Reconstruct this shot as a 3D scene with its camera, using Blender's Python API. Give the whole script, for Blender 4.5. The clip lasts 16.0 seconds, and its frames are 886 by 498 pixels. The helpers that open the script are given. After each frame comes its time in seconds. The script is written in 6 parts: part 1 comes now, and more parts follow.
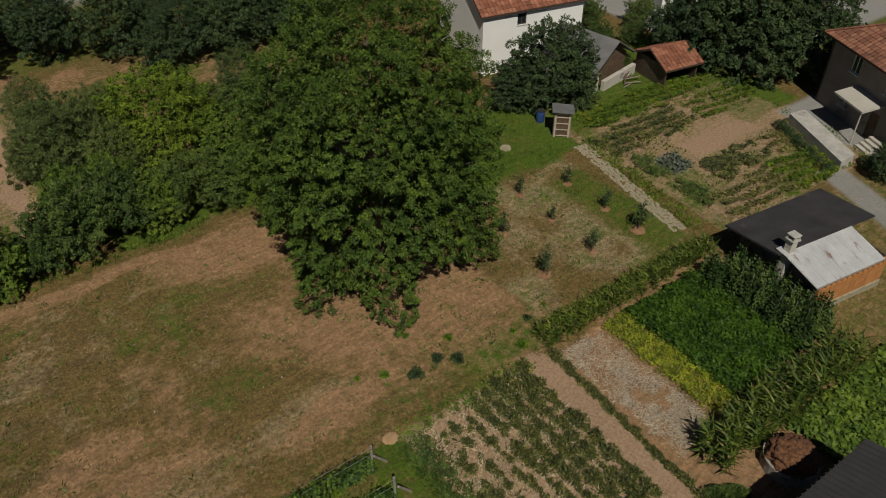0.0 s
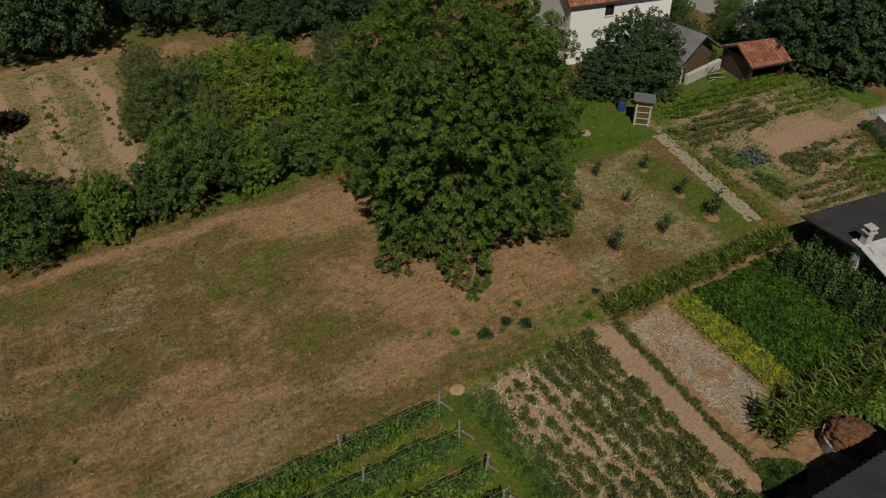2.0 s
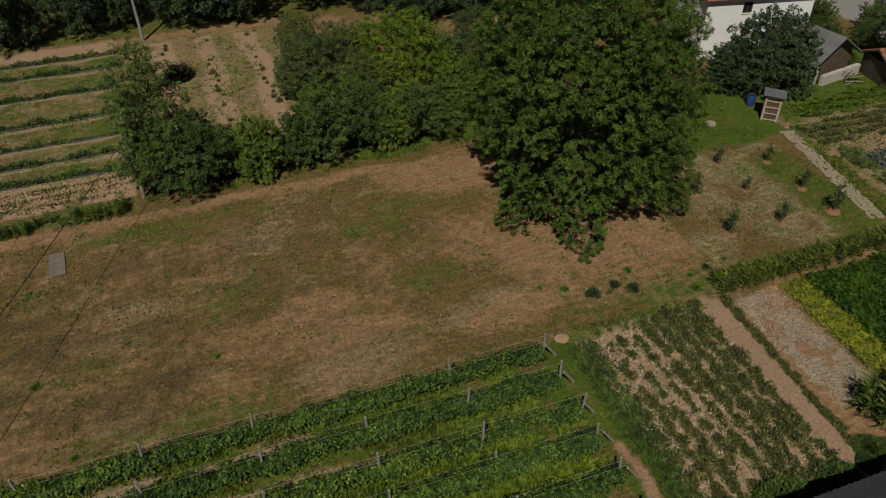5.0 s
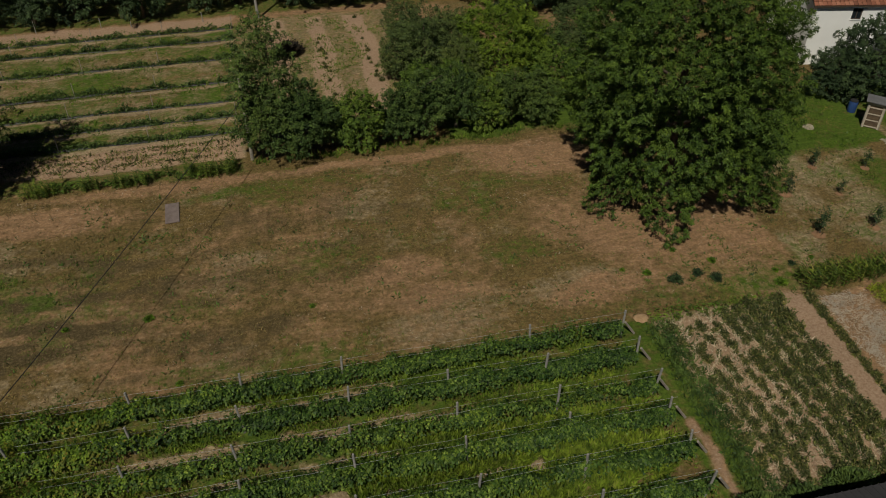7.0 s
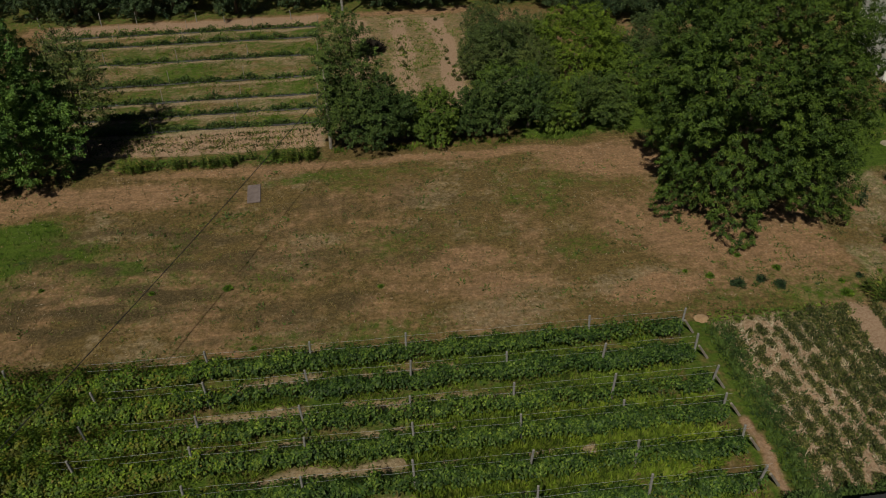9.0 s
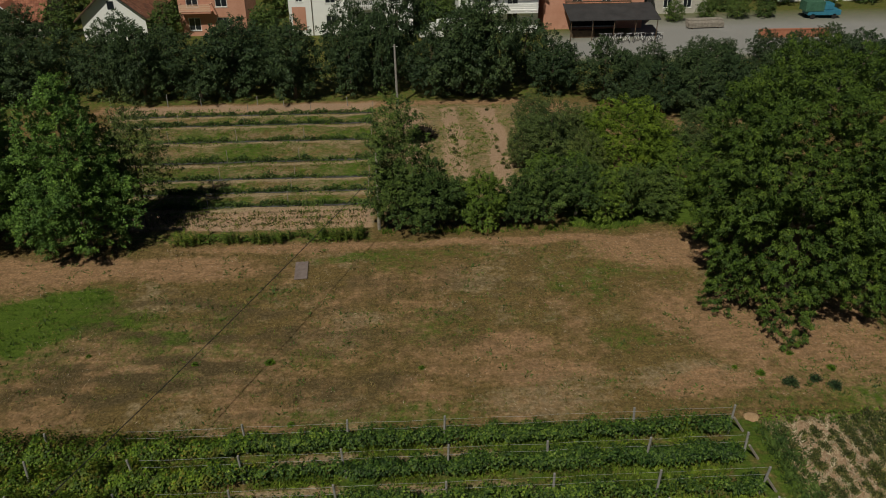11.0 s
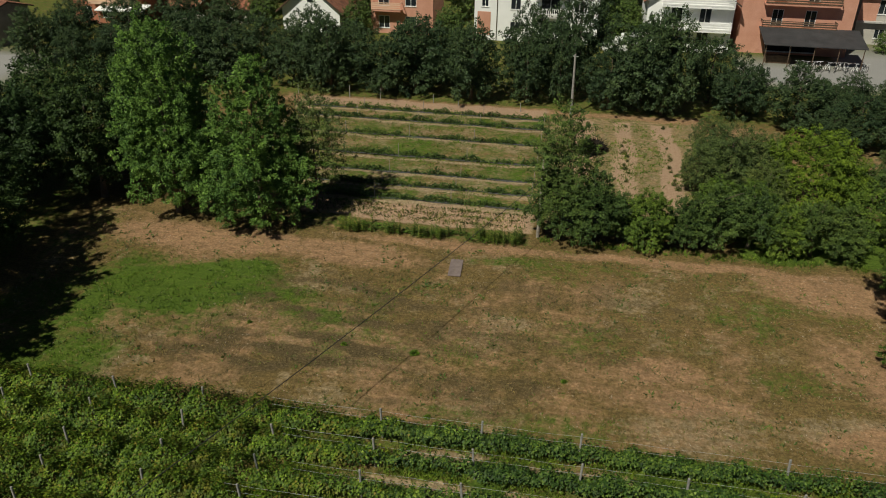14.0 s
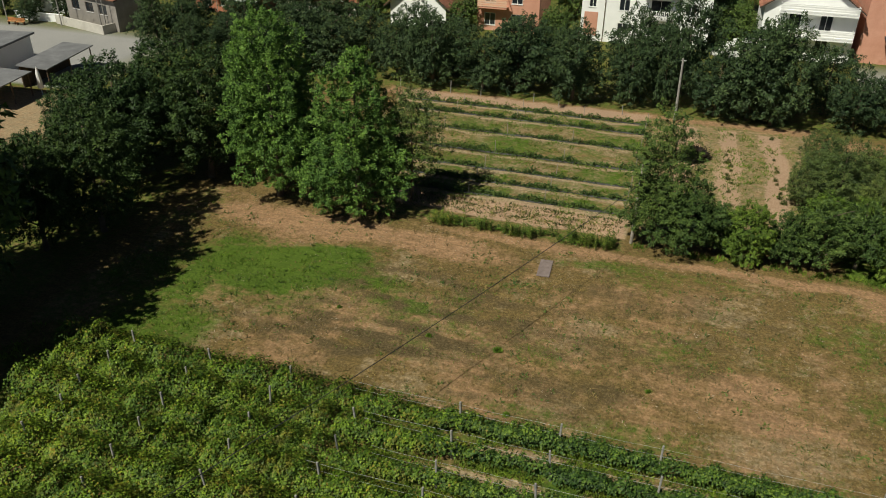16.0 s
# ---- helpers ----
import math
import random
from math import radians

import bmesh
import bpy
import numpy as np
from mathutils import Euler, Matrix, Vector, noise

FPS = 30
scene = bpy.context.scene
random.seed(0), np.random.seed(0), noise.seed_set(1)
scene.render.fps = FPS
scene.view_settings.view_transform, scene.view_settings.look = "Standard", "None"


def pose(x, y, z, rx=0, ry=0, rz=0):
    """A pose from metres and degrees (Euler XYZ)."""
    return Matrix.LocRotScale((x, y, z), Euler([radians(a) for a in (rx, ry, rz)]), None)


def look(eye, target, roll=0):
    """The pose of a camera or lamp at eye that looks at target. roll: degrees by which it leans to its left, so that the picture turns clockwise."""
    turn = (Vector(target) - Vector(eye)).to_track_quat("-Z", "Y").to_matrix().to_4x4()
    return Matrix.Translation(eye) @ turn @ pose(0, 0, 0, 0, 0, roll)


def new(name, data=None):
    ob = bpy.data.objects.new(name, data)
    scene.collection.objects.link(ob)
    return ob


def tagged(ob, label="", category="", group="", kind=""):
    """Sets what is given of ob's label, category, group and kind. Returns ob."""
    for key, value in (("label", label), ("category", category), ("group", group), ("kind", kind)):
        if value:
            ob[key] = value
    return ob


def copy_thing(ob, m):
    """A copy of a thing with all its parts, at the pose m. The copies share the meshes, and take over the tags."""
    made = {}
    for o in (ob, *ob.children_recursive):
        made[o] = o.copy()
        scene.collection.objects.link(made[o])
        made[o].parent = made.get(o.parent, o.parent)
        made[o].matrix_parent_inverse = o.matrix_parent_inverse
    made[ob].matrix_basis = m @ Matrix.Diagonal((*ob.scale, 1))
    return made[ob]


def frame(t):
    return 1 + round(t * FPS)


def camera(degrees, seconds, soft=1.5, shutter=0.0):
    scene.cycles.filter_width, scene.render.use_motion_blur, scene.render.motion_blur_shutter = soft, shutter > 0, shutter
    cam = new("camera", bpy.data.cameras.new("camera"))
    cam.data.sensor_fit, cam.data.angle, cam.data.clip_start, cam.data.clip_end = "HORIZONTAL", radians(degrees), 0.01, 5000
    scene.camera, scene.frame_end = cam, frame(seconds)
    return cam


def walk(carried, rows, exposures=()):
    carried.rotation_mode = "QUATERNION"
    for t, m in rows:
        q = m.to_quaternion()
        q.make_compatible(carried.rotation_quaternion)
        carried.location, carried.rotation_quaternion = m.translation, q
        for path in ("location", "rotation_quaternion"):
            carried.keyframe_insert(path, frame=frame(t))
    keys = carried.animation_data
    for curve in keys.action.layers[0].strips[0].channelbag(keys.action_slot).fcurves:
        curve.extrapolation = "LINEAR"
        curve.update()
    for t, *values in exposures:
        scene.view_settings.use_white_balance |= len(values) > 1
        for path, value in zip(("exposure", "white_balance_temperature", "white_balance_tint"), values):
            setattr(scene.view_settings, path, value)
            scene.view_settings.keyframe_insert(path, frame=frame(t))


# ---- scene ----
# Camera: a drone that backs off slowly while it turns to its left, then tips up and goes on turning.
cam = camera(59.07, 16.0, soft=1.0)
PATH = (
    (0.0, 5.53, 8.19, 28.59, -36.70, -38.93, 0.33),
    (0.5, 5.13, 7.55, 28.49, -34.90, -38.78, -0.01),
    (1.0, 4.71, 7.13, 28.38, -33.31, -38.76, -0.03),
    (1.5, 4.27, 6.62, 28.31, -31.64, -38.69, -0.09),
    (2.0, 3.82, 6.13, 28.30, -30.08, -38.73, 0.02),
    (2.5, 3.38, 5.64, 28.26, -28.49, -38.75, 0.08),
    (3.0, 2.97, 5.11, 28.19, -26.83, -38.68, 0.01),
    (3.5, 2.66, 4.38, 27.99, -24.90, -38.29, -0.47),
    (4.0, 2.31, 3.80, 27.88, -23.21, -38.15, -0.57),
    (6.5, 0.59, 1.16, 27.56, -14.76, -37.89, -0.34),
    (7.0, 0.26, 0.60, 27.50, -12.90, -37.81, -0.29),
    (7.5, 0.00, 0.00, 27.40, -11.21, -37.68, -0.25),
    (8.0, -0.06, -0.53, 27.42, -9.45, -37.80, -0.48),
    (8.5, -0.18, -1.06, 27.41, -8.11, -37.95, -0.56),
    (9.0, -0.22, -1.30, 27.40, -7.00, -36.90, -0.47),
    (9.5, -0.20, -1.40, 27.33, -5.97, -34.69, -0.55),
    (9.7, -0.23, -1.42, 27.29, -5.60, -33.80, -0.50),
    (10.6, -0.28, -1.44, 27.19, -4.00, -31.10, -0.25),
    (11.8, -0.32, -1.42, 27.03, -0.64, -29.85, 0.06),
    (12.0, -0.36, -1.40, 26.99, 0.31, -29.81, 0.15),
    (12.5, -0.42, -1.39, 26.93, 2.79, -29.81, 0.25),
    (13.0, -0.40, -1.39, 26.93, 5.37, -29.86, 0.18),
    (13.5, -0.42, -1.32, 26.86, 7.69, -29.82, 0.32),
    (14.0, -0.49, -1.25, 26.69, 9.72, -29.75, 0.58),
    (14.5, -0.49, -1.25, 26.63, 11.80, -29.77, 0.67),
    (15.0, -0.52, -1.29, 26.59, 13.78, -29.83, 0.76),
    (15.5, -0.44, -1.35, 26.65, 15.77, -29.91, 0.60),
    (16.0, -0.46, -1.41, 26.69, 17.32, -29.98, 0.61),
)
walk(cam, [(t, pose(x, y, z, 90 + tip, 0, turn) @ pose(0, 0, 0, 0, 0, lean)) for t, x, y, z, turn, tip, lean in PATH],
     exposures=((0.0, -0.79, 6900, 6.5), (4.0, -0.89, 6900, 5.5), (8.0, -0.97, 6850, 4.8), (9.5, -0.91, 6850, 4.4), (12.5, -0.69, 6850, 3), (14.0, -0.42, 6830, 2.2), (15.0, -0.28, 6820, 1.6), (16.0, -0.10, 6800, 1)))

# Light: a high clear-sky sun behind the camera's left shoulder.
SUN_UP, SUN_WAY = 52.0, Vector((0.5, 0.866))       # elevation, and the way along the ground in which the light travels
world = bpy.data.worlds.new("world")
scene.world = world
world.use_nodes = True
sky = world.node_tree.nodes.new("ShaderNodeTexSky")
sky.sky_type, sky.sun_disc = "NISHITA", False
sky.air_density, sky.dust_density = 0.32, 0.2
sky.sun_elevation = radians(SUN_UP)
sky.sun_rotation = math.atan2(-SUN_WAY.x, -SUN_WAY.y)
world.node_tree.links.new(sky.outputs[0], world.node_tree.nodes["Background"].inputs[0])
world.node_tree.nodes["Background"].inputs[1].default_value = 0.05
sun = new("sun", bpy.data.lights.new("sun", "SUN"))
sun.data.energy, sun.data.angle, sun.data.color = 5.0, radians(0.55), (1.0, 0.95, 0.87)
way = Vector((SUN_WAY.x * math.cos(radians(SUN_UP)), SUN_WAY.y * math.cos(radians(SUN_UP)), -math.sin(radians(SUN_UP))))
sun.matrix_world = look((0, 0, 60), Vector((0, 0, 60)) + way)

# Helpers -------------------------------------------------------------------


def fbm(x, y, scale, seed=0, octaves=4):
    """Smooth noise between about 0 and 1 over arrays x, y."""
    lattice = np.random.default_rng(seed).random((256, 256))
    total, weight, out = 0.0, 1.0, np.zeros_like(x, dtype=float)
    for o in range(octaves):
        px, py = x / scale + 37.1 * o, y / scale + 11.7 * o
        i, j = np.floor(px).astype(int), np.floor(py).astype(int)
        fx, fy = px - i, py - j
        fx, fy = fx * fx * (3 - 2 * fx), fy * fy * (3 - 2 * fy)
        a, b = lattice[i % 256, j % 256], lattice[(i + 1) % 256, j % 256]
        c, d = lattice[i % 256, (j + 1) % 256], lattice[(i + 1) % 256, (j + 1) % 256]
        out += weight * ((a * (1 - fx) + b * fx) * (1 - fy) + (c * (1 - fx) + d * fx) * fy)
        total += weight
        weight, scale = weight * 0.5, scale * 0.5
    return out / total


def blank(name, label, category, x, y, z=0.0, turn=0.0, group="", kind=""):
    """The empty at the base of a thing that has parts."""
    ob = new(name)
    ob.empty_display_size = 0.2
    ob.matrix_basis = pose(x, y, z, 0, 0, turn)
    return tagged(ob, label, category, group, kind)


def as_mesh(name, bm, mat, smooth=False):
    if isinstance(bm, bmesh.types.BMesh):
        me = bpy.data.meshes.new(name)
        bm.normal_update()
        bm.to_mesh(me)
        bm.free()
    else:
        me = bm
    if mat is not None and not me.materials:
        me.materials.append(mat)
    if smooth:
        me.polygons.foreach_set("use_smooth", np.ones(len(me.polygons), dtype=bool))
    return me


def part(name, bm, mat, parent, label="", at=None, smooth=False):
    ob = new(name, as_mesh(name, bm, mat, smooth))
    ob.parent = parent
    if at is not None:
        ob.matrix_basis = at
    if label:
        tagged(ob, label)
    return ob


def solo(name, bm, mat, label, category, at=None, group="", kind="", smooth=False):
    ob = new(name, as_mesh(name, bm, mat, smooth))
    if at is not None:
        ob.matrix_basis = at
    return tagged(ob, label, category, group, kind)


def box(bm, x0, x1, y0, y1, z0, z1, m=None):
    vs = [bm.verts.new(Vector((x, y, z)) if m is None else m @ Vector((x, y, z)))
          for z in (z0, z1) for y in (y0, y1) for x in (x0, x1)]
    for f in ((0, 2, 3, 1), (4, 5, 7, 6), (0, 1, 5, 4), (2, 6, 7, 3), (0, 4, 6, 2), (1, 3, 7, 5)):
        bm.faces.new([vs[k] for k in f])
    return vs


def boxes(*rows, m=None, bevel=0.0):
    bm = bmesh.new()
    for row in rows:
        box(bm, *row, m)
    if bevel:
        bmesh.ops.bevel(bm, geom=list(bm.edges), offset=bevel, segments=1, affect="EDGES")
    return bm


def tube(bm, points, radii, sides=7):
    """A round, tapered limb along points."""
    rings = []
    for k, p in enumerate(points):
        p = Vector(p)
        ahead = (Vector(points[min(k + 1, len(points) - 1)]) - Vector(points[max(k - 1, 0)])).normalized()
        side = ahead.orthogonal().normalized()
        up = ahead.cross(side)
        rings.append([bm.verts.new(p + radii[k] * (math.cos(a) * side + math.sin(a) * up))
                      for a in (2 * math.pi * s / sides for s in range(sides))])
    for a, b in zip(rings, rings[1:]):
        twist = min(range(sides), key=lambda q: (a[0].co - b[q].co).length)
        for s in range(sides):
            bm.faces.new((a[s], a[(s + 1) % sides], b[(s + 1 + twist) % sides], b[(s + twist) % sides]))
    bm.faces.new(list(reversed(rings[0])))
    bm.faces.new(rings[-1])
    return bm


def slab(points, thick):
    """A roof or floor slab: a polygon of 3D corners, thickened downwards."""
    bm = bmesh.new()
    top = [bm.verts.new(p) for p in points]
    low = [bm.verts.new(Vector(p) - Vector((0, 0, thick))) for p in points]
    bm.faces.new(top)
    bm.faces.new(list(reversed(low)))
    for k in range(len(points)):
        n = (k + 1) % len(points)
        bm.faces.new((top[n], top[k], low[k], low[n]))
    bmesh.ops.recalc_face_normals(bm, faces=list(bm.faces))
    return bm


def wall_mesh(width, height, thick, openings=(), gable=0.0):
    """A wall that stands on x from 0 to width, y from 0 (outside) to thick, with openings (x0, x1, z0, z1) right through it."""
    bm = bmesh.new()
    xs = sorted({0.0, width, *(v for o in openings for v in o[:2])})
    zs = sorted({0.0, height, *(v for o in openings for v in o[2:])})

    def solid(i, k):
        if not (0 <= i < len(xs) - 1 and 0 <= k < len(zs) - 1):
            return False
        mx, mz = (xs[i] + xs[i + 1]) / 2, (zs[k] + zs[k + 1]) / 2
        return not any(o[0] < mx < o[1] and o[2] < mz < o[3] for o in openings)

    def quad(*points):
        bm.faces.new([bm.verts.new(p) for p in points])
    for i, (x0, x1) in enumerate(zip(xs, xs[1:])):
        for k, (z0, z1) in enumerate(zip(zs, zs[1:])):
            if not solid(i, k):
                continue
            quad((x0, 0, z0), (x1, 0, z0), (x1, 0, z1), (x0, 0, z1))
            quad((x1, thick, z0), (x0, thick, z0), (x0, thick, z1), (x1, thick, z1))
            if not solid(i - 1, k):
                quad((x0, thick, z0), (x0, 0, z0), (x0, 0, z1), (x0, thick, z1))
            if not solid(i + 1, k):
                quad((x1, 0, z0), (x1, thick, z0), (x1, thick, z1), (x1, 0, z1))
            if not solid(i, k - 1):
                quad((x0, thick, z0), (x1, thick, z0), (x1, 0, z0), (x0, 0, z0))
            if not solid(i, k + 1):
                quad((x0, 0, z1), (x1, 0, z1), (x1, thick, z1), (x0, thick, z1))
    if gable:
        a, b, c = (0, 0, height), (width, 0, height), (width / 2, 0, height + gable)
        front = [bm.verts.new(p) for p in (a, b, c)]
        back = [bm.verts.new((p[0], thick, p[2])) for p in (a, b, c)]
        bm.faces.new(front)
        bm.faces.new(list(reversed(back)))
        for k in range(3):
            bm.faces.new((front[k], back[k], back[(k + 1) % 3], front[(k + 1) % 3]))
    bmesh.ops.remove_doubles(bm, verts=list(bm.verts), dist=0.0005)
    return bm


def leaves_mesh(name, base, way, face, length, width, mat, bend=0.18, corners=3):
    """Small pointed leaves, three or four corners each, as one mesh: arrays of places, directions and upper sides."""
    way = way / (np.linalg.norm(way, axis=1, keepdims=True) + 1e-9)
    side = np.cross(way, face)
    side /= np.linalg.norm(side, axis=1, keepdims=True) + 1e-9
    top = np.cross(side, way)
    L, W = length[:, None], width[:, None]
    a = base
    b = base + way * L * 0.45 - side * W * 0.5
    c = base + way * L - top * L * bend
    d = base + way * L * 0.45 + side * W * 0.5
    if corners == 3:
        skew = way * L * 0.25
        quad = [base - side * W * 0.5 + skew * 0.4, c, base + side * W * 0.5 + skew]
    else:
        quad = [a, b, c, d]
    verts = np.stack(quad, 1).reshape(-1, 3).astype(np.float32)
    n = len(base)
    me = bpy.data.meshes.new(name)
    me.vertices.add(corners * n)
    me.vertices.foreach_set("co", verts.ravel())
    me.loops.add(corners * n)
    me.loops.foreach_set("vertex_index", np.arange(corners * n, dtype=np.int32))
    me.polygons.add(n)
    me.polygons.foreach_set("loop_start", np.arange(0, corners * n, corners, dtype=np.int32))
    me.update(calc_edges=True)
    me.materials.append(mat)
    return me


def unit(n, gen):
    v = gen.normal(size=(n, 3))
    return v / np.linalg.norm(v, axis=1, keepdims=True)


# Materials -----------------------------------------------------------------
def nodes_of(name):
    m = bpy.data.materials.new(name)
    m.use_nodes = True
    return m, m.node_tree.nodes, m.node_tree.links


def ramp(nodes, links, src, stops):
    r = nodes.new("ShaderNodeValToRGB")
    while len(r.color_ramp.elements) < len(stops):
        r.color_ramp.elements.new(0.5)
    for e, (p, c) in zip(r.color_ramp.elements, stops):
        e.position, e.color = p, (*c, 1) if len(c) == 3 else c
    links.new(src, r.inputs[0])
    return r.outputs[0]


def noise_node(nodes, links, scale, detail=4.0, rough=0.55, coords=None):
    n = nodes.new("ShaderNodeTexNoise")
    n.inputs["Scale"].default_value, n.inputs["Detail"].default_value, n.inputs["Roughness"].default_value = scale, detail, rough
    if coords is not None:
        links.new(coords, n.inputs["Vector"])
    return n.outputs["Fac"]


def mix(nodes, links, fac, a, b, blend="MIX"):
    m = nodes.new("ShaderNodeMix")
    m.data_type, m.blend_type = "RGBA", blend
    for sock, v in ((m.inputs[0], fac), (m.inputs[6], a), (m.inputs[7], b)):
        if isinstance(v, (int, float)):
            sock.default_value = v
        elif isinstance(v, tuple):
            sock.default_value = (*v, 1)
        else:
            links.new(v, sock)
    return m.outputs[2]


def surface(name, dark, light, scale=3.0, rough=0.8, bump=0.3, metal=0.0, fine=40.0, stain=None, stain_scale=0.6, stain_at=0.6, stretch=None):
    """A weathered solid: two tones, fine grain, optional stains of another colour."""
    m, nodes, links = nodes_of(name)
    p = nodes["Principled BSDF"]
    co = nodes.new("ShaderNodeTexCoord").outputs["Object"]
    col = ramp(nodes, links, noise_node(nodes, links, scale, 6, 0.6, co), ((0.3, dark), (0.7, light)))
    grain = noise_node(nodes, links, fine, 3, 0.6, co)
    col = mix(nodes, links, 0.35, col, ramp(nodes, links, grain, ((0.3, (0.35, 0.35, 0.35)), (0.7, (0.75, 0.75, 0.75)))), "OVERLAY")
    if stain:
        at = co
        if stretch:
            run = nodes.new("ShaderNodeMapping")
            run.inputs["Scale"].default_value = stretch
            links.new(co, run.inputs["Vector"])
            at = run.outputs[0]
        s = noise_node(nodes, links, stain_scale, 5, 0.65, at)
        col = mix(nodes, links, ramp(nodes, links, s, ((stain_at, (0, 0, 0)), (stain_at + 0.1, (1, 1, 1)))), col, stain)
    links.new(col, p.inputs["Base Color"])
    p.inputs["Roughness"].default_value, p.inputs["Metallic"].default_value = rough, metal
    b = nodes.new("ShaderNodeBump")
    b.inputs["Strength"].default_value, b.inputs["Distance"].default_value = bump, 0.02
    links.new(grain, b.inputs["Height"])
    links.new(b.outputs[0], p.inputs["Normal"])
    return m


def foliage(name, dark, mid, light, odd=None, odd_share=0.06, lets=0.045, patch=0.5, even=0.72, tufts=0.85, blotch=None, blotch_at=0.56, cool=0.8):
    """Leaves: each one its own tone, larger patches of tone, lit and dark clumps painted in, some light let through."""
    m, nodes, links = nodes_of(name)
    p = nodes["Principled BSDF"]
    island = nodes.new("ShaderNodeNewGeometry").outputs["Random Per Island"]
    stops = [(0.0, dark), (0.45, mid), (1.0 - odd_share - 0.02, light)]
    if odd:
        stops += [(1.0 - odd_share, odd)]
    col = ramp(nodes, links, island, stops)
    col = mix(nodes, links, even, col, mid)
    co = nodes.new("ShaderNodeTexCoord").outputs["Object"]
    if blotch:
        b = noise_node(nodes, links, 1.1, 5, 0.65, co)
        col = mix(nodes, links, ramp(nodes, links, b, ((blotch_at, (0, 0, 0)), (blotch_at + 0.12, (0.85, 0.85, 0.85)))), col, blotch)
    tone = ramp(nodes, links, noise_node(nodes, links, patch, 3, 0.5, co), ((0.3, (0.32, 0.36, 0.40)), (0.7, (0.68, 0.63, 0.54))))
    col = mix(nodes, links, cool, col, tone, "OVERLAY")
    # clump-sized mottling: bright sprays and shaded gaps painted into the leaf colour
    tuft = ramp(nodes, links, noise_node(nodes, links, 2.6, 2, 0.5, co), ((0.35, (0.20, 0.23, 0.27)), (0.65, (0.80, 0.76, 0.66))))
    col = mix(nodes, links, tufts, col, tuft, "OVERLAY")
    own = nodes.new("ShaderNodeObjectInfo").outputs["Random"]
    col = mix(nodes, links, 0.5, col, ramp(nodes, links, own, ((0.0, (0.30, 0.35, 0.38)), (1.0, (0.66, 0.62, 0.54)))), "OVERLAY")
    links.new(col, p.inputs["Base Color"])
    p.inputs["Roughness"].default_value = 0.55
    p.inputs["Specular IOR Level"].default_value = 0.18
    t = nodes.new("ShaderNodeBsdfTranslucent")
    links.new(col, t.inputs[0])
    s = nodes.new("ShaderNodeMixShader")
    s.inputs[0].default_value = lets
    links.new(p.outputs[0], s.inputs[1])
    links.new(t.outputs[0], s.inputs[2])
    links.new(s.outputs[0], nodes["Material Output"].inputs[0])
    return m


def glass_like(name, tint=(0.02, 0.025, 0.03)):
    m, nodes, links = nodes_of(name)
    p = nodes["Principled BSDF"]
    p.inputs["Base Color"].default_value = (*tint, 1)
    p.inputs["Roughness"].default_value = 0.08
    p.inputs["Specular IOR Level"].default_value = 0.6
    return m


def tiles_mat(name, a, b, c):
    """Fired clay: every tile its own tone."""
    m, nodes, links = nodes_of(name)
    p = nodes["Principled BSDF"]
    island = nodes.new("ShaderNodeNewGeometry").outputs["Random Per Island"]
    col = ramp(nodes, links, island, ((0.0, a), (0.5, b), (1.0, c)))
    co = nodes.new("ShaderNodeTexCoord").outputs["Object"]
    col = mix(nodes, links, 0.5, col, ramp(nodes, links, noise_node(nodes, links, 0.9, 5, 0.6, co), ((0.3, (0.3, 0.3, 0.3)), (0.7, (0.7, 0.68, 0.66)))), "OVERLAY")
    links.new(col, p.inputs["Base Color"])
    p.inputs["Roughness"].default_value = 0.85
    return m


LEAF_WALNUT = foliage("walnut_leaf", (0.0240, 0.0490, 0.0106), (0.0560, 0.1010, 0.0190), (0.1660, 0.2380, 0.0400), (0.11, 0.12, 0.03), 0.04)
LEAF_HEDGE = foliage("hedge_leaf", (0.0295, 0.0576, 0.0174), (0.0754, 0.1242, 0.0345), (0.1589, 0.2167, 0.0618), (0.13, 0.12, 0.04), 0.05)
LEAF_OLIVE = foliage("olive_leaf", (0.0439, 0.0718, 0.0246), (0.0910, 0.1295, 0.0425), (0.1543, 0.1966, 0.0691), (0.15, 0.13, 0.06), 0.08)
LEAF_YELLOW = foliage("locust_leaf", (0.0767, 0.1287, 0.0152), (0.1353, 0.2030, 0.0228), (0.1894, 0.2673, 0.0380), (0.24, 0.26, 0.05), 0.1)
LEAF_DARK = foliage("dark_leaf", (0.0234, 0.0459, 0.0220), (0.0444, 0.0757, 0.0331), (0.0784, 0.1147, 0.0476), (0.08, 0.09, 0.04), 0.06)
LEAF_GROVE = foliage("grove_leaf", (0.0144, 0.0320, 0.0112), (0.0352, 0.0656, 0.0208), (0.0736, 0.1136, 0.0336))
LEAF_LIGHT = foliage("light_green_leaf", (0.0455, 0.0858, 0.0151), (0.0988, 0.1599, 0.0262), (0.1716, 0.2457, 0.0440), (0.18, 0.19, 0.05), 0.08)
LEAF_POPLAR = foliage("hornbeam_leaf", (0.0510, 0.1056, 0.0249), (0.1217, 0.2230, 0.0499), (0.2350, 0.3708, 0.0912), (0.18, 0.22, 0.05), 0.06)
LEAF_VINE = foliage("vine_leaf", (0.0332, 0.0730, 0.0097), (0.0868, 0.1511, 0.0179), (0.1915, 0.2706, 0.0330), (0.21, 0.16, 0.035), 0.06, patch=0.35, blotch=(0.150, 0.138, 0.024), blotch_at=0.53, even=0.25)
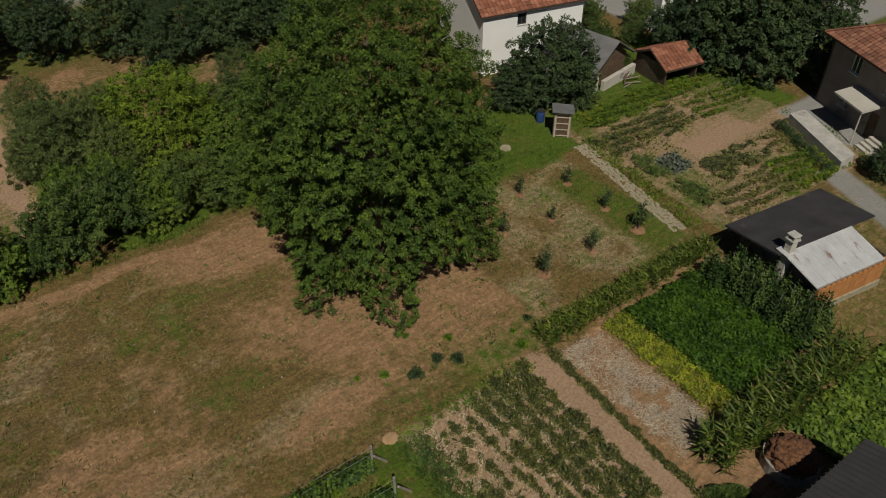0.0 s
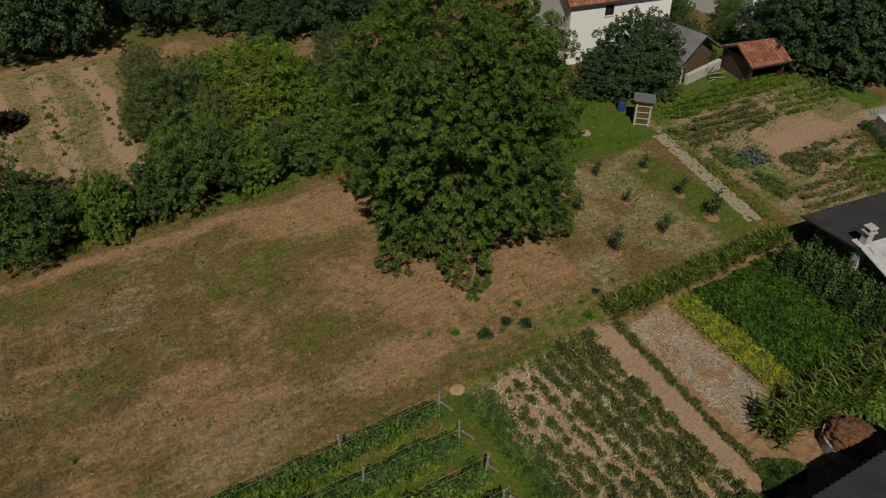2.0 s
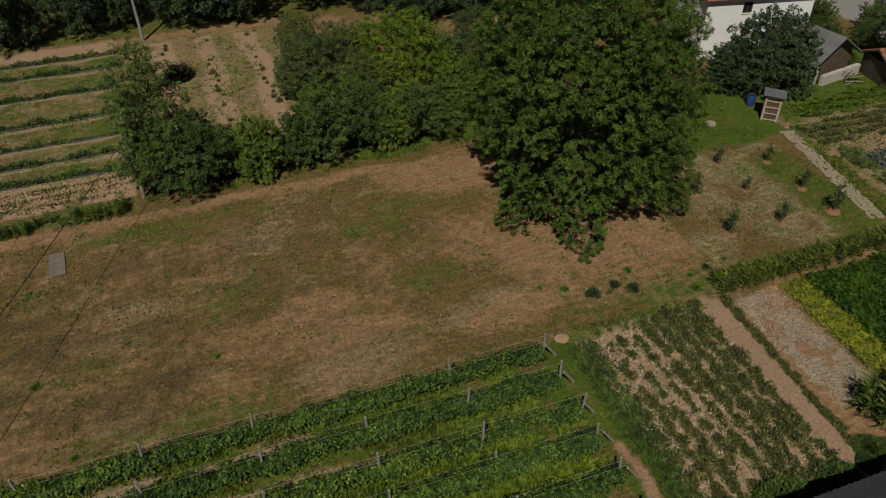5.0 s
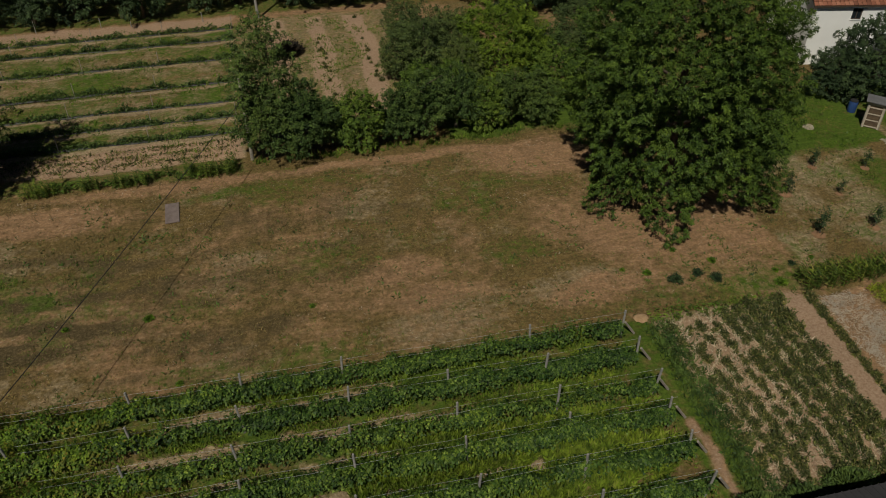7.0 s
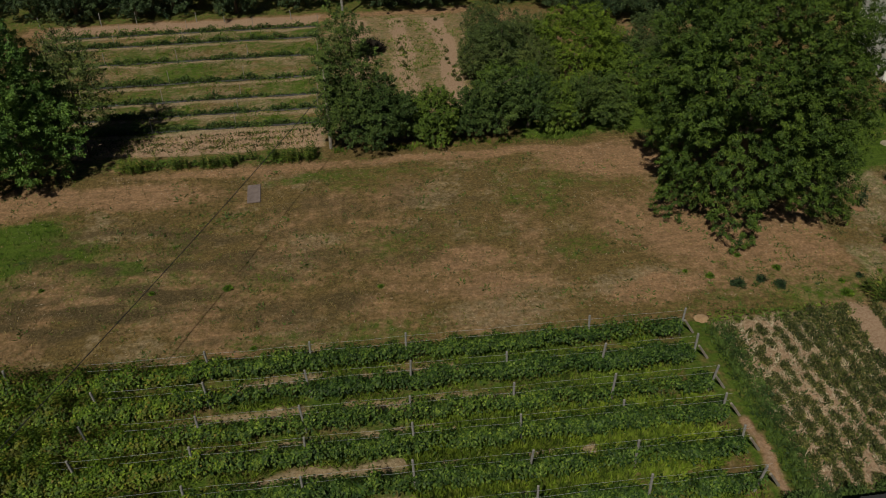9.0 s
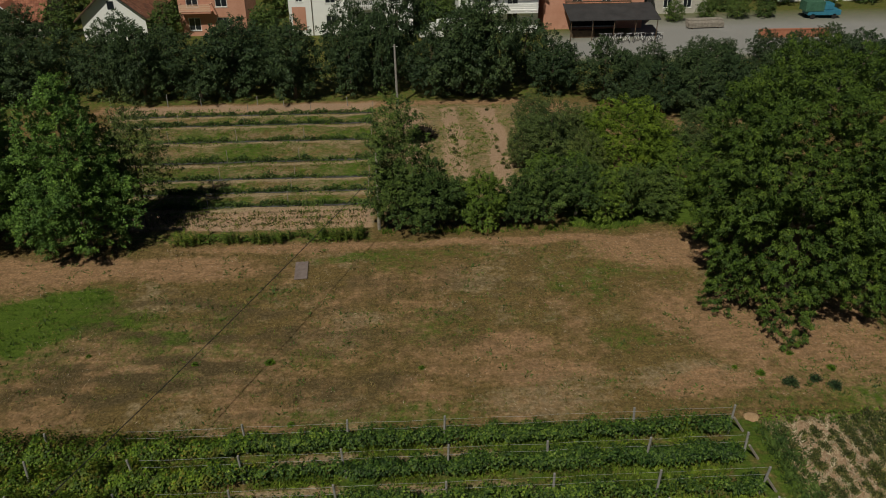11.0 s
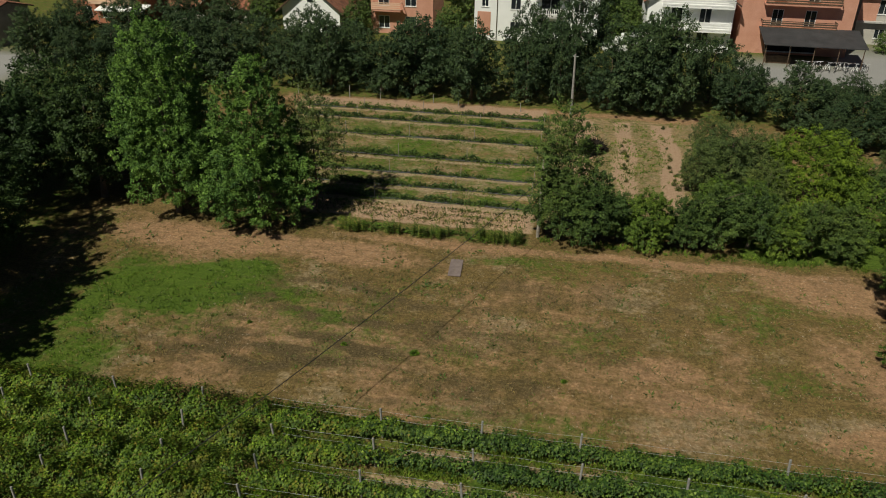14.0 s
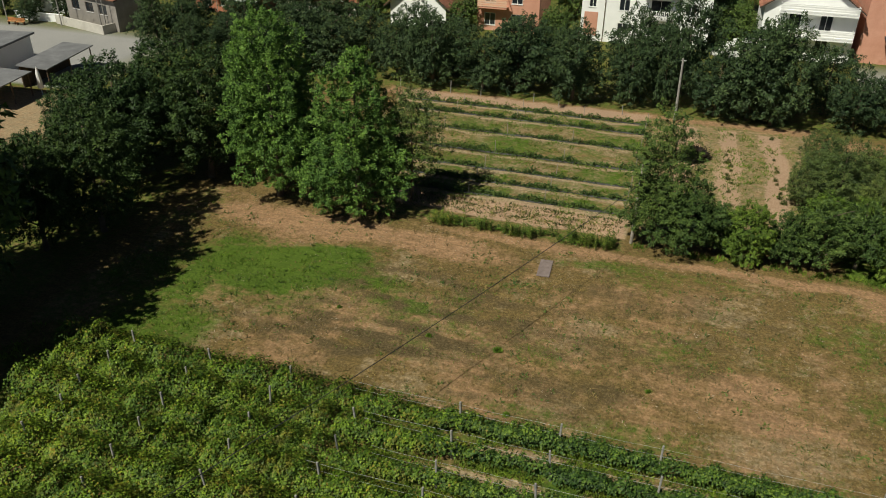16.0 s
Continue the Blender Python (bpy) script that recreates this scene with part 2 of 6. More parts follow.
# Wide spread of leaf tones, painting sunlit sparkle into the tended rows.
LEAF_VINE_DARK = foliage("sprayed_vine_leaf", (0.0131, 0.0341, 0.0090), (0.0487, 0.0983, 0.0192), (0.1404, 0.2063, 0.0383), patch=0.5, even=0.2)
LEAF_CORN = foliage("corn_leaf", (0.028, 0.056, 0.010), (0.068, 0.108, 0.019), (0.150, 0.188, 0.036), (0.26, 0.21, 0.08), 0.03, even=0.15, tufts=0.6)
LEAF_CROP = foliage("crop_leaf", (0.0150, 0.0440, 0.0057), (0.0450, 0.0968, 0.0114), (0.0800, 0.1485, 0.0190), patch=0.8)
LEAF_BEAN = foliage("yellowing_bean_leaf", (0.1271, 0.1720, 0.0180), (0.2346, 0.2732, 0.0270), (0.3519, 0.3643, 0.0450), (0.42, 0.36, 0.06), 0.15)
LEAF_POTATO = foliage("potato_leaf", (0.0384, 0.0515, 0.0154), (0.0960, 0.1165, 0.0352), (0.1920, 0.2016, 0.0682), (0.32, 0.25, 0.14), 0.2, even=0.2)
LEAF_CABBAGE = foliage("cabbage_leaf", (0.09, 0.11, 0.09), (0.14, 0.165, 0.135), (0.21, 0.235, 0.19))
GRASS_DRY = foliage("dry_grass", (0.15, 0.115, 0.05), (0.24, 0.185, 0.085), (0.36, 0.29, 0.15), (0.12, 0.15, 0.04), 0.2, patch=0.3)
GRASS_GREEN = foliage("green_grass", (0.0550, 0.1128, 0.0126), (0.1012, 0.1800, 0.0210), (0.1650, 0.2520, 0.0357), (0.25, 0.20, 0.08), 0.14)
GRASS_LIME = foliage("lime_grass", (0.0858, 0.1381, 0.0173), (0.1602, 0.2323, 0.0296), (0.2517, 0.3202, 0.0543), (0.33, 0.27, 0.13), 0.16)
STRAW = foliage("straw", (0.34, 0.28, 0.21), (0.53, 0.445, 0.35), (0.70, 0.60, 0.49), lets=0.1, tufts=0.12, cool=0.15)
BARK = surface("bark", (0.07, 0.052, 0.038), (0.16, 0.125, 0.09), 2.5, 0.95, 0.8)
WOOD_GREY = surface("weathered_wood", (0.20, 0.17, 0.14), (0.38, 0.34, 0.29), 3, 0.9, 0.5)
WOOD_BROWN = surface("brown_wood", (0.07, 0.045, 0.03), (0.15, 0.10, 0.06), 3, 0.85, 0.5)
WOOD_ORANGE = surface("orange_planks", (0.36, 0.15, 0.05), (0.55, 0.25, 0.09), 2, 0.8, 0.4)
CONCRETE = surface("concrete", (0.36, 0.35, 0.33), (0.55, 0.53, 0.50), 2, 0.9, 0.4, stain=(0.22, 0.21, 0.2), stain_at=0.62)
CONCRETE_POST = surface("post_concrete", (0.20, 0.19, 0.175), (0.36, 0.345, 0.32), 4, 0.9, 0.4)
WIRE = surface("galvanised_wire", (0.42, 0.43, 0.44), (0.60, 0.61, 0.62), 8, 0.5, 0.1, metal=0.3)
CABLE = surface("black_cable", (0.012, 0.012, 0.012), (0.03, 0.03, 0.03), 8, 0.6, 0.1)
PLASTER_WHITE = surface("white_plaster", (0.84, 0.84, 0.83), (0.91, 0.91, 0.90), 0.7, 0.9, 0.2, stain=(0.74, 0.73, 0.70), stain_at=0.66)
PLASTER_GREY = surface("grey_plaster", (0.20, 0.18, 0.165), (0.29, 0.265, 0.24), 0.8, 0.95, 0.5, stain=(0.16, 0.145, 0.13))
PLASTER_ORANGE = surface("salmon_plaster", (0.52, 0.25, 0.17), (0.62, 0.32, 0.23), 0.7, 0.9, 0.2, stain=(0.54, 0.26, 0.18))
PLASTER_PEACH = surface("peach_plaster", (0.62, 0.40, 0.28), (0.74, 0.50, 0.36), 0.7, 0.9, 0.2)
PLASTER_RAW = surface("raw_render", (0.42, 0.39, 0.35), (0.56, 0.53, 0.48), 0.6, 0.95, 0.4, stain=(0.3, 0.28, 0.25))
BRICK_RED = surface("red_brick_face", (0.33, 0.12, 0.07), (0.47, 0.20, 0.12), 2.5, 0.9, 0.4)
METAL_PALE = surface("pale_sheet_metal", (0.50, 0.51, 0.53), (0.68, 0.69, 0.70), 0.9, 0.5, 0.1, metal=0.25, stain=(0.24, 0.10, 0.08), stain_scale=1.3, stain_at=0.60, stretch=(1.6, 0.45, 1.0))
METAL_DARK = surface("dark_roofing", (0.030, 0.029, 0.031), (0.055, 0.053, 0.056), 0.8, 0.75, 0.3, stain=(0.09, 0.085, 0.08), stain_at=0.66)
METAL_GREY = surface("grey_roofing", (0.12, 0.12, 0.125), (0.20, 0.20, 0.205), 0.8, 0.7, 0.3)
WHITE_PAINT = surface("white_paint", (0.72, 0.72, 0.71), (0.82, 0.82, 0.81), 2, 0.5, 0.1)
DARK_FRAME = surface("dark_frame", (0.05, 0.035, 0.025), (0.09, 0.065, 0.05), 3, 0.6, 0.2)
CURTAIN = surface("curtain", (0.40, 0.40, 0.39), (0.56, 0.56, 0.54), 4, 0.9, 0.2)
GLASS = glass_like("window_glass")
TILE_RED = tiles_mat("clay_tile", (0.20, 0.075, 0.045), (0.29, 0.11, 0.065), (0.37, 0.16, 0.10))
TILE_BROWN = tiles_mat("brown_clay_tile", (0.17, 0.075, 0.05), (0.26, 0.11, 0.07), (0.34, 0.16, 0.10))
COMPOST = surface("compost", (0.060, 0.026, 0.014), (0.22, 0.10, 0.05), 9, 1.0, 1.0, fine=22)
PLASTIC_BLACK = surface("mulch_film", (0.030, 0.030, 0.030), (0.085, 0.083, 0.080), 3, 0.6, 0.6)
STONE = surface("rubble_stone", (0.24, 0.21, 0.14), (0.42, 0.37, 0.27), 5, 0.95, 0.7)
BLUE_PAINT = surface("blue_plastic", (0.015, 0.045, 0.16), (0.03, 0.08, 0.24), 3, 0.6, 0.1)
TYRE = surface("tyre_rubber", (0.012, 0.012, 0.012), (0.03, 0.03, 0.03), 6, 0.85, 0.2)

# Ground --------------------------------------------------------------------
def spaced(lo, hi, step, far, grow=1.35):
    mid = list(np.arange(lo, hi + 1e-6, step))
    out, d = [hi], step
    while out[-1] < far:
        d *= grow
        out.append(out[-1] + d)
    low, d = [lo], step
    while low[-1] > -far:
        d *= grow
        low.append(low[-1] - d)
    return np.array(low[:0:-1] + mid + out[1:])


def soft_box(x, y, x0, x1, y0, y1, edge=0.3):
    """1 inside the rectangle, 0 outside, with a soft edge."""
    d = np.minimum(np.minimum(x - x0, x1 - x), np.minimum(y - y0, y1 - y))
    return np.clip(d / edge + 0.5, 0, 1)


def soft_disc(x, y, cx, cy, rx, ry):
    d = np.sqrt(((x - cx) / rx) ** 2 + ((y - cy) / ry) ** 2)
    return np.clip((1.45 - d) / 0.9, 0, 1)


def covers(x, y):
    """What covers the ground at places: shares of green grass, bare earth, pale stubble and gravel."""
    wx = x + 1.2 * (fbm(x, y, 3.0, 1) - 0.5)
    wy = y + 1.2 * (fbm(x, y, 3.0, 2) - 0.5)
    dx = wx + 3.6 * (fbm(x, y, 6.0, 13) - 0.5)
    dy = wy + 2.6 * (fbm(x, y, 6.0, 14) - 0.5)
    n1, n2, n3 = fbm(x, y, 7.0, 3), fbm(x, y, 2.2, 4), fbm(x, y, 0.9, 5)
    green = np.clip(0.20 + 1.7 * (n1 - 0.5) + 0.6 * (n2 - 0.5), 0, 0.5)
    bare = np.clip(0.26 + 1.8 * (fbm(x, y, 5.0, 6) - 0.5) + 0.7 * (n2 - 0.5), 0, 0.6)
    pale = np.clip(0.15 + 1.3 * (fbm(x, y, 4.0, 8) - 0.5) + 0.8 * (n3 - 0.5), 0, 0.5)
    # the meadow
    for cx, cy, rx, ry, w in ((-25.2, 36.8, 6.0, 3.2, 1.15), (-22.0, 38.4, 4.4, 2.0, 1.2), (-21.5, 35.9, 3.6, 1.2, 1.1), (-18.5, 36.4, 4.0, 1.3, 0.95), (-14.0, 34.9, 3.0, 0.7, 0.75), (-27.5, 29.6, 3.4, 2.6, 0.95), (-28.6, 33.0, 2.4, 3.4, 0.8), (2.5, 28.3, 8.0, 1.0, 0.5),
                              (-31.0, 33.0, 3.0, 5.0, 0.6), (12.6, 39.8, 1.5, 2.6, 0.5), (12.6, 34.4, 2.6, 1.3, 0.5), (9.5, 39.5, 1.2, 0.7, 0.55), (9.0, 28.0, 5.0, 0.9, 0.3),
                              (17.0, 29.0, 3.0, 1.4, 0.5), (24.0, 28.6, 4.0, 1.2, 0.55), (-4.0, 44.2, 3.0, 0.7, 0.6), (2.0, 44.0, 4.0, 0.7, 0.5), (-4.0, 28.0, 6.0, 1.0, 0.45)):
        green = np.maximum(green, w * soft_disc(dx, dy, cx, cy, rx, ry) * (0.45 + 0.7 * n2 + 0.7 * (n3 - 0.35)))
    for cx, cy, rx, ry, w in ((-24.0, 43.0, 8.0, 1.9, 1.1), (-15.0, 43.0, 6.0, 1.6, 0.95), (-8.0, 45.4, 8.0, 0.7, 0.9), (9.0, 45.6, 12.0, 0.6, 0.95),
                              (16.5, 44.0, 4.0, 2.2, 0.95), (24.0, 34.0, 7.0, 3.0, 0.9), (27.0, 31.5, 2.5, 1.6, 0.6), (5.6, 33.6, 2.6, 1.6, 0.8), (7.0, 31.0, 4.5, 1.3, 0.75), (15.5, 30.0, 3.5, 1.3, 0.8), (1.5, 33.0, 3.0, 1.2, 0.5), (-8.5, 30.5, 6.0, 1.0, 0.45), (18.2, 35.5, 3.0, 4.5, 0.85),
                              (4.0, 32.0, 4.0, 1.5, 0.5), (16.3, 25.9, 0.6, 1.5, 0.9), (17.0, 36.5, 3.0, 3.0, 0.7)):
        k = soft_disc(dx if ry > 1 else wx, dy if ry > 1 else wy, cx, cy, rx, ry)
        bare = np.maximum(bare, w * k * (0.65 + 0.6 * n2))
        green = green * (1 - 0.85 * w * k)
        pale = pale * (1 - 0.6 * w * k)
    for cx, cy, rx, ry, w in ((9.6, 30.4, 3.2, 1.3, 0.55), (14.0, 30.7, 3.6, 1.2, 0.7), (-3.0, 37.0, 2.2, 1.1, 0.8), (7.0, 30.6, 2.5, 0.9, 0.5)):
        pale = np.maximum(pale, w * soft_disc(dx, dy, cx, cy, rx, ry) * (0.4 + 0.9 * n2))
    meadow = soft_box(wx, wy, -35, 29, 26.8, 46.4, 1.0)
    green, bare, pale = green * meadow, bare * meadow, pale * meadow

    def lay(x0, x1, y0, y1, g, b, p, edge=0.3, wob=True):
        nonlocal green, bare, pale
        k = soft_box(wx if wob else x, wy if wob else y, x0, x1, y0, y1, edge)
        green, bare, pale = green * (1 - k) + g * k, bare * (1 - k) + b * k, pale * (1 - k) + p * k
    k = soft_disc(wx, wy, 6.5, 29.0, 4.0, 1.6)
    green, pale, bare = green * (1 - 0.85 * k), np.maximum(pale, 0.55 * k), np.maximum(bare, 0.4 * k)
    far = 1 - soft_box(x, y, -36, 62, 8, 73.5, 3.0)
    green, bare = green * (1 - far) + 0.55 * far, bare * (1 - far) + 0.25 * far
    # the vineyard in front, with grass between its rows
    lay(-34, 15.6, -5, 26.6, np.clip(0.55 + 1.2 * (n2 - 0.5), 0, 1), np.clip(1.6 * (fbm(x, y, 3.0, 12) - 0.5), 0, 0.8), 0.35 * n3)
    for ry, x0, x1 in ((25.15, -13, 4), (23.2, -12, 11), (21.4, -12, 9), (19.6, -8, 9), (17.7, -10, 6)):
        k = soft_box(wx, wy, x0, x1, ry - 0.4, ry + 0.35, 0.4) * np.clip(5.0 * (fbm(x, y, 2.6, 15) - 0.30), 0, 1)
        green, bare, pale = green * (1 - k), bare * (1 - k) + 0.3 * k, pale * (1 - k) + 0.9 * k
    lay(15.3, 17.6, 8, 27.0, 0.75, 0.2, 0.1)
    lay(15.75, 16.25, 8, 20.5, 0.05, 0.9, 0.2)
    lay(15.8, 16.2, 20.5, 26.0, 0.6, 0.3, 0.2)
    # kitchen garden plots
    lay(17.3, 24.5, 8, 27.0, 0.08, 0.28, 0.95, 0.25)
    lay(24.4, 25.8, 8, 27.1, 0.0, 0.45, 0.7, 0.15)
    lay(27.4, 28.2, 28.8, 35.5, 0.1, 0.3, 0.9, 0.4)
    lay(25.8, 29.4, 8, 26.8, 0.0, 0.75, 0.55, 0.15)
    lay(29.4, 39.0, 8, 28.0, 0.35, 0.7, 0.0, 0.3)
    # young orchard and lawn by the privy
    lay(27.2, 39.4, 28.6, 41.0, np.clip(0.18 + 1.2 * (n2 - 0.5), 0, 1), np.clip(1.5 * (n1 - 0.52), 0, 0.4), np.clip(1.9 * (n2 - 0.26), 0, 0.85), 0.8)
    lay(30.0, 42.0, 40.0, 48.0, np.clip(0.9 + 1.0 * (n2 - 0.5), 0, 1), 0.05, 0.05, 1.2)
    lay(36.4, 39.4, 28.6, 38.2, 0.62, 0.2, 0.2, 1.0)
    # beds behind
    lay(41.3, 58.0, 27.5, 44.0, np.clip(0.3 + 2.2 * (n2 - 0.5), 0, 1), 0.35, 0.7, 0.5)
    lay(46.6, 54.0, 34.1, 36.0, 0.0, 0.4, 0.8, 0.5)
    lay(42.0, 62.0, 41.5, 50.0, 0.75, 0.25, 0.1, 1.0)
    lay(53.5, 60.0, 35.3, 41.5, 0.8, 0.15, 0.1, 0.8)
    lay(39.0, 62.0, 10.0, 26.8, 0.4, 0.4, 0.3, 1.0)
    lay(-68, -53, 47, 61, 0.1, 0.35, 0.8, 1.5)
    # far vineyard strips, strawberry beds and the bare strip
    lay(-28, -2.6, 49.8, 72.5, np.clip(0.50 + 0.9 * (n2 - 0.5), 0, 1), np.clip(0.22 + 1.0 * (n1 - 0.5), 0, 0.5), np.clip(0.42 + 0.8 * (n3 - 0.5), 0, 1), 0.5)
    for ry in (51.8, 54.2, 56.7, 60.1, 64.6, 68.6, 71.2):
        lay(-28, -2.6, ry - 0.62, ry - 0.2, 0.15, 0.25, 0.9, 0.3)
    lay(-28, -2.6, 46.3, 48.9, 0.5, 0.5, 0.0)
    lay(-20, -2.6, 48.2, 51.2, 0.05, 0.3, 0.95)
    lay(-30, 12, 71.8, 74.5, 0.15, 0.8, 0.2, 0.8)
    lay(-2.4, 11.5, 50.0, 73.0, 0.35, 0.4, 0.6, 0.8)
    for cx in (0.9, 4.4, 8.2):
        lay(cx - 0.8, cx + 0.8, 52.0, 71.8, 0.0, 0.3, 0.95, 0.4)
    lay(11.5, 34.0, 47.0, 73.0, np.clip(0.5 + 2 * (n1 - 0.5), 0, 1), np.clip(0.55 + 2 * (n2 - 0.5), 0, 1), 0.3, 1.5)
    tilled = np.maximum.reduce([soft_box(wx, wy, 24.45, 25.75, 8, 27.0, 0.2), 0.7 * soft_box(wx, wy, 17.6, 24.4, 8, 26.6, 0.4), 0.9 * soft_box(wx, wy, -20, -2.8, 48.3, 51.0, 0.4),
                                0.15 * soft_box(wx, wy, 26.2, 29.3, 8, 26.6, 0.3), 0.95 * soft_box(wx, wy, 46.8, 53.8, 34.2, 35.9, 0.4), 0.45 * soft_box(wx, wy, 42.5, 57.5, 28.0, 41.0, 0.5), 0.8 * soft_box(wx, wy, -28, -2.8, 71.9, 74.2, 0.5)]
                               + [soft_box(wx, wy, c - w, c + w, 50.5, 72.0, 0.4) for c, w in ((0.9, 0.75), (4.4, 0.85), (8.2, 0.85))]
                               + [0.35 * soft_box(wx, wy, -27.5, -2.8, q - 0.65, q - 0.25, 0.3) for q in (51.8, 54.2, 56.7, 60.1, 64.6, 68.6, 71.2)])
    tilled = np.maximum(tilled, 0.7 * soft_box(wx, wy, 15.75, 16.25, 10, 20.5, 0.3))
    tilled = tilled * np.clip(0.55 + 1.1 * n2, 0, 1)
    thatch = np.maximum.reduce([w * soft_disc(dx, dy, *e) for w, e in ((0.95, (-15.5, 31.8, 7.5, 2.4)), (0.55, (-6.5, 30.0, 6.0, 3.0)), (0.75, (-12.5, 36.5, 8.0, 3.5)), (0.6, (-2.0, 31.0, 4.0, 1.4)), (0.45, (4.0, 40.5, 6.0, 2.0)), (0.45, (3.0, 35.5, 5.0, 3.0)), (0.5, (-6.0, 36.0, 7.0, 5.0)), (0.5, (-3.0, 40.0, 4.0, 2.0)))])
    thatch = thatch * np.clip(0.25 + 2.6 * (fbm(x * 0.3, y, 0.8, 16) - 0.3), 0, 1)
    road = np.maximum.reduce([soft_box(x, y, 18, 70, 88.5, 97.8, 0.4), soft_box(wx, wy, -95, -62.5, 62, 82.5, 0.8), soft_box(x, y, 56.4, 61.0, 24, 35.0, 0.3), 0.9 * soft_box(x - 0.35 * (y - 28), y, 51.4, 53.6, 12, 28.5, 0.4),
                              soft_box(x, y, 60, 130, 40, 60, 0.5), soft_box(x, y, 30, 110, 97.5, 104, 0.6)])
    return np.clip(green, 0, 1), np.clip(bare, 0, 1), np.clip(pale, 0, 1), road, tilled, thatch


def ground_material():
    m, nodes, links = nodes_of("meadow_and_soil")
    p = nodes["Principled BSDF"]
    co = nodes.new("ShaderNodeTexCoord").outputs["Object"]

    def cover(name):
        a = nodes.new("ShaderNodeAttribute")
        a.attribute_name = name
        return a.outputs["Fac"]

    def broken(src, amount, scale):
        """Breaks a cover's edge up with finer noise."""
        n = noise_node(nodes, links, scale, 5, 0.65, co)
        a = nodes.new("ShaderNodeMath")
        a.operation = "MULTIPLY_ADD"
        links.new(n, a.inputs[0])
        a.inputs[1].default_value, a.inputs[2].default_value = amount, -amount / 2
        b = nodes.new("ShaderNodeMath")
        b.operation = "ADD"
        links.new(src, b.inputs[0])
        links.new(a.outputs[0], b.inputs[1])
        c = nodes.new("ShaderNodeMapRange")
        c.inputs[1].default_value, c.inputs[2].default_value = 0.25, 0.75
        links.new(b.outputs[0], c.inputs[0])
        return c.outputs[0]

    fine, mid, wide = noise_node(nodes, links, 7, 7, 0.75, co), noise_node(nodes, links, 1.6, 5, 0.6, co), noise_node(nodes, links, 0.25, 4, 0.5, co)
    dry = ramp(nodes, links, fine, ((0.3, (0.076, 0.0545, 0.021)), (0.5, (0.157, 0.1105, 0.045)), (0.7, (0.262, 0.189, 0.091))))
    dry = mix(nodes, links, 0.55, dry, ramp(nodes, links, mid, ((0.3, (0.36, 0.37, 0.34)), (0.7, (0.64, 0.60, 0.56)))), "OVERLAY")
    clod = ramp(nodes, links, noise_node(nodes, links, 4.5, 3, 0.6, co), ((0.3, (0.22, 0.23, 0.22)), (0.7, (0.78, 0.76, 0.74))))
    earth = ramp(nodes, links, fine, ((0.3, (0.200, 0.116, 0.062)), (0.5, (0.300, 0.182, 0.102)), (0.72, (0.410, 0.270, 0.168))))
    earth = mix(nodes, links, 0.5, earth, ramp(nodes, links, mid, ((0.3, (0.38, 0.37, 0.36)), (0.7, (0.62, 0.62, 0.62)))), "OVERLAY")
    grass = ramp(nodes, links, fine, ((0.3, (0.036, 0.062, 0.009)), (0.5, (0.074, 0.120, 0.016)), (0.72, (0.132, 0.182, 0.032))))
    stubble = ramp(nodes, links, fine, ((0.3, (0.17, 0.120, 0.065)), (0.5, (0.31, 0.235, 0.145)), (0.72, (0.48, 0.385, 0.26))))
    gravel = ramp(nodes, links, fine, ((0.3, (0.23, 0.225, 0.215)), (0.7, (0.37, 0.36, 0.35))))
    col = mix(nodes, links, broken(cover("pale"), 1.3, 3.0), dry, stubble)
    col = mix(nodes, links, broken(cover("bare"), 1.2, 1.6), col, earth)
    col = mix(nodes, links, 0.42, col, clod, "OVERLAY")
    col = mix(nodes, links, broken(cover("green"), 1.4, 2.2), col, grass)
    lines = nodes.new("ShaderNodeMapping")
    lines.inputs["Scale"].default_value = (0.22, 1.0, 1.0)
    links.new(co, lines.inputs["Vector"])
    swath = ramp(nodes, links, noise_node(nodes, links, 3.2, 4, 0.65, lines.outputs[0]), ((0.36, (0.33, 0.35, 0.34)), (0.64, (0.67, 0.66, 0.64))))
    col = mix(nodes, links, 0.45, col, swath, "OVERLAY")
    old = ramp(nodes, links, fine, ((0.3, (0.044, 0.033, 0.014)), (0.5, (0.098, 0.072, 0.034)), (0.72, (0.220, 0.165, 0.095))))
    col = mix(nodes, links, broken(cover("thatch"), 1.2, 1.2), col, old)
    soil = ramp(nodes, links, fine, ((0.3, (0.245, 0.155, 0.098)), (0.5, (0.375, 0.250, 0.165)), (0.7, (0.500, 0.360, 0.255))))
    col = mix(nodes, links, broken(cover("tilled"), 0.9, 3.0), col, soil)
    col = mix(nodes, links, cover("road"), col, gravel)
    col = mix(nodes, links, 0.35, col, ramp(nodes, links, wide, ((0.3, (0.42, 0.43, 0.43)), (0.7, (0.58, 0.57, 0.56)))), "OVERLAY")
    links.new(col, p.inputs["Base Color"])
    p.inputs["Roughness"].default_value = 0.95
    p.inputs["Specular IOR Level"].default_value = 0.15
    b = nodes.new("ShaderNodeBump")
    b.inputs["Strength"].default_value, b.inputs["Distance"].default_value = 0.9, 0.06
    links.new(fine, b.inputs["Height"])
    links.new(b.outputs[0], p.inputs["Normal"])
    return m


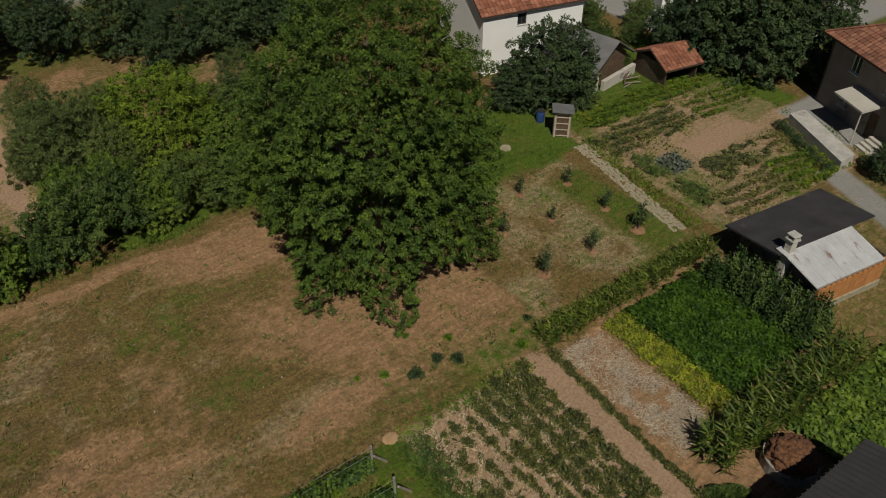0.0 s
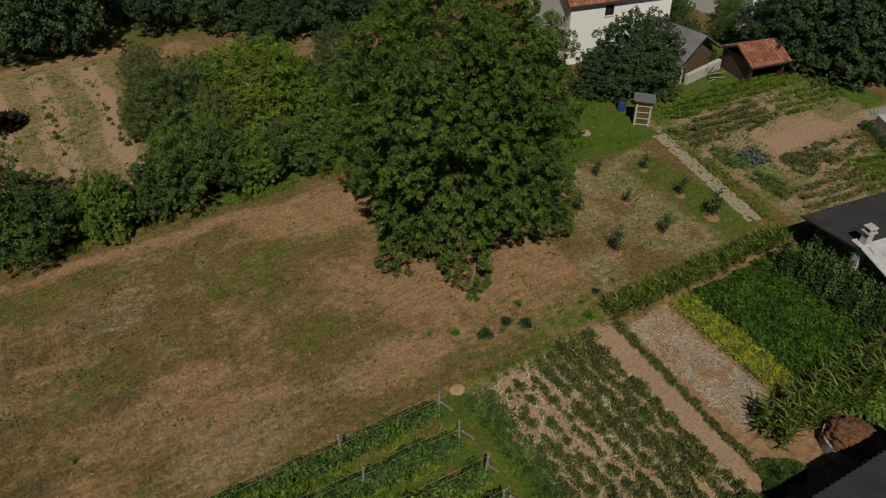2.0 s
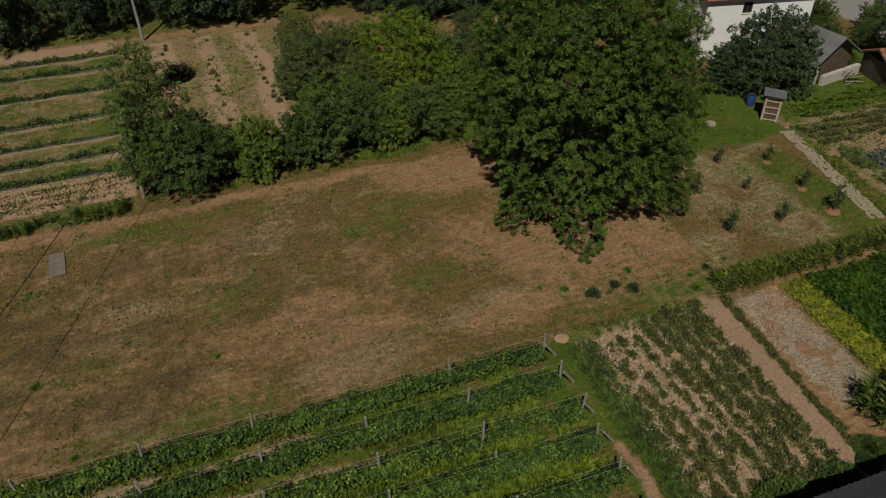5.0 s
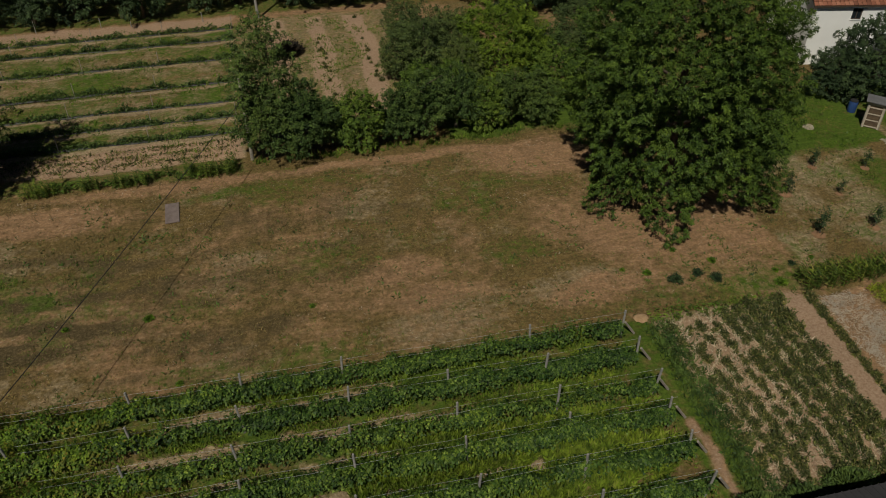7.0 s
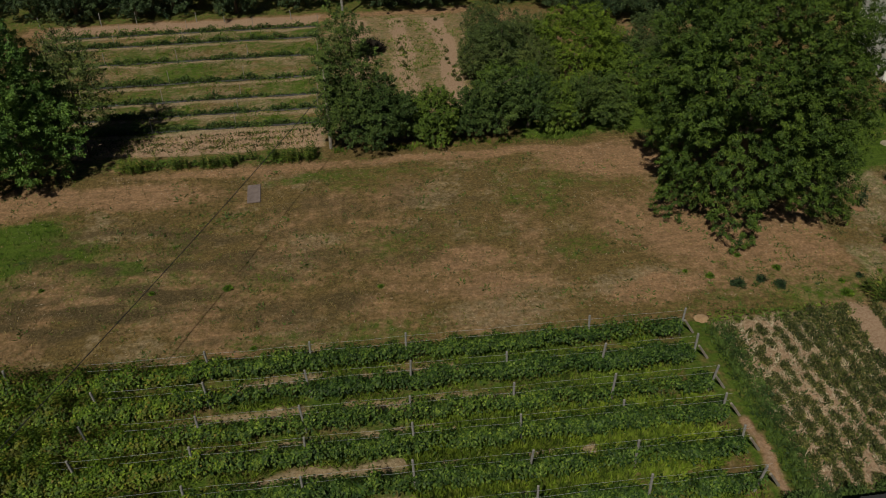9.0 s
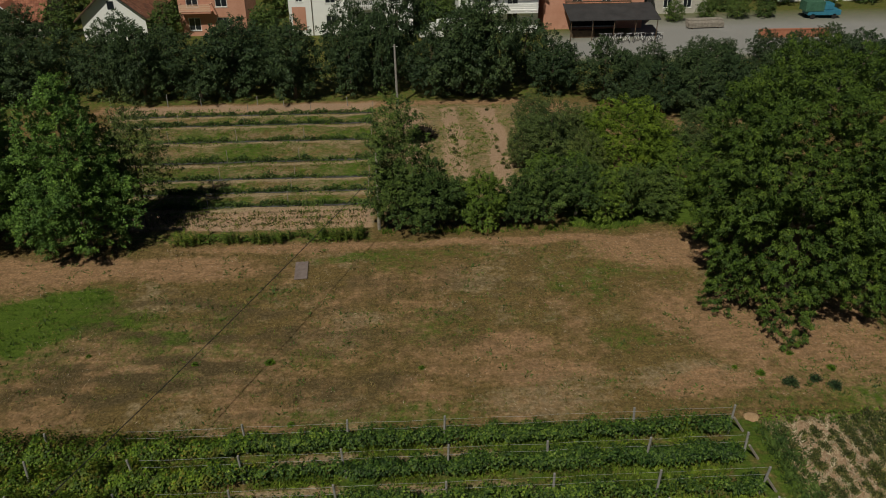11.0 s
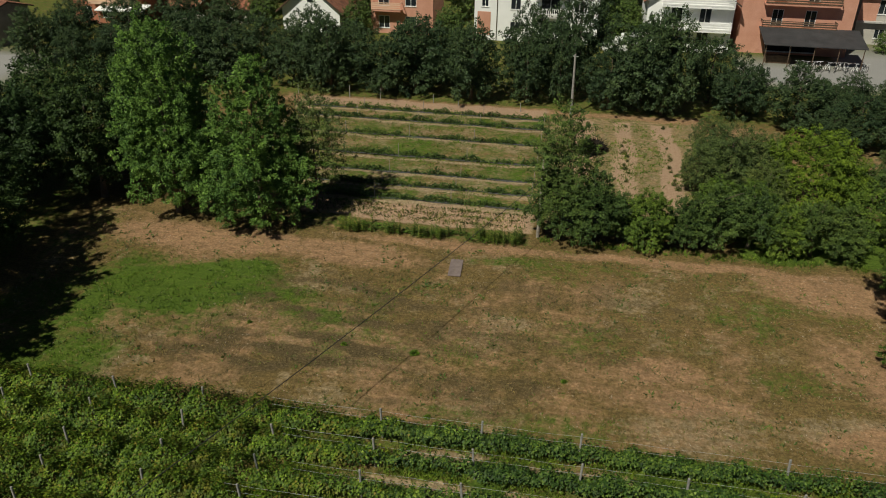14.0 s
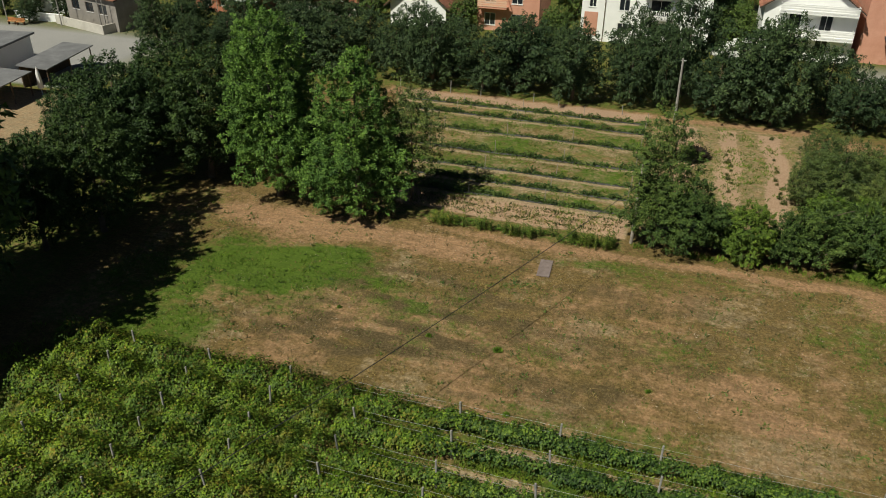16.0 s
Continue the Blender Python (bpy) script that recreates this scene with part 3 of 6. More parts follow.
def ground_height(x, y):
    h = 0.10 * (fbm(x, y, 1.4, 21, 3) - 0.5) + 0.14 * (fbm(x, y, 6.0, 22, 2) - 0.5)
    ridge = soft_box(x, y, 17.4, 24.3, 8, 26.8, 0.4) * 0.07 * np.sin((x - 17.4) * 2 * math.pi / 0.78)
    furrow = soft_box(x, y, -20, -2.8, 48.2, 51.2, 0.3) * 0.10 * np.sin(y * 2 * math.pi / 0.9)
    ridge = ridge + furrow
    flat = np.maximum(soft_box(x, y, 18, 130, 86, 106, 2.0), soft_box(x, y, -98, -62, 55, 92, 2.0))
    return (h + ridge) * (1 - flat)


def build_ground():
    xs, ys = spaced(-46, 60, 0.24, 2400), spaced(11, 76, 0.24, 2400)
    gx, gy = np.meshgrid(xs, ys, indexing="ij")
    near = np.clip(1 - np.maximum(np.abs(gx - 7) - 53, np.abs(gy - 43) - 33) / 10, 0, 1)
    gz = ground_height(gx, gy) * near
    nx, ny = gx.shape
    me = bpy.data.meshes.new("ground")
    me.vertices.add(nx * ny)
    me.vertices.foreach_set("co", np.stack([gx, gy, gz], -1).astype(np.float32).ravel())
    i = (np.arange(nx - 1)[:, None] * ny + np.arange(ny - 1)[None]).ravel()
    quads = np.stack([i, i + ny, i + ny + 1, i + 1], 1).astype(np.int32)
    me.loops.add(quads.size)
    me.loops.foreach_set("vertex_index", quads.ravel())
    me.polygons.add(len(quads))
    me.polygons.foreach_set("loop_start", np.arange(0, quads.size, 4, dtype=np.int32))
    me.polygons.foreach_set("use_smooth", np.ones(len(quads), dtype=bool))
    me.update(calc_edges=True)
    for key, values in zip(("green", "bare", "pale", "road", "tilled", "thatch"), covers(gx.ravel(), gy.ravel())):
        me.attributes.new(key, "FLOAT", "POINT").data.foreach_set("value", values.astype(np.float32))
    me.materials.append(ground_material())
    return tagged(new("ground", me), "dry mown meadow with green patches, bare earth and garden plots", "ground", kind="structure")


build_ground()


# Trees ---------------------------------------------------------------------
PROFILES = {
    "broad": ((0.0, 0.50), (0.10, 0.74), (0.25, 0.92), (0.45, 1.0), (0.65, 0.95), (0.82, 0.74), (0.93, 0.48), (1.0, 0.16)),
    "round": ((0.0, 0.45), (0.15, 0.8), (0.4, 1.0), (0.65, 0.92), (0.85, 0.6), (1.0, 0.15)),
    "upright": ((0.0, 0.45), (0.12, 0.8), (0.3, 1.0), (0.55, 0.98), (0.75, 0.80), (0.9, 0.48), (1.0, 0.10)),
    "column": ((0.0, 0.55), (0.12, 0.9), (0.3, 1.0), (0.5, 0.82), (0.75, 0.5), (0.92, 0.24), (1.0, 0.06)),
    "shrub": ((0.0, 0.85), (0.3, 1.0), (0.6, 0.9), (0.85, 0.6), (1.0, 0.25)),
}


def spread_out(p, gap):
    """Picks from places p, in their order, those that lie at least a gap from each other."""
    kept = np.empty_like(p)
    chosen = []
    for k, q in enumerate(p):
        n = len(chosen)
        if n == 0 or ((kept[:n] - q) ** 2).sum(1).min() > gap * gap:
            kept[n] = q
            chosen.append(k)
    return np.array(chosen)


def crown_mesh(height, base, radius, tuft, leaf, per, mat, profile, seed, lobes=0.2, depth=0.5, droop=0.35, narrow=0.6, tall=0.75, skirts=(), hem=0.0, bough=0.36, lump=0.30, gap=0.62, inner=0.3):
    """Leaves in domed tufts, tufts on swelling boughs over an uneven envelope, with dark creases between them.
    skirts: angles at which boughs hang to the ground; elsewhere the crown ends hem metres higher."""
    gen = np.random.default_rng(seed)
    t_at, r_at = zip(*PROFILES[profile])
    rise = height - base
    m = int(7 * 2 * math.pi * radius * 0.75 * rise / tuft ** 2)
    t = gen.random(m)
    t = t[gen.random(m) < 0.15 + 0.85 * np.interp(t, t_at, r_at)]
    m = len(t)
    phi = gen.random(m) * 2 * math.pi
    wave = sum(np.cos(k * phi + gen.random() * 6.3 + 5.0 * t * gen.normal()) for k in (2, 3, 5)) / 2
    hang = np.zeros(m)
    for a in skirts:
        hang = np.maximum(hang, np.exp(-(((phi - radians(a) + math.pi) % (2 * math.pi) - math.pi) / 0.52) ** 2))
    r = np.maximum(np.interp(t, t_at, r_at), (0.98 - 0.25 * t) * hang * (t < 0.3)) * radius * (1 + lobes * 0.5 * wave)
    z = base + t * rise
    p = np.stack([r * np.cos(phi), r * np.sin(phi), z], 1)
    wide = bough * radius
    heads = p[spread_out(p[:1500], wide)]
    away = np.sqrt(((p[:, None] - heads[None]) ** 2).sum(2).min(1)) / (0.8 * wide)
    swell = 1 - lump * np.clip(away, 0, 1.2) ** 2 * (1 - hang * (t < 0.3))
    core = np.stack([0 * t, 0 * t, base + np.clip(t, 0.25, 0.7) * rise], 1)
    p = core + (p - core) * swell[:, None]
    p = p[p[:, 2] > base + hem * (1 - hang)]
    p = p[spread_out(p, gap * tuft)]
    n = len(p)
    deep = gen.choice(n, int(inner * n), replace=False)
    mid = np.array([0, 0, base + 0.45 * rise])
    p = p - (p - mid) / np.linalg.norm(p - mid, axis=1, keepdims=True) * (depth * tuft * 2.6 * gen.random((n, 1)) ** 1.6)
    out = np.stack([p[:, 0], p[:, 1], 0.7 * (p[:, 2] - base - 0.40 * rise)], 1)
    out /= np.linalg.norm(out, axis=1, keepdims=True) + 1e-9
    p = np.concatenate([p, mid + (p[deep] - mid) * (0.60 + 0.22 * gen.random((len(deep), 1)))])
    out = np.concatenate([out, out[deep]])
    # every tuft is a spray of leaves along a twig of its own
    n = len(p)
    twig = out + 0.75 * unit(n, gen) + np.array([0, 0, 0.35 * tall - 0.25])
    twig /= np.linalg.norm(twig, axis=1, keepdims=True)
    long, thick = tuft * (0.45 + 0.75 * gen.random(n) ** 1.4), tuft * (0.22 + 0.26 * gen.random(n))
    j = np.repeat(np.arange(n), per)
    u = gen.random(len(j))
    e = unit(len(j), gen) + 0.35 * out[j] + np.array([0, 0, 0.30])
    e /= np.linalg.norm(e, axis=1, keepdims=True)
    girth = thick[j] * (0.35 + 0.65 * np.sin(math.pi * (0.15 + 0.8 * u))) * gen.random(len(j)) ** 0.45
    spot = p[j] + twig[j] * (long[j] * (1.15 * u - 0.45))[:, None] + e * girth[:, None] * np.array([1, 1, 0.8])
    spot[:, 2] -= droop * 0.35 * long[j] * u * u
    spot[:, 2] = np.maximum(spot[:, 2], 0.12)
    way = 0.7 * e + 0.5 * twig[j] + 0.7 * unit(len(j), gen)
    way[:, 2] -= droop
    face = 0.9 * e + 0.45 * out[j] + np.array([0, 0, 0.45]) + 0.35 * unit(len(j), gen)
    length = leaf * (0.65 + 0.7 * gen.random(len(j)))
    return leaves_mesh("crown", spot, way, face, length, length * narrow, mat)


def trunk_and_limbs(parent, height, base, radius, girth, seed, limbs=7, mat=None, lean=0.0):
    gen = random.Random(seed)
    mat = mat or BARK
    top = height * 0.8
    spine = [Vector((lean * k * k / 25 + gen.uniform(-0.12, 0.12) * (k > 0), gen.uniform(-0.12, 0.12) * (k > 0), top * k / 5)) for k in range(6)]
    spine[0].z = -0.15
    part("trunk", tube(bmesh.new(), spine, [girth * (1.25 if k == 0 else 1 - 0.17 * k) for k in range(6)], 9), mat, parent, smooth=True)
    for k in range(limbs):
        a = 2 * math.pi * (k * 0.382 + gen.uniform(-0.05, 0.05))
        z0 = max(base * 0.7, 0.12 * height) + (top * 0.85 - base * 0.7) * (k / max(1, limbs - 1)) ** 1.1
        at = spine[0].lerp(spine[5], z0 / top)
        at.z = z0
        reach = radius * gen.uniform(0.6, 0.85) * (1 - 0.45 * k / limbs)
        pts = [at, at + Vector((math.cos(a) * reach * 0.4, math.sin(a) * reach * 0.4, reach * 0.30)),
               at + Vector((math.cos(a + 0.2) * reach * 0.75, math.sin(a + 0.2) * reach * 0.75, reach * 0.48)),
               at + Vector((math.cos(a + 0.3) * reach, math.sin(a + 0.3) * reach, reach * 0.52))]
        g = girth * 0.42 * (1 - 0.5 * k / limbs)
        part("limb", tube(bmesh.new(), pts, [g, g * 0.7, g * 0.42, g * 0.15], 6), mat, parent, smooth=True)


def tree(label, x, y, height, base, radius, girth, tuft, leaf, per, mat, profile="round", seed=1, group="", category="tree", name="tree", limbs=6, turn=0.0, lean=0.0, **more):
    ob = blank(name, label, category, x, y, 0, turn, group)
    trunk_and_limbs(ob, height, base, radius, girth, seed, limbs, lean=lean)
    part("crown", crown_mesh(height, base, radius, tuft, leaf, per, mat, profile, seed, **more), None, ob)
    return ob


def again(ob, x, y, size=1.0, turn=0.0, tall=1.0):
    c = copy_thing(ob, pose(x, y, 0, 0, 0, turn))
    c.scale = (size, size, size * tall)
    return c


# the great walnut
tree("large old walnut with a dense crown drooping nearly to the ground", 23.4, 38.4, 16.2, 0.25, 7.1, 0.42, 0.56, 0.135, 92, LEAF_WALNUT, "broad", 11,
     name="walnut_tree", limbs=9, lobes=0.24, bough=0.36, lump=0.34, droop=0.40, narrow=0.5, depth=0.85, gap=0.63, inner=0.45, skirts=(198, 246, 318, 30, 110), hem=1.7)

# hedge between meadow and far plots
HEDGE = "trees of the field hedge"
h1 = tree("leafy green hedge tree with branches down to the grass", 1.6, 47.9, 5.4, 0.1, 2.3, 0.14, 0.52, 0.135, 62, LEAF_HEDGE, "round", 21, HEDGE, lobes=0.5, bough=0.55, lump=0.5, tall=1.3, droop=-0.05, hem=0.9)
h2 = tree("broad green hedge tree in full leaf beside the meadow", 10.0, 48.7, 4.6, 0.1, 2.7, 0.16, 0.52, 0.135, 62, LEAF_HEDGE, "round", 22, HEDGE, lobes=0.65, bough=0.55, lump=0.6, gap=0.68, tall=1.3, droop=-0.05, hem=0.9)
h3 = tree("grey-green willow-like tree above the hedge", 11.6, 56.0, 6.6, 0.4, 2.8, 0.16, 0.52, 0.14, 60, LEAF_OLIVE, "round", 23, HEDGE, lobes=0.3, bough=0.42, narrow=0.4, droop=0.1)
h4 = tree("light green bushy tree in the field hedge", 5.3, 47.8, 4.4, 0.1, 1.9, 0.14, 0.46, 0.13, 60, LEAF_LIGHT, "shrub", 26, HEDGE, lobes=0.35, bough=0.5, hem=0.4)
tree("bright yellow-green locust tree behind the hedge", 17.3, 55.2, 6.9, 0.3, 3.9, 0.15, 0.58, 0.14, 66, LEAF_YELLOW, "shrub", 25, HEDGE, lobes=0.25, bough=0.34, droop=0.1)
tree("slender airy tree round the old pole at the plot's corner", -0.7, 48.7, 10.4, 1.6, 2.2, 0.13, 0.62, 0.14, 52, LEAF_HEDGE, "round", 28, HEDGE, lobes=0.7, bough=0.62, lump=0.45, gap=0.66, inner=0.4, limbs=10, lean=0.8)
for x, y, s, a, q, src in ((-0.7, 47.6, 1.0, 40, 1.0, h1), (3.4, 48.2, 0.75, 75, 0.9, h1), (7.9, 48.3, 0.72, 20, 1.1, h2), (12.3, 48.9, 0.85, 250, 1.2, h2), (14.4, 48.3, 0.8, 310, 1.1, h4), (16.4, 48.6, 0.8, 80, 1.15, h2), (18.0, 48.6, 0.8, 20, 0.9, h1), (12.6, 51.4, 0.95, 90, 1.0, h4), (14.0, 53.8, 0.8, 200, 0.9, h3), (14.6, 59.2, 0.8, 40, 0.9, h3), (13.2, 57.6, 0.75, 130, 0.9, h4),
                           (10.4, 52.0, 0.9, 300, 1.0, h4), (20.6, 51.8, 1.0, 300, 1.0, h4), (24.0, 52.4, 0.9, 45, 1.0, h3), (12.6, 61.5, 0.75, 330, 0.9, h2), (11.4, 65.0, 0.6, 10, 1.0, h3), (21.6, 58.0, 0.8, 130, 0.9, h2),
                           (25.4, 60.5, 0.7, 280, 0.9, h3), (22.0, 63.5, 0.5, 180, 1.0, h4), (27.5, 55.0, 0.9, 20, 1.0, h2), (9.6, 57.6, 0.55, 100, 1.1, h3)):
    again(src, x, y, s, a, q)

# hornbeams at the far corner of the meadow
tree("tall dense hornbeam with an upright green crown", -28.6, 46.6, 15.2, 0.4, 3.7, 0.24, 0.60, 0.15, 74, LEAF_POPLAR, "upright", 31, "corner trees", limbs=8, lobes=0.42, bough=0.40, lump=0.40, gap=0.68, depth=0.7, tall=1.15, droop=-0.1, hem=1.0)
tree("bright green hornbeam with an upright pointed crown", -21.8, 46.0, 13.2, 0.1, 4.0, 0.22, 0.58, 0.15, 74, LEAF_POPLAR, "column", 32, "corner trees", limbs=8, lobes=0.42, bough=0.40, lump=0.40, gap=0.68, depth=0.7, tall=1.15, droop=-0.1, hem=0.8)
tree("thin olive-green tree with a sparse crown by the vines", -18.7, 48.9, 10.4, 1.8, 2.5, 0.12, 0.6, 0.14, 44, LEAF_OLIVE, "round", 33, "corner trees", lobes=0.6, bough=0.6, lump=0.5, gap=0.82)
d1 = tree("dark shady deciduous tree in the dense corner grove", -35.5, 48.0, 11.0, 1.6, 4.1, 0.24, 0.85, 0.20, 70, LEAF_GROVE, "round", 34, "corner grove", lobes=0.3, bough=0.42)
for x, y, s, a in ((-40.5, 44.5, 0.98, 60), (-41.0, 51.0, 0.95, 200), (-35.0, 55.5, 0.9, 120), 
                   (-30.5, 52.5, 0.75, 310), (-45.5, 37.0, 0.45, 60), (-44.8, 45.5, 0.8, 220), (-47.0, 52.0, 0.45, 20)):
    again(d1, x, y, s, a)
d2 = tree("tall dark shady tree at the field's edge", -38.3, 16.6, 16.4, 1.5, 4.3, 0.3, 1.3, 0.46, 34, LEAF_HEDGE, "round", 35, "field edge trees")
for x, y, s, a in ((-37.8, 21.6, 1.1, 80), (-38.9, 26.3, 1.12, 170), (-42.5, 19.0, 1.1, 120), (-43.6, 23.6, 0.95, 200), (-42.0, 12.5, 1.0, 290)):
    again(d2, x, y, s, a)
for x, y, s, a, q in ((-39.6, 34.2, 0.75, 75, 1.0), (-37.6, 37.6, 0.85, 145, 1.05), (-42.5, 37.6, 0.65, 255, 1.0)):
    again(d1, x, y, s, a, q)

# dark tree belt in front of the houses
b1 = tree("dark green belt tree with a wide dense crown", -17.0, 77.0, 8.6, 0.2, 3.8, 0.2, 0.85, 0.25, 44, LEAF_DARK, "round", 41, "tree belt", lobes=0.6, bough=0.5, lump=0.42, gap=0.70, tall=1.1, hem=0.5)
b2 = tree("dark green locust of the belt along the road", 6.0, 75.8, 9.2, 0.3, 4.0, 0.2, 0.85, 0.25, 44, LEAF_DARK, "round", 42, "tree belt", lobes=0.6, bough=0.5, lump=0.42, gap=0.70, tall=1.1, hem=0.5)
gen = random.Random(5)
for row, (y0, n, lo, hi) in enumerate(((76.4, 25, -62, 60), (80.8, 21, -60, 60))):
    for k in range(n):
        x = lo + (hi - lo) * k / (n - 1) + gen.uniform(-1.2, 1.2)
        y = y0 + gen.uniform(-0.8, 0.8) - (0.8 if 2 < x < 12 else 0) + max(0, -30 - x) * 0.05 - 0.28 * min(max(x - 10, 0), 16)
        if min(abs(x + 17) + abs(y - 77), abs(x - 6) + abs(y - 75.8)) < 2.5:
            continue
        near_lot = 17 < x < 40 or x < -44
        again(b1 if (k + row) % 2 else b2, x, y, (0.46 if near_lot and row else 0.60 if near_lot else 0.74) + gen.uniform(-0.14, 0.14), gen.uniform(0, 360), gen.uniform(0.9, 1.15) * (1.4 if -4 < x < 2 else 1.2 if -12 < x < 6 else 1.25 if 6 < x < 13 else 1.0))

for x, y, s, a in ((24.5, 69.5, 0.6, 30), (27.5, 67.5, 0.62, 120), (31.0, 69.0, 0.65, 250), (29.0, 72.5, 0.6, 10), (33.5, 65.5, 0.65, 75), (36.0, 69.0, 0.7, 300), (22.0, 68.0, 0.45, 200)):
    again(b2, x, y, s, a)
for x, y, s, a in ((-61.0, 86.0, 0.75, 200), (-55.5, 88.5, 0.8, 60), (-49.5, 90.5, 0.8, 310), (-44.5, 92.5, 0.75, 15), (24.0, 80.0, 0.40, 200), (27.5, 81.5, 0.44, 30), (33.2, 82.4, 0.48, 250), (36.4, 83.6, 0.40, 140), (41.0, 84.0, 0.5, 75), (45.0, 85.0, 0.45, 310), (49.5, 86.0, 0.5, 20)):
    again(b1, x, y, s, a)
# Vineyard in front -----------------------------------------------------------
ROW_Y = (26.1, 24.25, 22.25, 20.55, 18.6, 16.75, 14.9, 13.0, 11.1, 9.2)
POST_X = [15.15 - 4.62 * k for k in range(10)]


def vine_leaves(x0, x1, y, seed, tended):
    """Leaves along a row: a hedge of foliage, thin in places, wider and wilder towards its overgrown end."""
    gen = np.random.default_rng(seed)
    n = int((x1 - x0) * 1050)
    x = x0 + (x1 - x0) * gen.random(n)
    thick = fbm(x, 0 * x + y * 3.1, 2.2, 60 + seed, 3)
    wild = np.clip((-8 - x) / 7, 0, 1)
    keep = gen.random(n) < np.clip(0.35 + 1.6 * (thick - 0.3) + 0.5 * wild, 0.15, 1)
    edge = x + 4.0 * gen.random(n) > -6.0
    keep &= edge if tended else ~edge
    x, thick, wild = x[keep], thick[keep], wild[keep]
    n = len(x)
    half = 0.17 + 0.20 * thick + 0.84 * wild
    top = 0.55 + (1.25 + 0.4 * wild) * fbm(x, 0 * x + y, 0.6, 80 + seed, 3)
    a = gen.random(n) * math.pi
    r = np.sqrt(0.25 + 0.75 * gen.random(n))
    yy = y + half * np.cos(a) * r + 0.15 * gen.normal(size=n)
    low = 0.45 - 0.25 * wild
    zz = low + (top - low) * np.sin(a) ** 0.6 * (0.35 + 0.65 * r)
    spot = np.stack([x, yy, zz], 1)
    d = np.stack([0.5 * gen.normal(size=n), np.cos(a), 0.3 + 0 * a], 1) + 0.4 * unit(n, gen)
    d[:, 2] -= 0.6
    face = np.stack([0 * a, np.cos(a) * 0.8, 0.4 + np.sin(a)], 1) + 0.5 * unit(n, gen)
    L = 0.08 + 0.08 * gen.random(n)
    return leaves_mesh("foliage", spot, d, face, L, L * 0.95, LEAF_VINE_DARK if tended else LEAF_VINE, 0.25)


def post_mesh(tall, wide):
    bm = boxes((-wide / 2, wide / 2, -wide / 2, wide / 2, -0.1, tall))
    bmesh.ops.bevel(bm, geom=list(bm.edges), offset=wide * 0.18, segments=1, affect="EDGES")
    return bm


POST = as_mesh("post", post_mesh(1.85, 0.095), CONCRETE_POST)
gen = random.Random(3)
for k, y in enumerate(ROW_Y):
    x0, x1 = -30.5 + 0.3 * k + gen.uniform(-0.8, 0.8), 15.2
    row = blank("vine_row", "trellised grapevine row, leafy green, on concrete posts and wires", "grapevine", 0, y, group="vineyard rows")
    shift = -0.05 * k
    for n, px in enumerate(POST_X):
        if px + shift > x0 and not (k == 0 and n in (2, 6)):
            o = part("post", POST, None, row, at=pose(px + shift + gen.uniform(-0.1, 0.1), gen.uniform(-0.05, 0.05), 0, gen.uniform(-4, 4), gen.uniform(-4, 4), gen.uniform(-20, 20)))
    strut = bmesh.new()
    tube(strut, [(x1 + 0.75, 0.1, 0.0), (x1 + 0.1, 0, 1.0)], [0.07, 0.06], 6)
    part("strut", strut, WOOD_GREY, row, "slanting weathered end strut")
    for z in (1.25, 1.68):
        bm = bmesh.new()
        wx0 = -13.5 + 1.2 * (k % 3)
        pts = [(wx0 + (x1 - wx0) * q / 20, 0.02 * math.sin(q * 1.7 + z), z - 0.03 * (q % 2)) for q in range(21)]
        tube(bm, pts, [0.0048] * 21, 4)
        part("wire", bm, WIRE, row)
    part("foliage", vine_leaves(x0, x1 - 0.1, 0.0, 100 + k, False), None, row)
    part("foliage", vine_leaves(x0, x1 - 0.1, 0.0, 100 + k, True), None, row, "dark green sprayed leaves")

# Far vineyard: low young vines on dark film -----------------------------------
for k, y in enumerate((51.8, 54.2, 56.7, 60.1, 64.6, 68.6, 71.2)):
    row = blank("young_vine_row", "low row of young vines growing along dark mulch film", "grapevine", 0, y, group="far vine rows")
    x0, x1 = -27.0, -3.0
    bm = bmesh.new()
    pts = np.linspace(x0, x1, 60)
    rows3 = [[bm.verts.new((px, s + 0.05 * math.sin(px * 1.3 + s * 9), z)) for px in pts] for s, z in ((-0.13, 0.03), (-0.08, 0.10), (0.08, 0.11), (0.13, 0.03))]
    for a, b in zip(rows3, rows3[1:]):
        for q in range(59):
            bm.faces.new((a[q], a[q + 1], b[q + 1], b[q]))
    part("mulch_film", bm, PLASTIC_BLACK, row, "dark plastic mulch film")
    gen2 = np.random.default_rng(200 + k)
    n = 6500
    x = x0 + (x1 - x0) * gen2.random(n)
    thick = fbm(x, 0 * x + y, 0.8, 90 + k, 3)
    keep = gen2.random(n) < np.clip((thick - 0.30) * 4, 0.22, 1)
    x, thick = x[keep], thick[keep]
    n = len(x)
    spot = np.stack([x, 0.09 * gen2.normal(size=n), 0.08 + (0.08 + 0.75 * thick ** 1.7) * gen2.random(n)], 1)
    L = 0.10 + 0.08 * gen2.random(n)
    part("foliage", leaves_mesh("foliage", spot, unit(n, gen2), unit(n, gen2) + np.array([0, 0, 1.2]), L, L * 0.9, LEAF_HEDGE), None, row)
    for px in np.arange(x0, x1 + 0.1, 6.0):
        part("stake", tube(bmesh.new(), [(px, 0, -0.1), (px, 0.03, 1.2)], [0.03, 0.025], 5), WOOD_GREY, row)

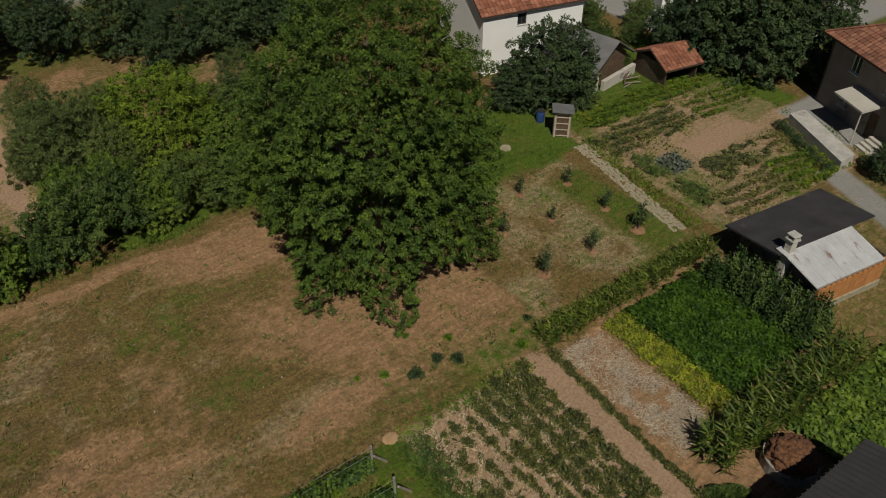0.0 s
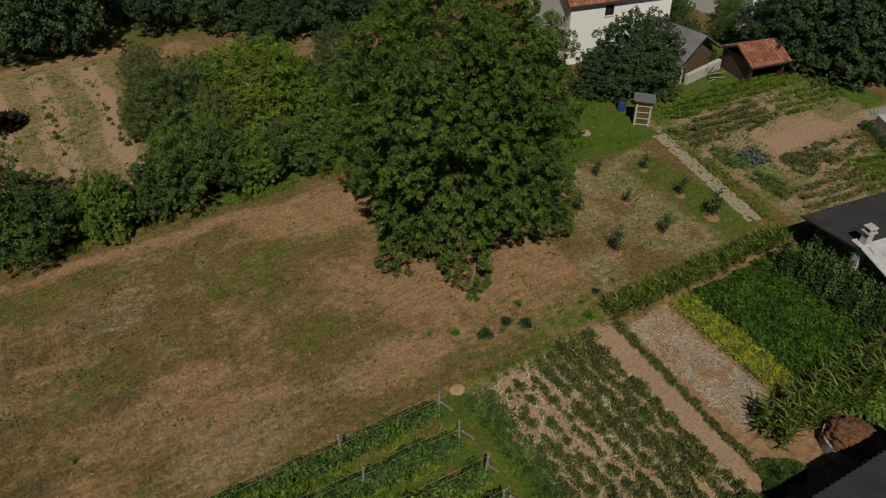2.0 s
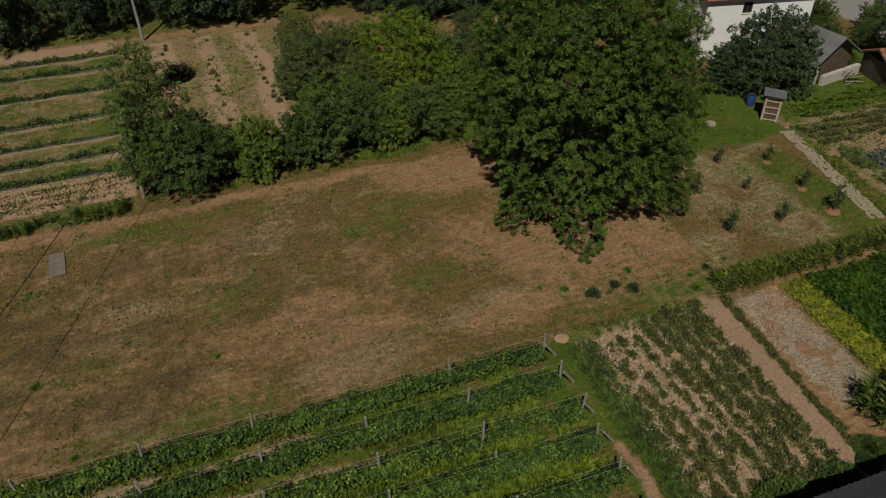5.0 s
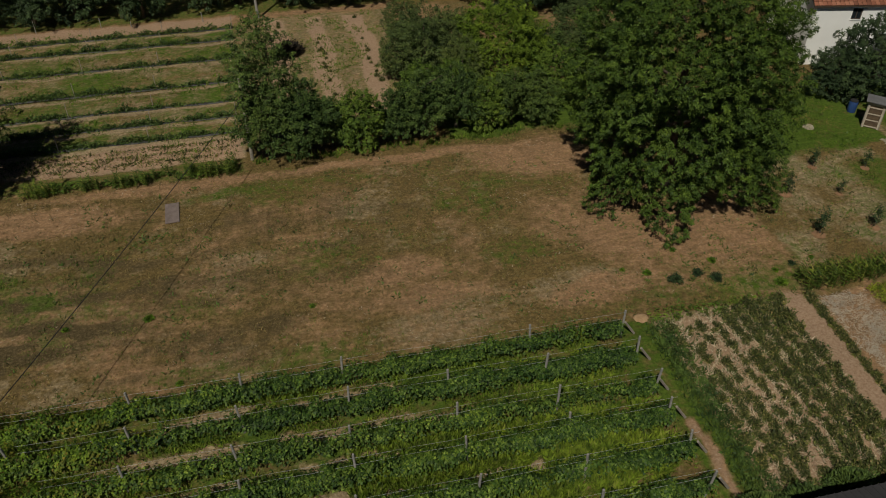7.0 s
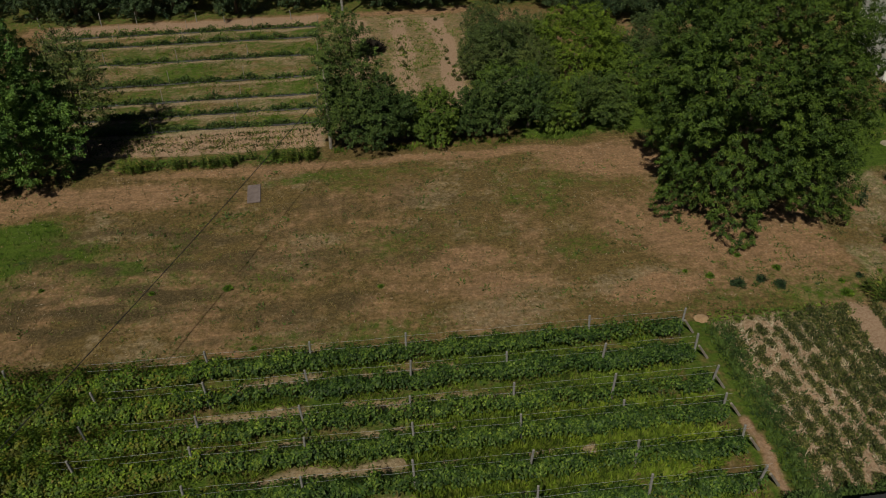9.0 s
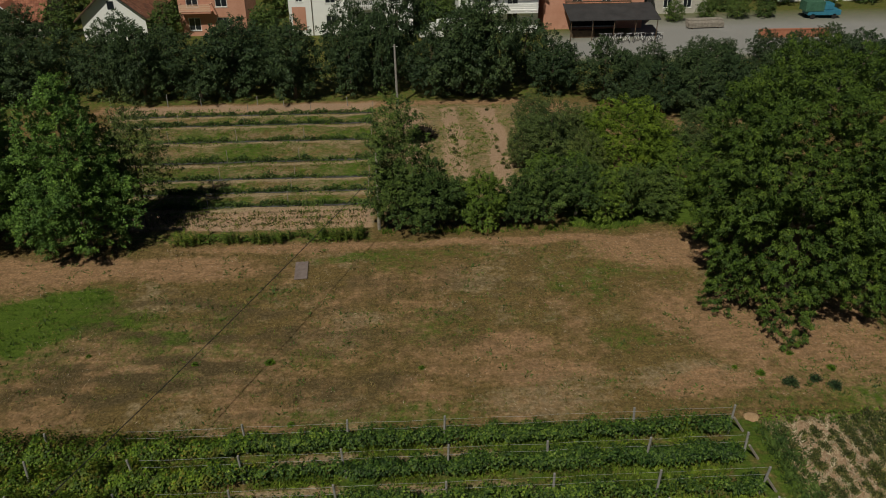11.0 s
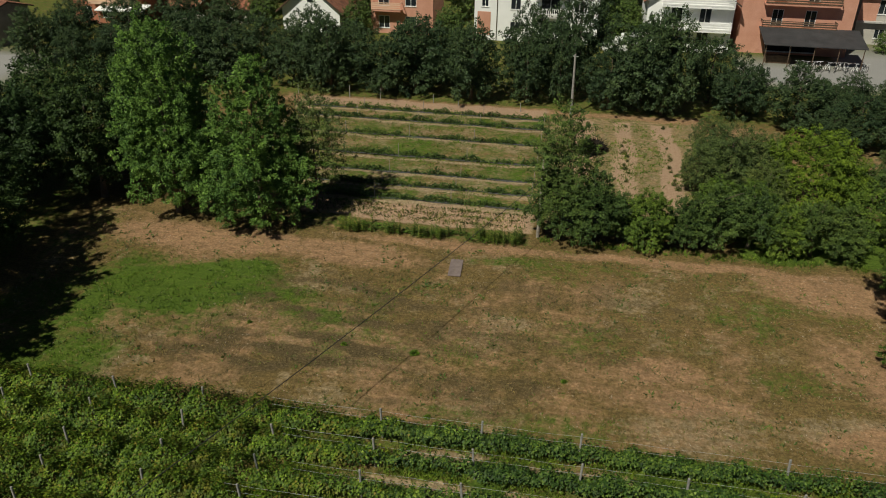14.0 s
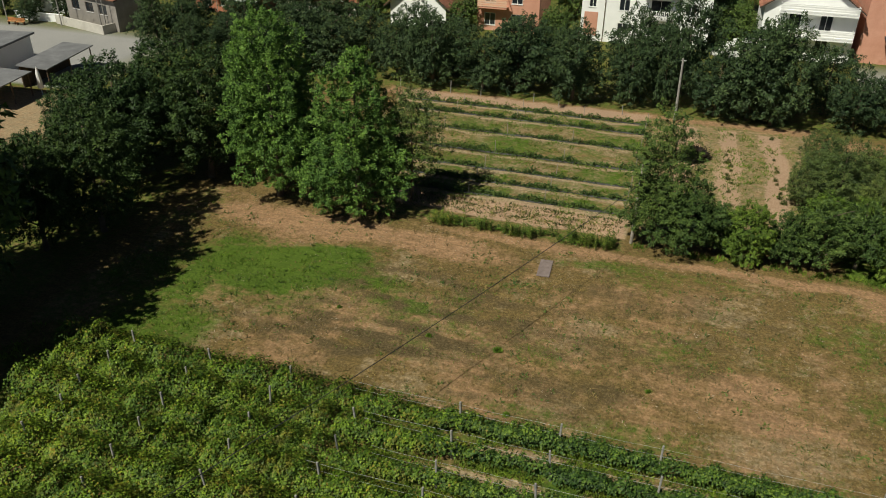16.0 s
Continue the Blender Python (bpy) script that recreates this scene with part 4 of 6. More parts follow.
# field fence at the foot of the belt
for k in (0, 2, 3, 5, 6, 8):
    fp = blank("fence_post", "weathered grey field post at the foot of the trees", "fence post", -29.0 + 2.9 * k + 0.3 * math.sin(5 * k), 74.4 - 0.10 * k + 0.2 * math.sin(3 * k), 0, 24 * k, "field fence")
    part("shaft", tube(bmesh.new(), [(0, 0, -0.1), (0.04 * math.sin(k), 0, 1.05 + 0.25 * math.sin(7 * k))], [0.045, 0.035], 6), CONCRETE_POST, fp)

# Loose ground cover ----------------------------------------------------------
def blades(name, x, y, tall, count, mat, label, category, spread=0.12, lean=0.5, slim=0.16, seed=1, z=None):
    """Tufts of blades at places x, y; one object of kind stuff."""
    gen = np.random.default_rng(seed)
    i = np.repeat(np.arange(len(x)), count)
    n = len(i)
    a = gen.random(n) * 2 * math.pi
    off = spread * np.sqrt(gen.random(n))
    px, py = x[i] + off * np.cos(a), y[i] + off * np.sin(a)
    pz = ground_height(px, py) - 0.02 + (0 if z is None else z[i])
    d = np.stack([np.cos(a) * lean, np.sin(a) * lean, 0.4 + 0.6 * gen.random(n)], 1) + 0.25 * unit(n, gen)
    face = np.stack([np.cos(a), np.sin(a), 0.5 + 0 * a], 1) + 0.4 * unit(n, gen)
    L = tall[i] * (0.6 + 0.7 * gen.random(n))
    me = leaves_mesh(name, np.stack([px, py, pz], 1), d, face, L, L * slim, mat, 0.3)
    return tagged(new(name, me), label, category, kind="stuff")


gen = np.random.default_rng(70)
n = 60000
x, y = gen.uniform(-34, 40, n), gen.uniform(26.8, 46.8, n)
g, b, p = covers(x, y)[:3]
keep = (gen.random(n) > 0.75 * b) & ((x < 28.5) | (y > 28.8)) & (fbm(x, y, 1.1, 31) > 0.42)
x, y, g = x[keep], y[keep], g[keep]
isgreen = gen.random(len(x)) < g * 0.9
dry = ~isgreen & (gen.random(len(x)) < 0.55)
blades("dry_grass", x[dry], y[dry], 0.10 + 0.10 * gen.random(dry.sum()), 5, GRASS_DRY, "dry straw-coloured meadow grass in tufts", "grass", 0.14, 0.8, 0.18, 1)
blades("green_grass", x[isgreen], y[isgreen], 0.09 + 0.09 * gen.random(isgreen.sum()), 6, GRASS_GREEN, "patches of fresh green meadow grass", "grass", 0.14, 0.8, 0.22, 2)
n = 52000
x, y = gen.uniform(-34, 15.3, n), gen.uniform(9.5, 27.0, n)
keep = (fbm(x, y, 1.6, 33) > 0.44) & (gen.random(n) < np.clip(0.35 + (x + 12) / 14, 0.15, 1)) & (covers(x, y)[2] < 0.62)
blades("vineyard_grass", x[keep], y[keep], 0.12 + 0.22 * gen.random(keep.sum()), 8, GRASS_LIME, "rough yellow-green grass between the vine rows", "grass", 0.16, 0.7, 0.2, 3)
n = 16000
x, y = gen.uniform(1.0, 14.5, n), gen.uniform(12.5, 22.0, n)
keep = (fbm(x, y, 2.6, 39) > 0.46) & (covers(x, y)[2] < 0.7)
blades("tall_lime_grass", x[keep], y[keep], 0.22 + 0.30 * gen.random(keep.sum()), 8, GRASS_LIME, "tall lush yellow-green grass in the vineyard lanes", "grass", 0.18, 0.6, 0.2, 14)
n = 9000
x, y = gen.uniform(-28, 12, n), gen.uniform(49, 73, n)
keep = (fbm(x, y, 1.8, 34) > 0.5)
blades("rough_grass", x[keep], y[keep], 0.14 + 0.14 * gen.random(keep.sum()), 5, GRASS_GREEN, "rough grass between the far rows", "grass", 0.2, 0.8, 0.24, 4)
n = 420
x, y = gen.uniform(-2, 20, n), gen.uniform(46.7, 47.5, n)
keep = fbm(x, y, 1.5, 41) > 0.48
x, y, n = x[keep], y[keep], keep.sum()
blades("hedge_foot_grass", x, y, 0.15 + 0.25 * gen.random(n), 5, LEAF_LIGHT, "tall weeds along the foot of the hedge", "grass", 0.2, 0.6, 0.25, 5)


# Crops -------------------------------------------------------------------------
def corn(name, xs, ys, tall, label, seed):
    """Upright corn with long arching leaves."""
    gen = np.random.default_rng(seed)
    per = 22
    i = np.repeat(np.arange(len(xs)), per)
    k = np.tile(np.arange(per), len(xs))
    h = (tall * (0.8 + 0.35 * gen.random(len(xs))))[i]
    a = k * 2.6 + gen.random(len(xs))[i] * 6.3 + 0.3 * gen.normal(size=len(i))
    z = h * (0.10 + 0.8 * (k / per))
    spot = np.stack([xs[i], ys[i], z], 1)
    d = np.stack([np.cos(a), np.sin(a), 0.75 + 0.7 * k / per], 1)
    face = np.stack([-np.cos(a), -np.sin(a), 1.2 + 0 * a], 1)
    L = tall * (0.26 + 0.20 * gen.random(len(i)))
    ob = tagged(new(name, leaves_mesh(name, spot, d, face, L, (0.046 + 0.026 * gen.random(len(i))) * tall, LEAF_CORN, 0.45)), label, "corn", kind="stuff")
    bm = bmesh.new()
    for px, py, q in zip(xs, ys, tall * (0.8 + 0.3 * gen.random(len(xs)))):
        tube(bm, [(px, py, -0.05), (px, py, q)], [0.018, 0.008], 3)
    part("stalks", bm, LEAF_CORN, ob)
    return ob


def strip(x0, x1, y0, y1, dx, dy, seed, jig=0.12):
    gen = np.random.default_rng(seed)
    gx, gy = np.meshgrid(np.arange(x0, x1, dx), np.arange(y0, y1, dy))
    return gx.ravel() + jig * gen.normal(size=gx.size), gy.ravel() + jig * gen.normal(size=gx.size)


corn("corn_row", *strip(26.2, 39.2, 27.1, 28.0, 0.30, 0.42, 1, 0.14), 1.15, "rows of green corn bordering the kitchen garden", 11)
corn("corn_patch", *strip(27.3, 38.2, 17.2, 18.9, 0.38, 0.45, 2, 0.16), 1.6, "green corn patch with drying lower leaves", 12)
cx, cy = strip(-16.0, -3.2, 45.9, 47.4, 0.26, 0.32, 3, 0.2)
keep = fbm(cx, cy, 1.1, 19) + 0.12 * (1 - np.abs(cy - 46.6)) > 0.52
corn("corn_strip", cx[keep], cy[keep], 0.9, "strip of young corn along the meadow's edge", 13)


def carpet(name, x0, x1, y0, y1, tall, count, leaf, mat, label, category, seed, wob=0.3, slim=0.7, hole=0.0, furrow=0.0):
    """A closed low crop: leaves over a lumpy top."""
    gen = np.random.default_rng(seed)
    x, y = gen.uniform(x0 - wob / 2, x1 + wob / 2, count), gen.uniform(y0 - wob / 2, y1 + wob / 2, count)
    edge = soft_box(x + wob * (fbm(x, y, 0.8, seed) - 0.5) * 2, y + wob * (fbm(x, y, 0.8, seed + 1) - 0.5) * 2, x0, x1, y0, y1, 0.25)
    keep = (gen.random(count) < edge) & (fbm(x, y, 0.8, seed + 5) > hole)
    if furrow:
        keep &= gen.random(count) < np.clip(0.5 + 0.8 * np.cos(2 * math.pi * (y + 0.12 * x + 0.7 * fbm(x, y, 1.5, seed + 9)) / furrow), 0.08, 1)
    x, y, edge = x[keep], y[keep], edge[keep]
    lump = fbm(x, y, 0.55, seed + 2, 2)
    lump = 0.6 * lump + 0.4 * (0.5 + 0.5 * np.cos(2 * math.pi * x / 0.47 + 2 * lump) * np.cos(2 * math.pi * y / 0.44))
    z = tall * (0.25 + 0.9 * lump) * np.clip(0.35 + edge, 0, 1) * (1 - 0.45 * gen.random(len(x)) ** 2)
    d = unit(len(x), gen)
    d[:, 2] = 0.25 * d[:, 2] - 0.1
    face = np.array([0, 0, 1.0]) + 0.55 * unit(len(x), gen)
    L = leaf * (0.7 + 0.6 * gen.random(len(x)))
    return tagged(new(name, leaves_mesh(name, np.stack([x, y, z], 1), d, face, L, L * slim, mat, 0.2)), label, category, kind="stuff")


carpet("dark_green_crop", 31.0, 36.4, 19.4, 26.4, 0.75, 17000, 0.19, LEAF_CROP, "dense knee-high dark green pepper plants", "vegetable crop", 41)
carpet("yellow_bean_bed", 29.45, 31.15, 19.3, 26.5, 0.5, 6600, 0.11, LEAF_BEAN, "bed of bushy beans turning yellow", "vegetable crop", 42)
carpet("straw_mulch", 26.5, 29.3, 18.8, 26.5, 0.07, 15000, 0.36, STRAW, "loose pale straw mulch over an empty bed", "straw mulch", 43, slim=0.07, hole=0.34)
carpet("squash_patch", 31.8, 40.0, 12.5, 16.9, 0.55, 8200, 0.26, LEAF_LIGHT, "sprawling squash plants with large green leaves", "vegetable crop", 44, slim=0.9)
carpet("corn_weeds", -16.0, -3.2, 46.1, 47.2, 0.5, 4200, 0.15, LEAF_LIGHT, "lush green weeds among the young corn", "weeds", 47, 0.6, hole=0.42)
carpet("weed_fringe", 17.0, 25.0, 26.6, 27.4, 0.35, 1300, 0.13, LEAF_LIGHT, "weedy green fringe along the potato plot", "weeds", 45, 0.5)
carpet("squash_fringe", 17.2, 17.9, 15.0, 26.6, 0.3, 3000, 0.13, LEAF_HEDGE, "low creeping plants beside the potato plot", "weeds", 46, 0.6, hole=0.45)


def bush_mesh(name, r, tall, leaf, count, mat, seed, slim=0.6, stalks=0.5):
    gen = np.random.default_rng(seed)
    d = unit(count, gen)
    d[:, 2] = np.abs(d[:, 2])
    lump = 1 + 0.25 * np.cos(3 * np.arctan2(d[:, 1], d[:, 0]) + seed)
    rad = (0.3 + 0.65 * gen.random(count) ** 0.6) * lump
    spot = np.stack([d[:, 0] * r * rad, d[:, 1] * r * rad, 0.05 + d[:, 2] * tall * rad], 1)
    L = leaf * (0.7 + 0.6 * gen.random(count))
    stems = int(count * stalks)
    spot[:stems], L[:stems] = (0, 0, 0.02), 1.05 * (r if tall > 0.56 else np.linalg.norm(d[:stems] * (r, r, tall), axis=1) * lump[:stems])
    W = L * slim
    if tall <= 0.56:
        W[:stems] = np.minimum(W[:stems], 0.13)
    return leaves_mesh(name, spot, d + 0.6 * unit(count, gen), d + np.array([0, 0, 0.8]) + 0.4 * unit(count, gen), L, W, mat, 0.25)


POTATO = [bush_mesh("potato_plant", 0.28 + 0.04 * k, 0.40 + 0.05 * k, 0.11, 260 + 40 * k, LEAF_POTATO, 50 + k, 0.7, 0.12) for k in range(4)]
gr = random.Random(9)
for i in range(9):
    for j in range(44):
        px, py = 17.85 + 0.78 * i + gr.gauss(0, 0.10), 14.6 + 0.28 * j + gr.uniform(-0.15, 0.15)
        sparse = 0.22 if i < 4 and py > 21 else 0.16 if i < 6 else 0.08
        if gr.random() < sparse:
            continue
        o = new("potato_plant", POTATO[gr.randrange(4)])
        s = gr.uniform(0.52, 1.18) * (0.70 if i < 4 and py > 20 else 0.84 if i < 4 else 0.92)
        o.matrix_basis = pose(px, py, 0.0, 0, 0, gr.uniform(0, 360)) @ Matrix.Diagonal((s, s, s, 1))
        tagged(o, "bushy potato plant on a dry earth ridge", "potato plant", "potato plot")
for j in range(30):
    o = new("bean_plant", POTATO[gr.randrange(4)])
    s = gr.uniform(0.5, 0.8)
    o.matrix_basis = pose(26.1 - 0.02 * j + gr.uniform(-0.08, 0.08), 26.6 - 0.36 * j, 0, 0, 0, gr.uniform(0, 360)) @ Matrix.Diagonal((s, s, s, 1))
    tagged(o, "small green bean plant in a single row", "bean plant", "bean row")

# bushes on the meadow and by the plots
BUSH = [bush_mesh("shrub", 0.6, 0.55, 0.11, 640, LEAF_DARK, 60, 0.6, 0.1), bush_mesh("shrub", 0.5, 0.3, 0.11, 560, GRASS_GREEN, 61)]
for k, (px, py, s) in enumerate(((19.85, 29.5, 0.7), (21.3, 29.75, 0.55), (22.1, 29.15, 0.6), (18.6, 30.4, 0.5), (20.9, 32.0, 0.4), (22.6, 30.6, 0.5), (26.8, 29.3, 0.4), (25.6, 29.0, 0.4),
                                 (25.3, 28.0, 0.7), (-7.9, 32.9, 0.55), (0.4, 31.9, 0.4), (-6.2, 27.9, 0.4), (28.2, 29.6, 0.3), (17.4, 31.0, 0.3), (-12.0, 33.0, 0.35), (-18.0, 34.0, 0.4))):
    o = new("shrub", BUSH[0 if k in (0, 1, 2, 6) else 1])
    o.matrix_basis = pose(px, py, 0, 0, 0, 47 * k) @ Matrix.Diagonal((s, s, s, 1))
    tagged(o, "small dark green shrub standing alone in dry grass" if k in (0, 1, 2, 6) else "low green weed clump in the dry meadow", "shrub", "meadow shrubs")
big = bush_mesh("bush", 1.6, 1.7, 0.15, 5200, LEAF_HEDGE, 62)
for px, py, s, a in ((16.4, 14.9, 0.8, 0), (18.4, 15.0, 0.7, 70), (20.6, 15.2, 0.75, 130), (23.5, 15.3, 0.6, 20), (26.0, 16.3, 0.42, 210), (26.7, 16.0, 0.36, 80), (25.4, 15.8, 0.3, 300)):
    o = new("bush", big)
    o.matrix_basis = pose(px, py, 0, 0, 0, a) @ Matrix.Diagonal((s, s, s, 1))
    tagged(o, "rounded leafy green bush beside the crops", "bush", "garden bushes")

# saplings of the young orchard
SAP = crown_mesh(1.45, 0.35, 0.26, 0.24, 0.09, 11, LEAF_DARK, "round", 71)
for k, (px, py) in enumerate(((33.9, 38.1), (37.2, 37.2), (37.2, 33.8), (33.7, 34.9), (30.4, 35.6), (37.2, 31.1), (33.5, 31.3), (29.9, 31.4))):
    ob = blank("fruit_sapling", "young fruit sapling in a small disc of bare earth", "sapling", px, py, 0, 51 * k, "young orchard")
    s = 1.35 * (0.8, 0.75, 0.85, 0.6, 0.9, 1.15, 0.9, 1.0)[k]
    ob.scale = (s, s, s)
    part("stem", tube(bmesh.new(), [(0, 0, -0.05), (0.02, 0.01, 0.6), (0, 0.03, 1.2)], [0.03, 0.022, 0.008], 6), BARK, ob)
    part("crown", SAP, None, ob)
    bm = bmesh.new()
    bmesh.ops.create_circle(bm, cap_ends=True, cap_tris=True, segments=18, radius=0.30)
    bmesh.ops.subdivide_edges(bm, edges=list(bm.edges), cuts=1)
    for v in bm.verts:
        q = v.co.length
        v.co *= 1 + 0.05 * math.sin(5 * math.atan2(v.co.y, v.co.x) + k)
        v.co.z = 0.085 - 0.9 * q * q
    part("earth_disc", bm, surface("orange_earth", (0.20, 0.11, 0.055), (0.32, 0.18, 0.10), 6, 1.0, 1.0) if k == 0 else bpy.data.materials["orange_earth"], ob, "dug orange-brown earth")

# climbing beans on poles by the shed
BEANPOLE = [bush_mesh("foliage", 0.55, 2.0, 0.16, 1000, LEAF_GROVE, 81, 0.75, 0.06), bush_mesh("foliage", 0.50, 1.8, 0.16, 900, LEAF_HEDGE, 82, 0.75, 0.06)]
for k in range(22):
    px, py = 36.9 + 1.0 * (k % 3) + gr.uniform(-0.2, 0.2), 19.9 + 0.85 * (k // 3) + gr.uniform(-0.2, 0.2)
    ob = blank("bean_pole", "climbing beans grown thick up a wooden pole", "climbing beans", px, py, 0, 63 * k, "bean poles")
    part("pole", tube(bmesh.new(), [(0, 0, -0.1), (0.04, 0.03, 2.1)], [0.02, 0.012], 5), WOOD_GREY, ob)
    part("foliage", BEANPOLE[k % 2], None, ob)

# vegetable beds behind the stone path
gen = np.random.default_rng(91)
for k, (x0, x1, y0, y1, mat, tall, leaf, cnt, hole, lab) in enumerate((
        (43.5, 56.0, 40.6, 43.2, LEAF_VINE, 0.45, 0.24, 3000, 0.42, "sprawling pumpkin plants in a garden bed"),
        (42.0, 50.5, 37.4, 40.2, LEAF_POTATO, 0.5, 0.2, 4600, 0.30, "bushy green potato rows in a garden bed"),
        (51.0, 57.5, 37.2, 40.0, LEAF_VINE, 0.4, 0.22, 1700, 0.45, "leafy vegetables in a garden bed"),
        (45.8, 51.0, 31.4, 33.6, LEAF_POTATO, 0.40, 0.2, 2200, 0.50, "dense green carrots and beets in a bed"),
        (51.6, 56.5, 31.3, 33.6, LEAF_POTATO, 0.45, 0.2, 1500, 0.47, "thin rows of peppers in a garden bed"),
        (43.0, 49.0, 28.0, 30.6, LEAF_POTATO, 0.45, 0.2, 2200, 0.45, "patchy green vegetables in a garden bed"),
        (49.0, 54.0, 27.6, 30.8, LEAF_VINE, 0.55, 0.22, 2600, 0.38, "yellowing tomato and bean plants in a bed"),
        (42.2, 43.6, 29.6, 36.8, LEAF_HEDGE, 0.5, 0.18, 1300, 0.52, "dark leafy edging plants along the bed"))):
    carpet("vegetable_bed", x0, x1, y0, y1, tall, cnt * 6, leaf * 0.55, mat, lab, "vegetable bed", 300 + 7 * k, 0.6, 0.7, hole - 0.08, 0.9 if k in (0, 1, 2, 4, 5, 6) else 0.0)
hedge = carpet("clipped_hedge", -0.36, 0.36, 0.0, 6.4, 0.7, 7000, 0.09, LEAF_DARK, "clipped dark green hedge below the concrete terrace", "hedge", 371, 0.2)
hedge.matrix_basis = pose(52.0, 28.0, 0, 0, 0, -25.5)
CABBAGE = bush_mesh("cabbage", 0.26, 0.2, 0.22, 40, LEAF_CABBAGE, 92, 0.9)
for i in range(4):
    for j in range(4):
        o = new("cabbage", CABBAGE)
        o.matrix_basis = pose(43.9 + 0.46 * i + gr.uniform(-0.08, 0.08), 33.9 + 0.5 * j + gr.uniform(-0.08, 0.08), 0.02, 0, 0, gr.uniform(0, 360))
        tagged(o, "blue-green cabbage head in open soil", "cabbage", "cabbage bed")

# low plants on the bare strips of the plot beyond the hedge
for cx in (0.9, 4.4, 8.2):
    for j in range(20):
        if gr.random() < 0.35:
            continue
        o = new("seedling", POTATO[gr.randrange(4)])
        s = gr.uniform(0.35, 0.75)
        o.matrix_basis = pose(cx + gr.uniform(-0.25, 0.25), 55 + 0.85 * j, 0, 0, 0, gr.uniform(0, 360)) @ Matrix.Diagonal((s, s, s, 1))
        tagged(o, "small green plant on a strip of bare earth", "seedling", "far planting strips")


# odds and ends on the meadow
solo("ground_sheet", boxes((-0.42, 0.42, -1.05, 1.05, 0.02, 0.10), bevel=0.02), surface("pinkish_board", (0.15, 0.115, 0.105), (0.24, 0.19, 0.175), 3, 0.9, 0.5), "old pinkish grey board lying flat in the meadow", "board", pose(-7.1, 42.35, 0.02, 0, 0, 3))
sand = bmesh.new()
bmesh.ops.create_icosphere(sand, subdivisions=4, radius=0.5)
for v in sand.verts:
    k = 1 + 0.2 * noise.noise(v.co * 5)
    v.co = Vector((v.co.x * k, v.co.y * k * 0.9, max(v.co.z, -0.1) * 0.20 * k))
solo("sand_heap", sand, surface("orange_sand", (0.34, 0.21, 0.11), (0.48, 0.32, 0.18), 5, 1.0, 0.8), "small low heap of orange sand at the path's end", "sand heap", pose(16.75, 27.1, 0.03) @ Matrix.Diagonal((0.75, 0.75, 0.75, 1)), smooth=True)
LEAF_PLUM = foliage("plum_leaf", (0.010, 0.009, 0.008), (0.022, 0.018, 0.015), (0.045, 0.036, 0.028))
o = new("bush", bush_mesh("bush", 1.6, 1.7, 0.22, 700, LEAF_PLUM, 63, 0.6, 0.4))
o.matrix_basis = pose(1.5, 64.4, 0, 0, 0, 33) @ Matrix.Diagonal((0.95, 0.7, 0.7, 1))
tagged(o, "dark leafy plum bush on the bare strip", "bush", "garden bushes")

gen = np.random.default_rng(171)
n = 15000
x, y = gen.uniform(-34, 28, n), gen.uniform(27, 46.3, n)
keep = fbm(x, y, 2.5, 35) > 0.5
blades("dry_stalks", x[keep], y[keep], 0.08 + 0.08 * gen.random(keep.sum()), 3, STRAW, "bleached fallen stalks scattered over the meadow", "dry stalks", 0.18, 2.5, 0.22, 7)
n = 3400
x, y = gen.uniform(-34, 39, n), gen.uniform(27, 46.3, n)
keep = (fbm(x, y, 3.0, 36) > 0.55) & ((x < 28) | (y > 29))
blades("meadow_weeds", x[keep], y[keep], 0.10 + 0.14 * gen.random(keep.sum()), 9, LEAF_HEDGE, "small dark olive weed rosettes in the meadow", "weeds", 0.14, 1.2, 0.4, 8)
n = 700
x, y = gen.uniform(-19, -3, n), gen.choice([48.7, 49.6, 50.5], n) + 0.1 * gen.normal(size=n)
blades("strip_plants", x, y, 0.12 + 0.14 * gen.random(n), 6, LEAF_POTATO, "sparse low plants on the furrowed earth strip", "seedlings", 0.14, 0.9, 0.35, 9)

slab_disc = bmesh.new()
bmesh.ops.create_cone(slab_disc, cap_ends=True, segments=14, radius1=0.42, radius2=0.38, depth=0.12)
for v in slab_disc.verts:
    v.co.x *= 1 + 0.12 * math.sin(3 * v.co.y * 4)
solo("flat_stone", slab_disc, STONE, "flat pale round stone lying in the lawn", "stone", pose(36.75, 42.9, 0.05))

n = 3600
x, y = gen.uniform(17.6, 24.3, n), gen.uniform(12, 26.7, n)
blades("plot_straw", x, y, 0.14 + 0.16 * gen.random(n), 4, STRAW, "dry stalks lying between the potato plants", "dry stalks", 0.14, 1.1, 0.16, 10)
n = 2600
x, y = gen.uniform(17.6, 24.3, n), gen.uniform(12, 26.6, n)
keep = fbm(x, y, 1.2, 40) > 0.45
blades("plot_weeds", x[keep], y[keep], 0.10 + 0.14 * gen.random(keep.sum()), 6, LEAF_OLIVE, "low olive weeds between the potato rows", "weeds", 0.16, 0.9, 0.3, 16)
n = 1500
x, y = gen.uniform(16.6, 18.2, n), gen.uniform(12, 26.5, n)
blades("plot_edge_weeds", x, y, 0.10 + 0.2 * gen.random(n), 7, LEAF_HEDGE, "green weeds beside the potato plot", "weeds", 0.16, 0.8, 0.3, 11)

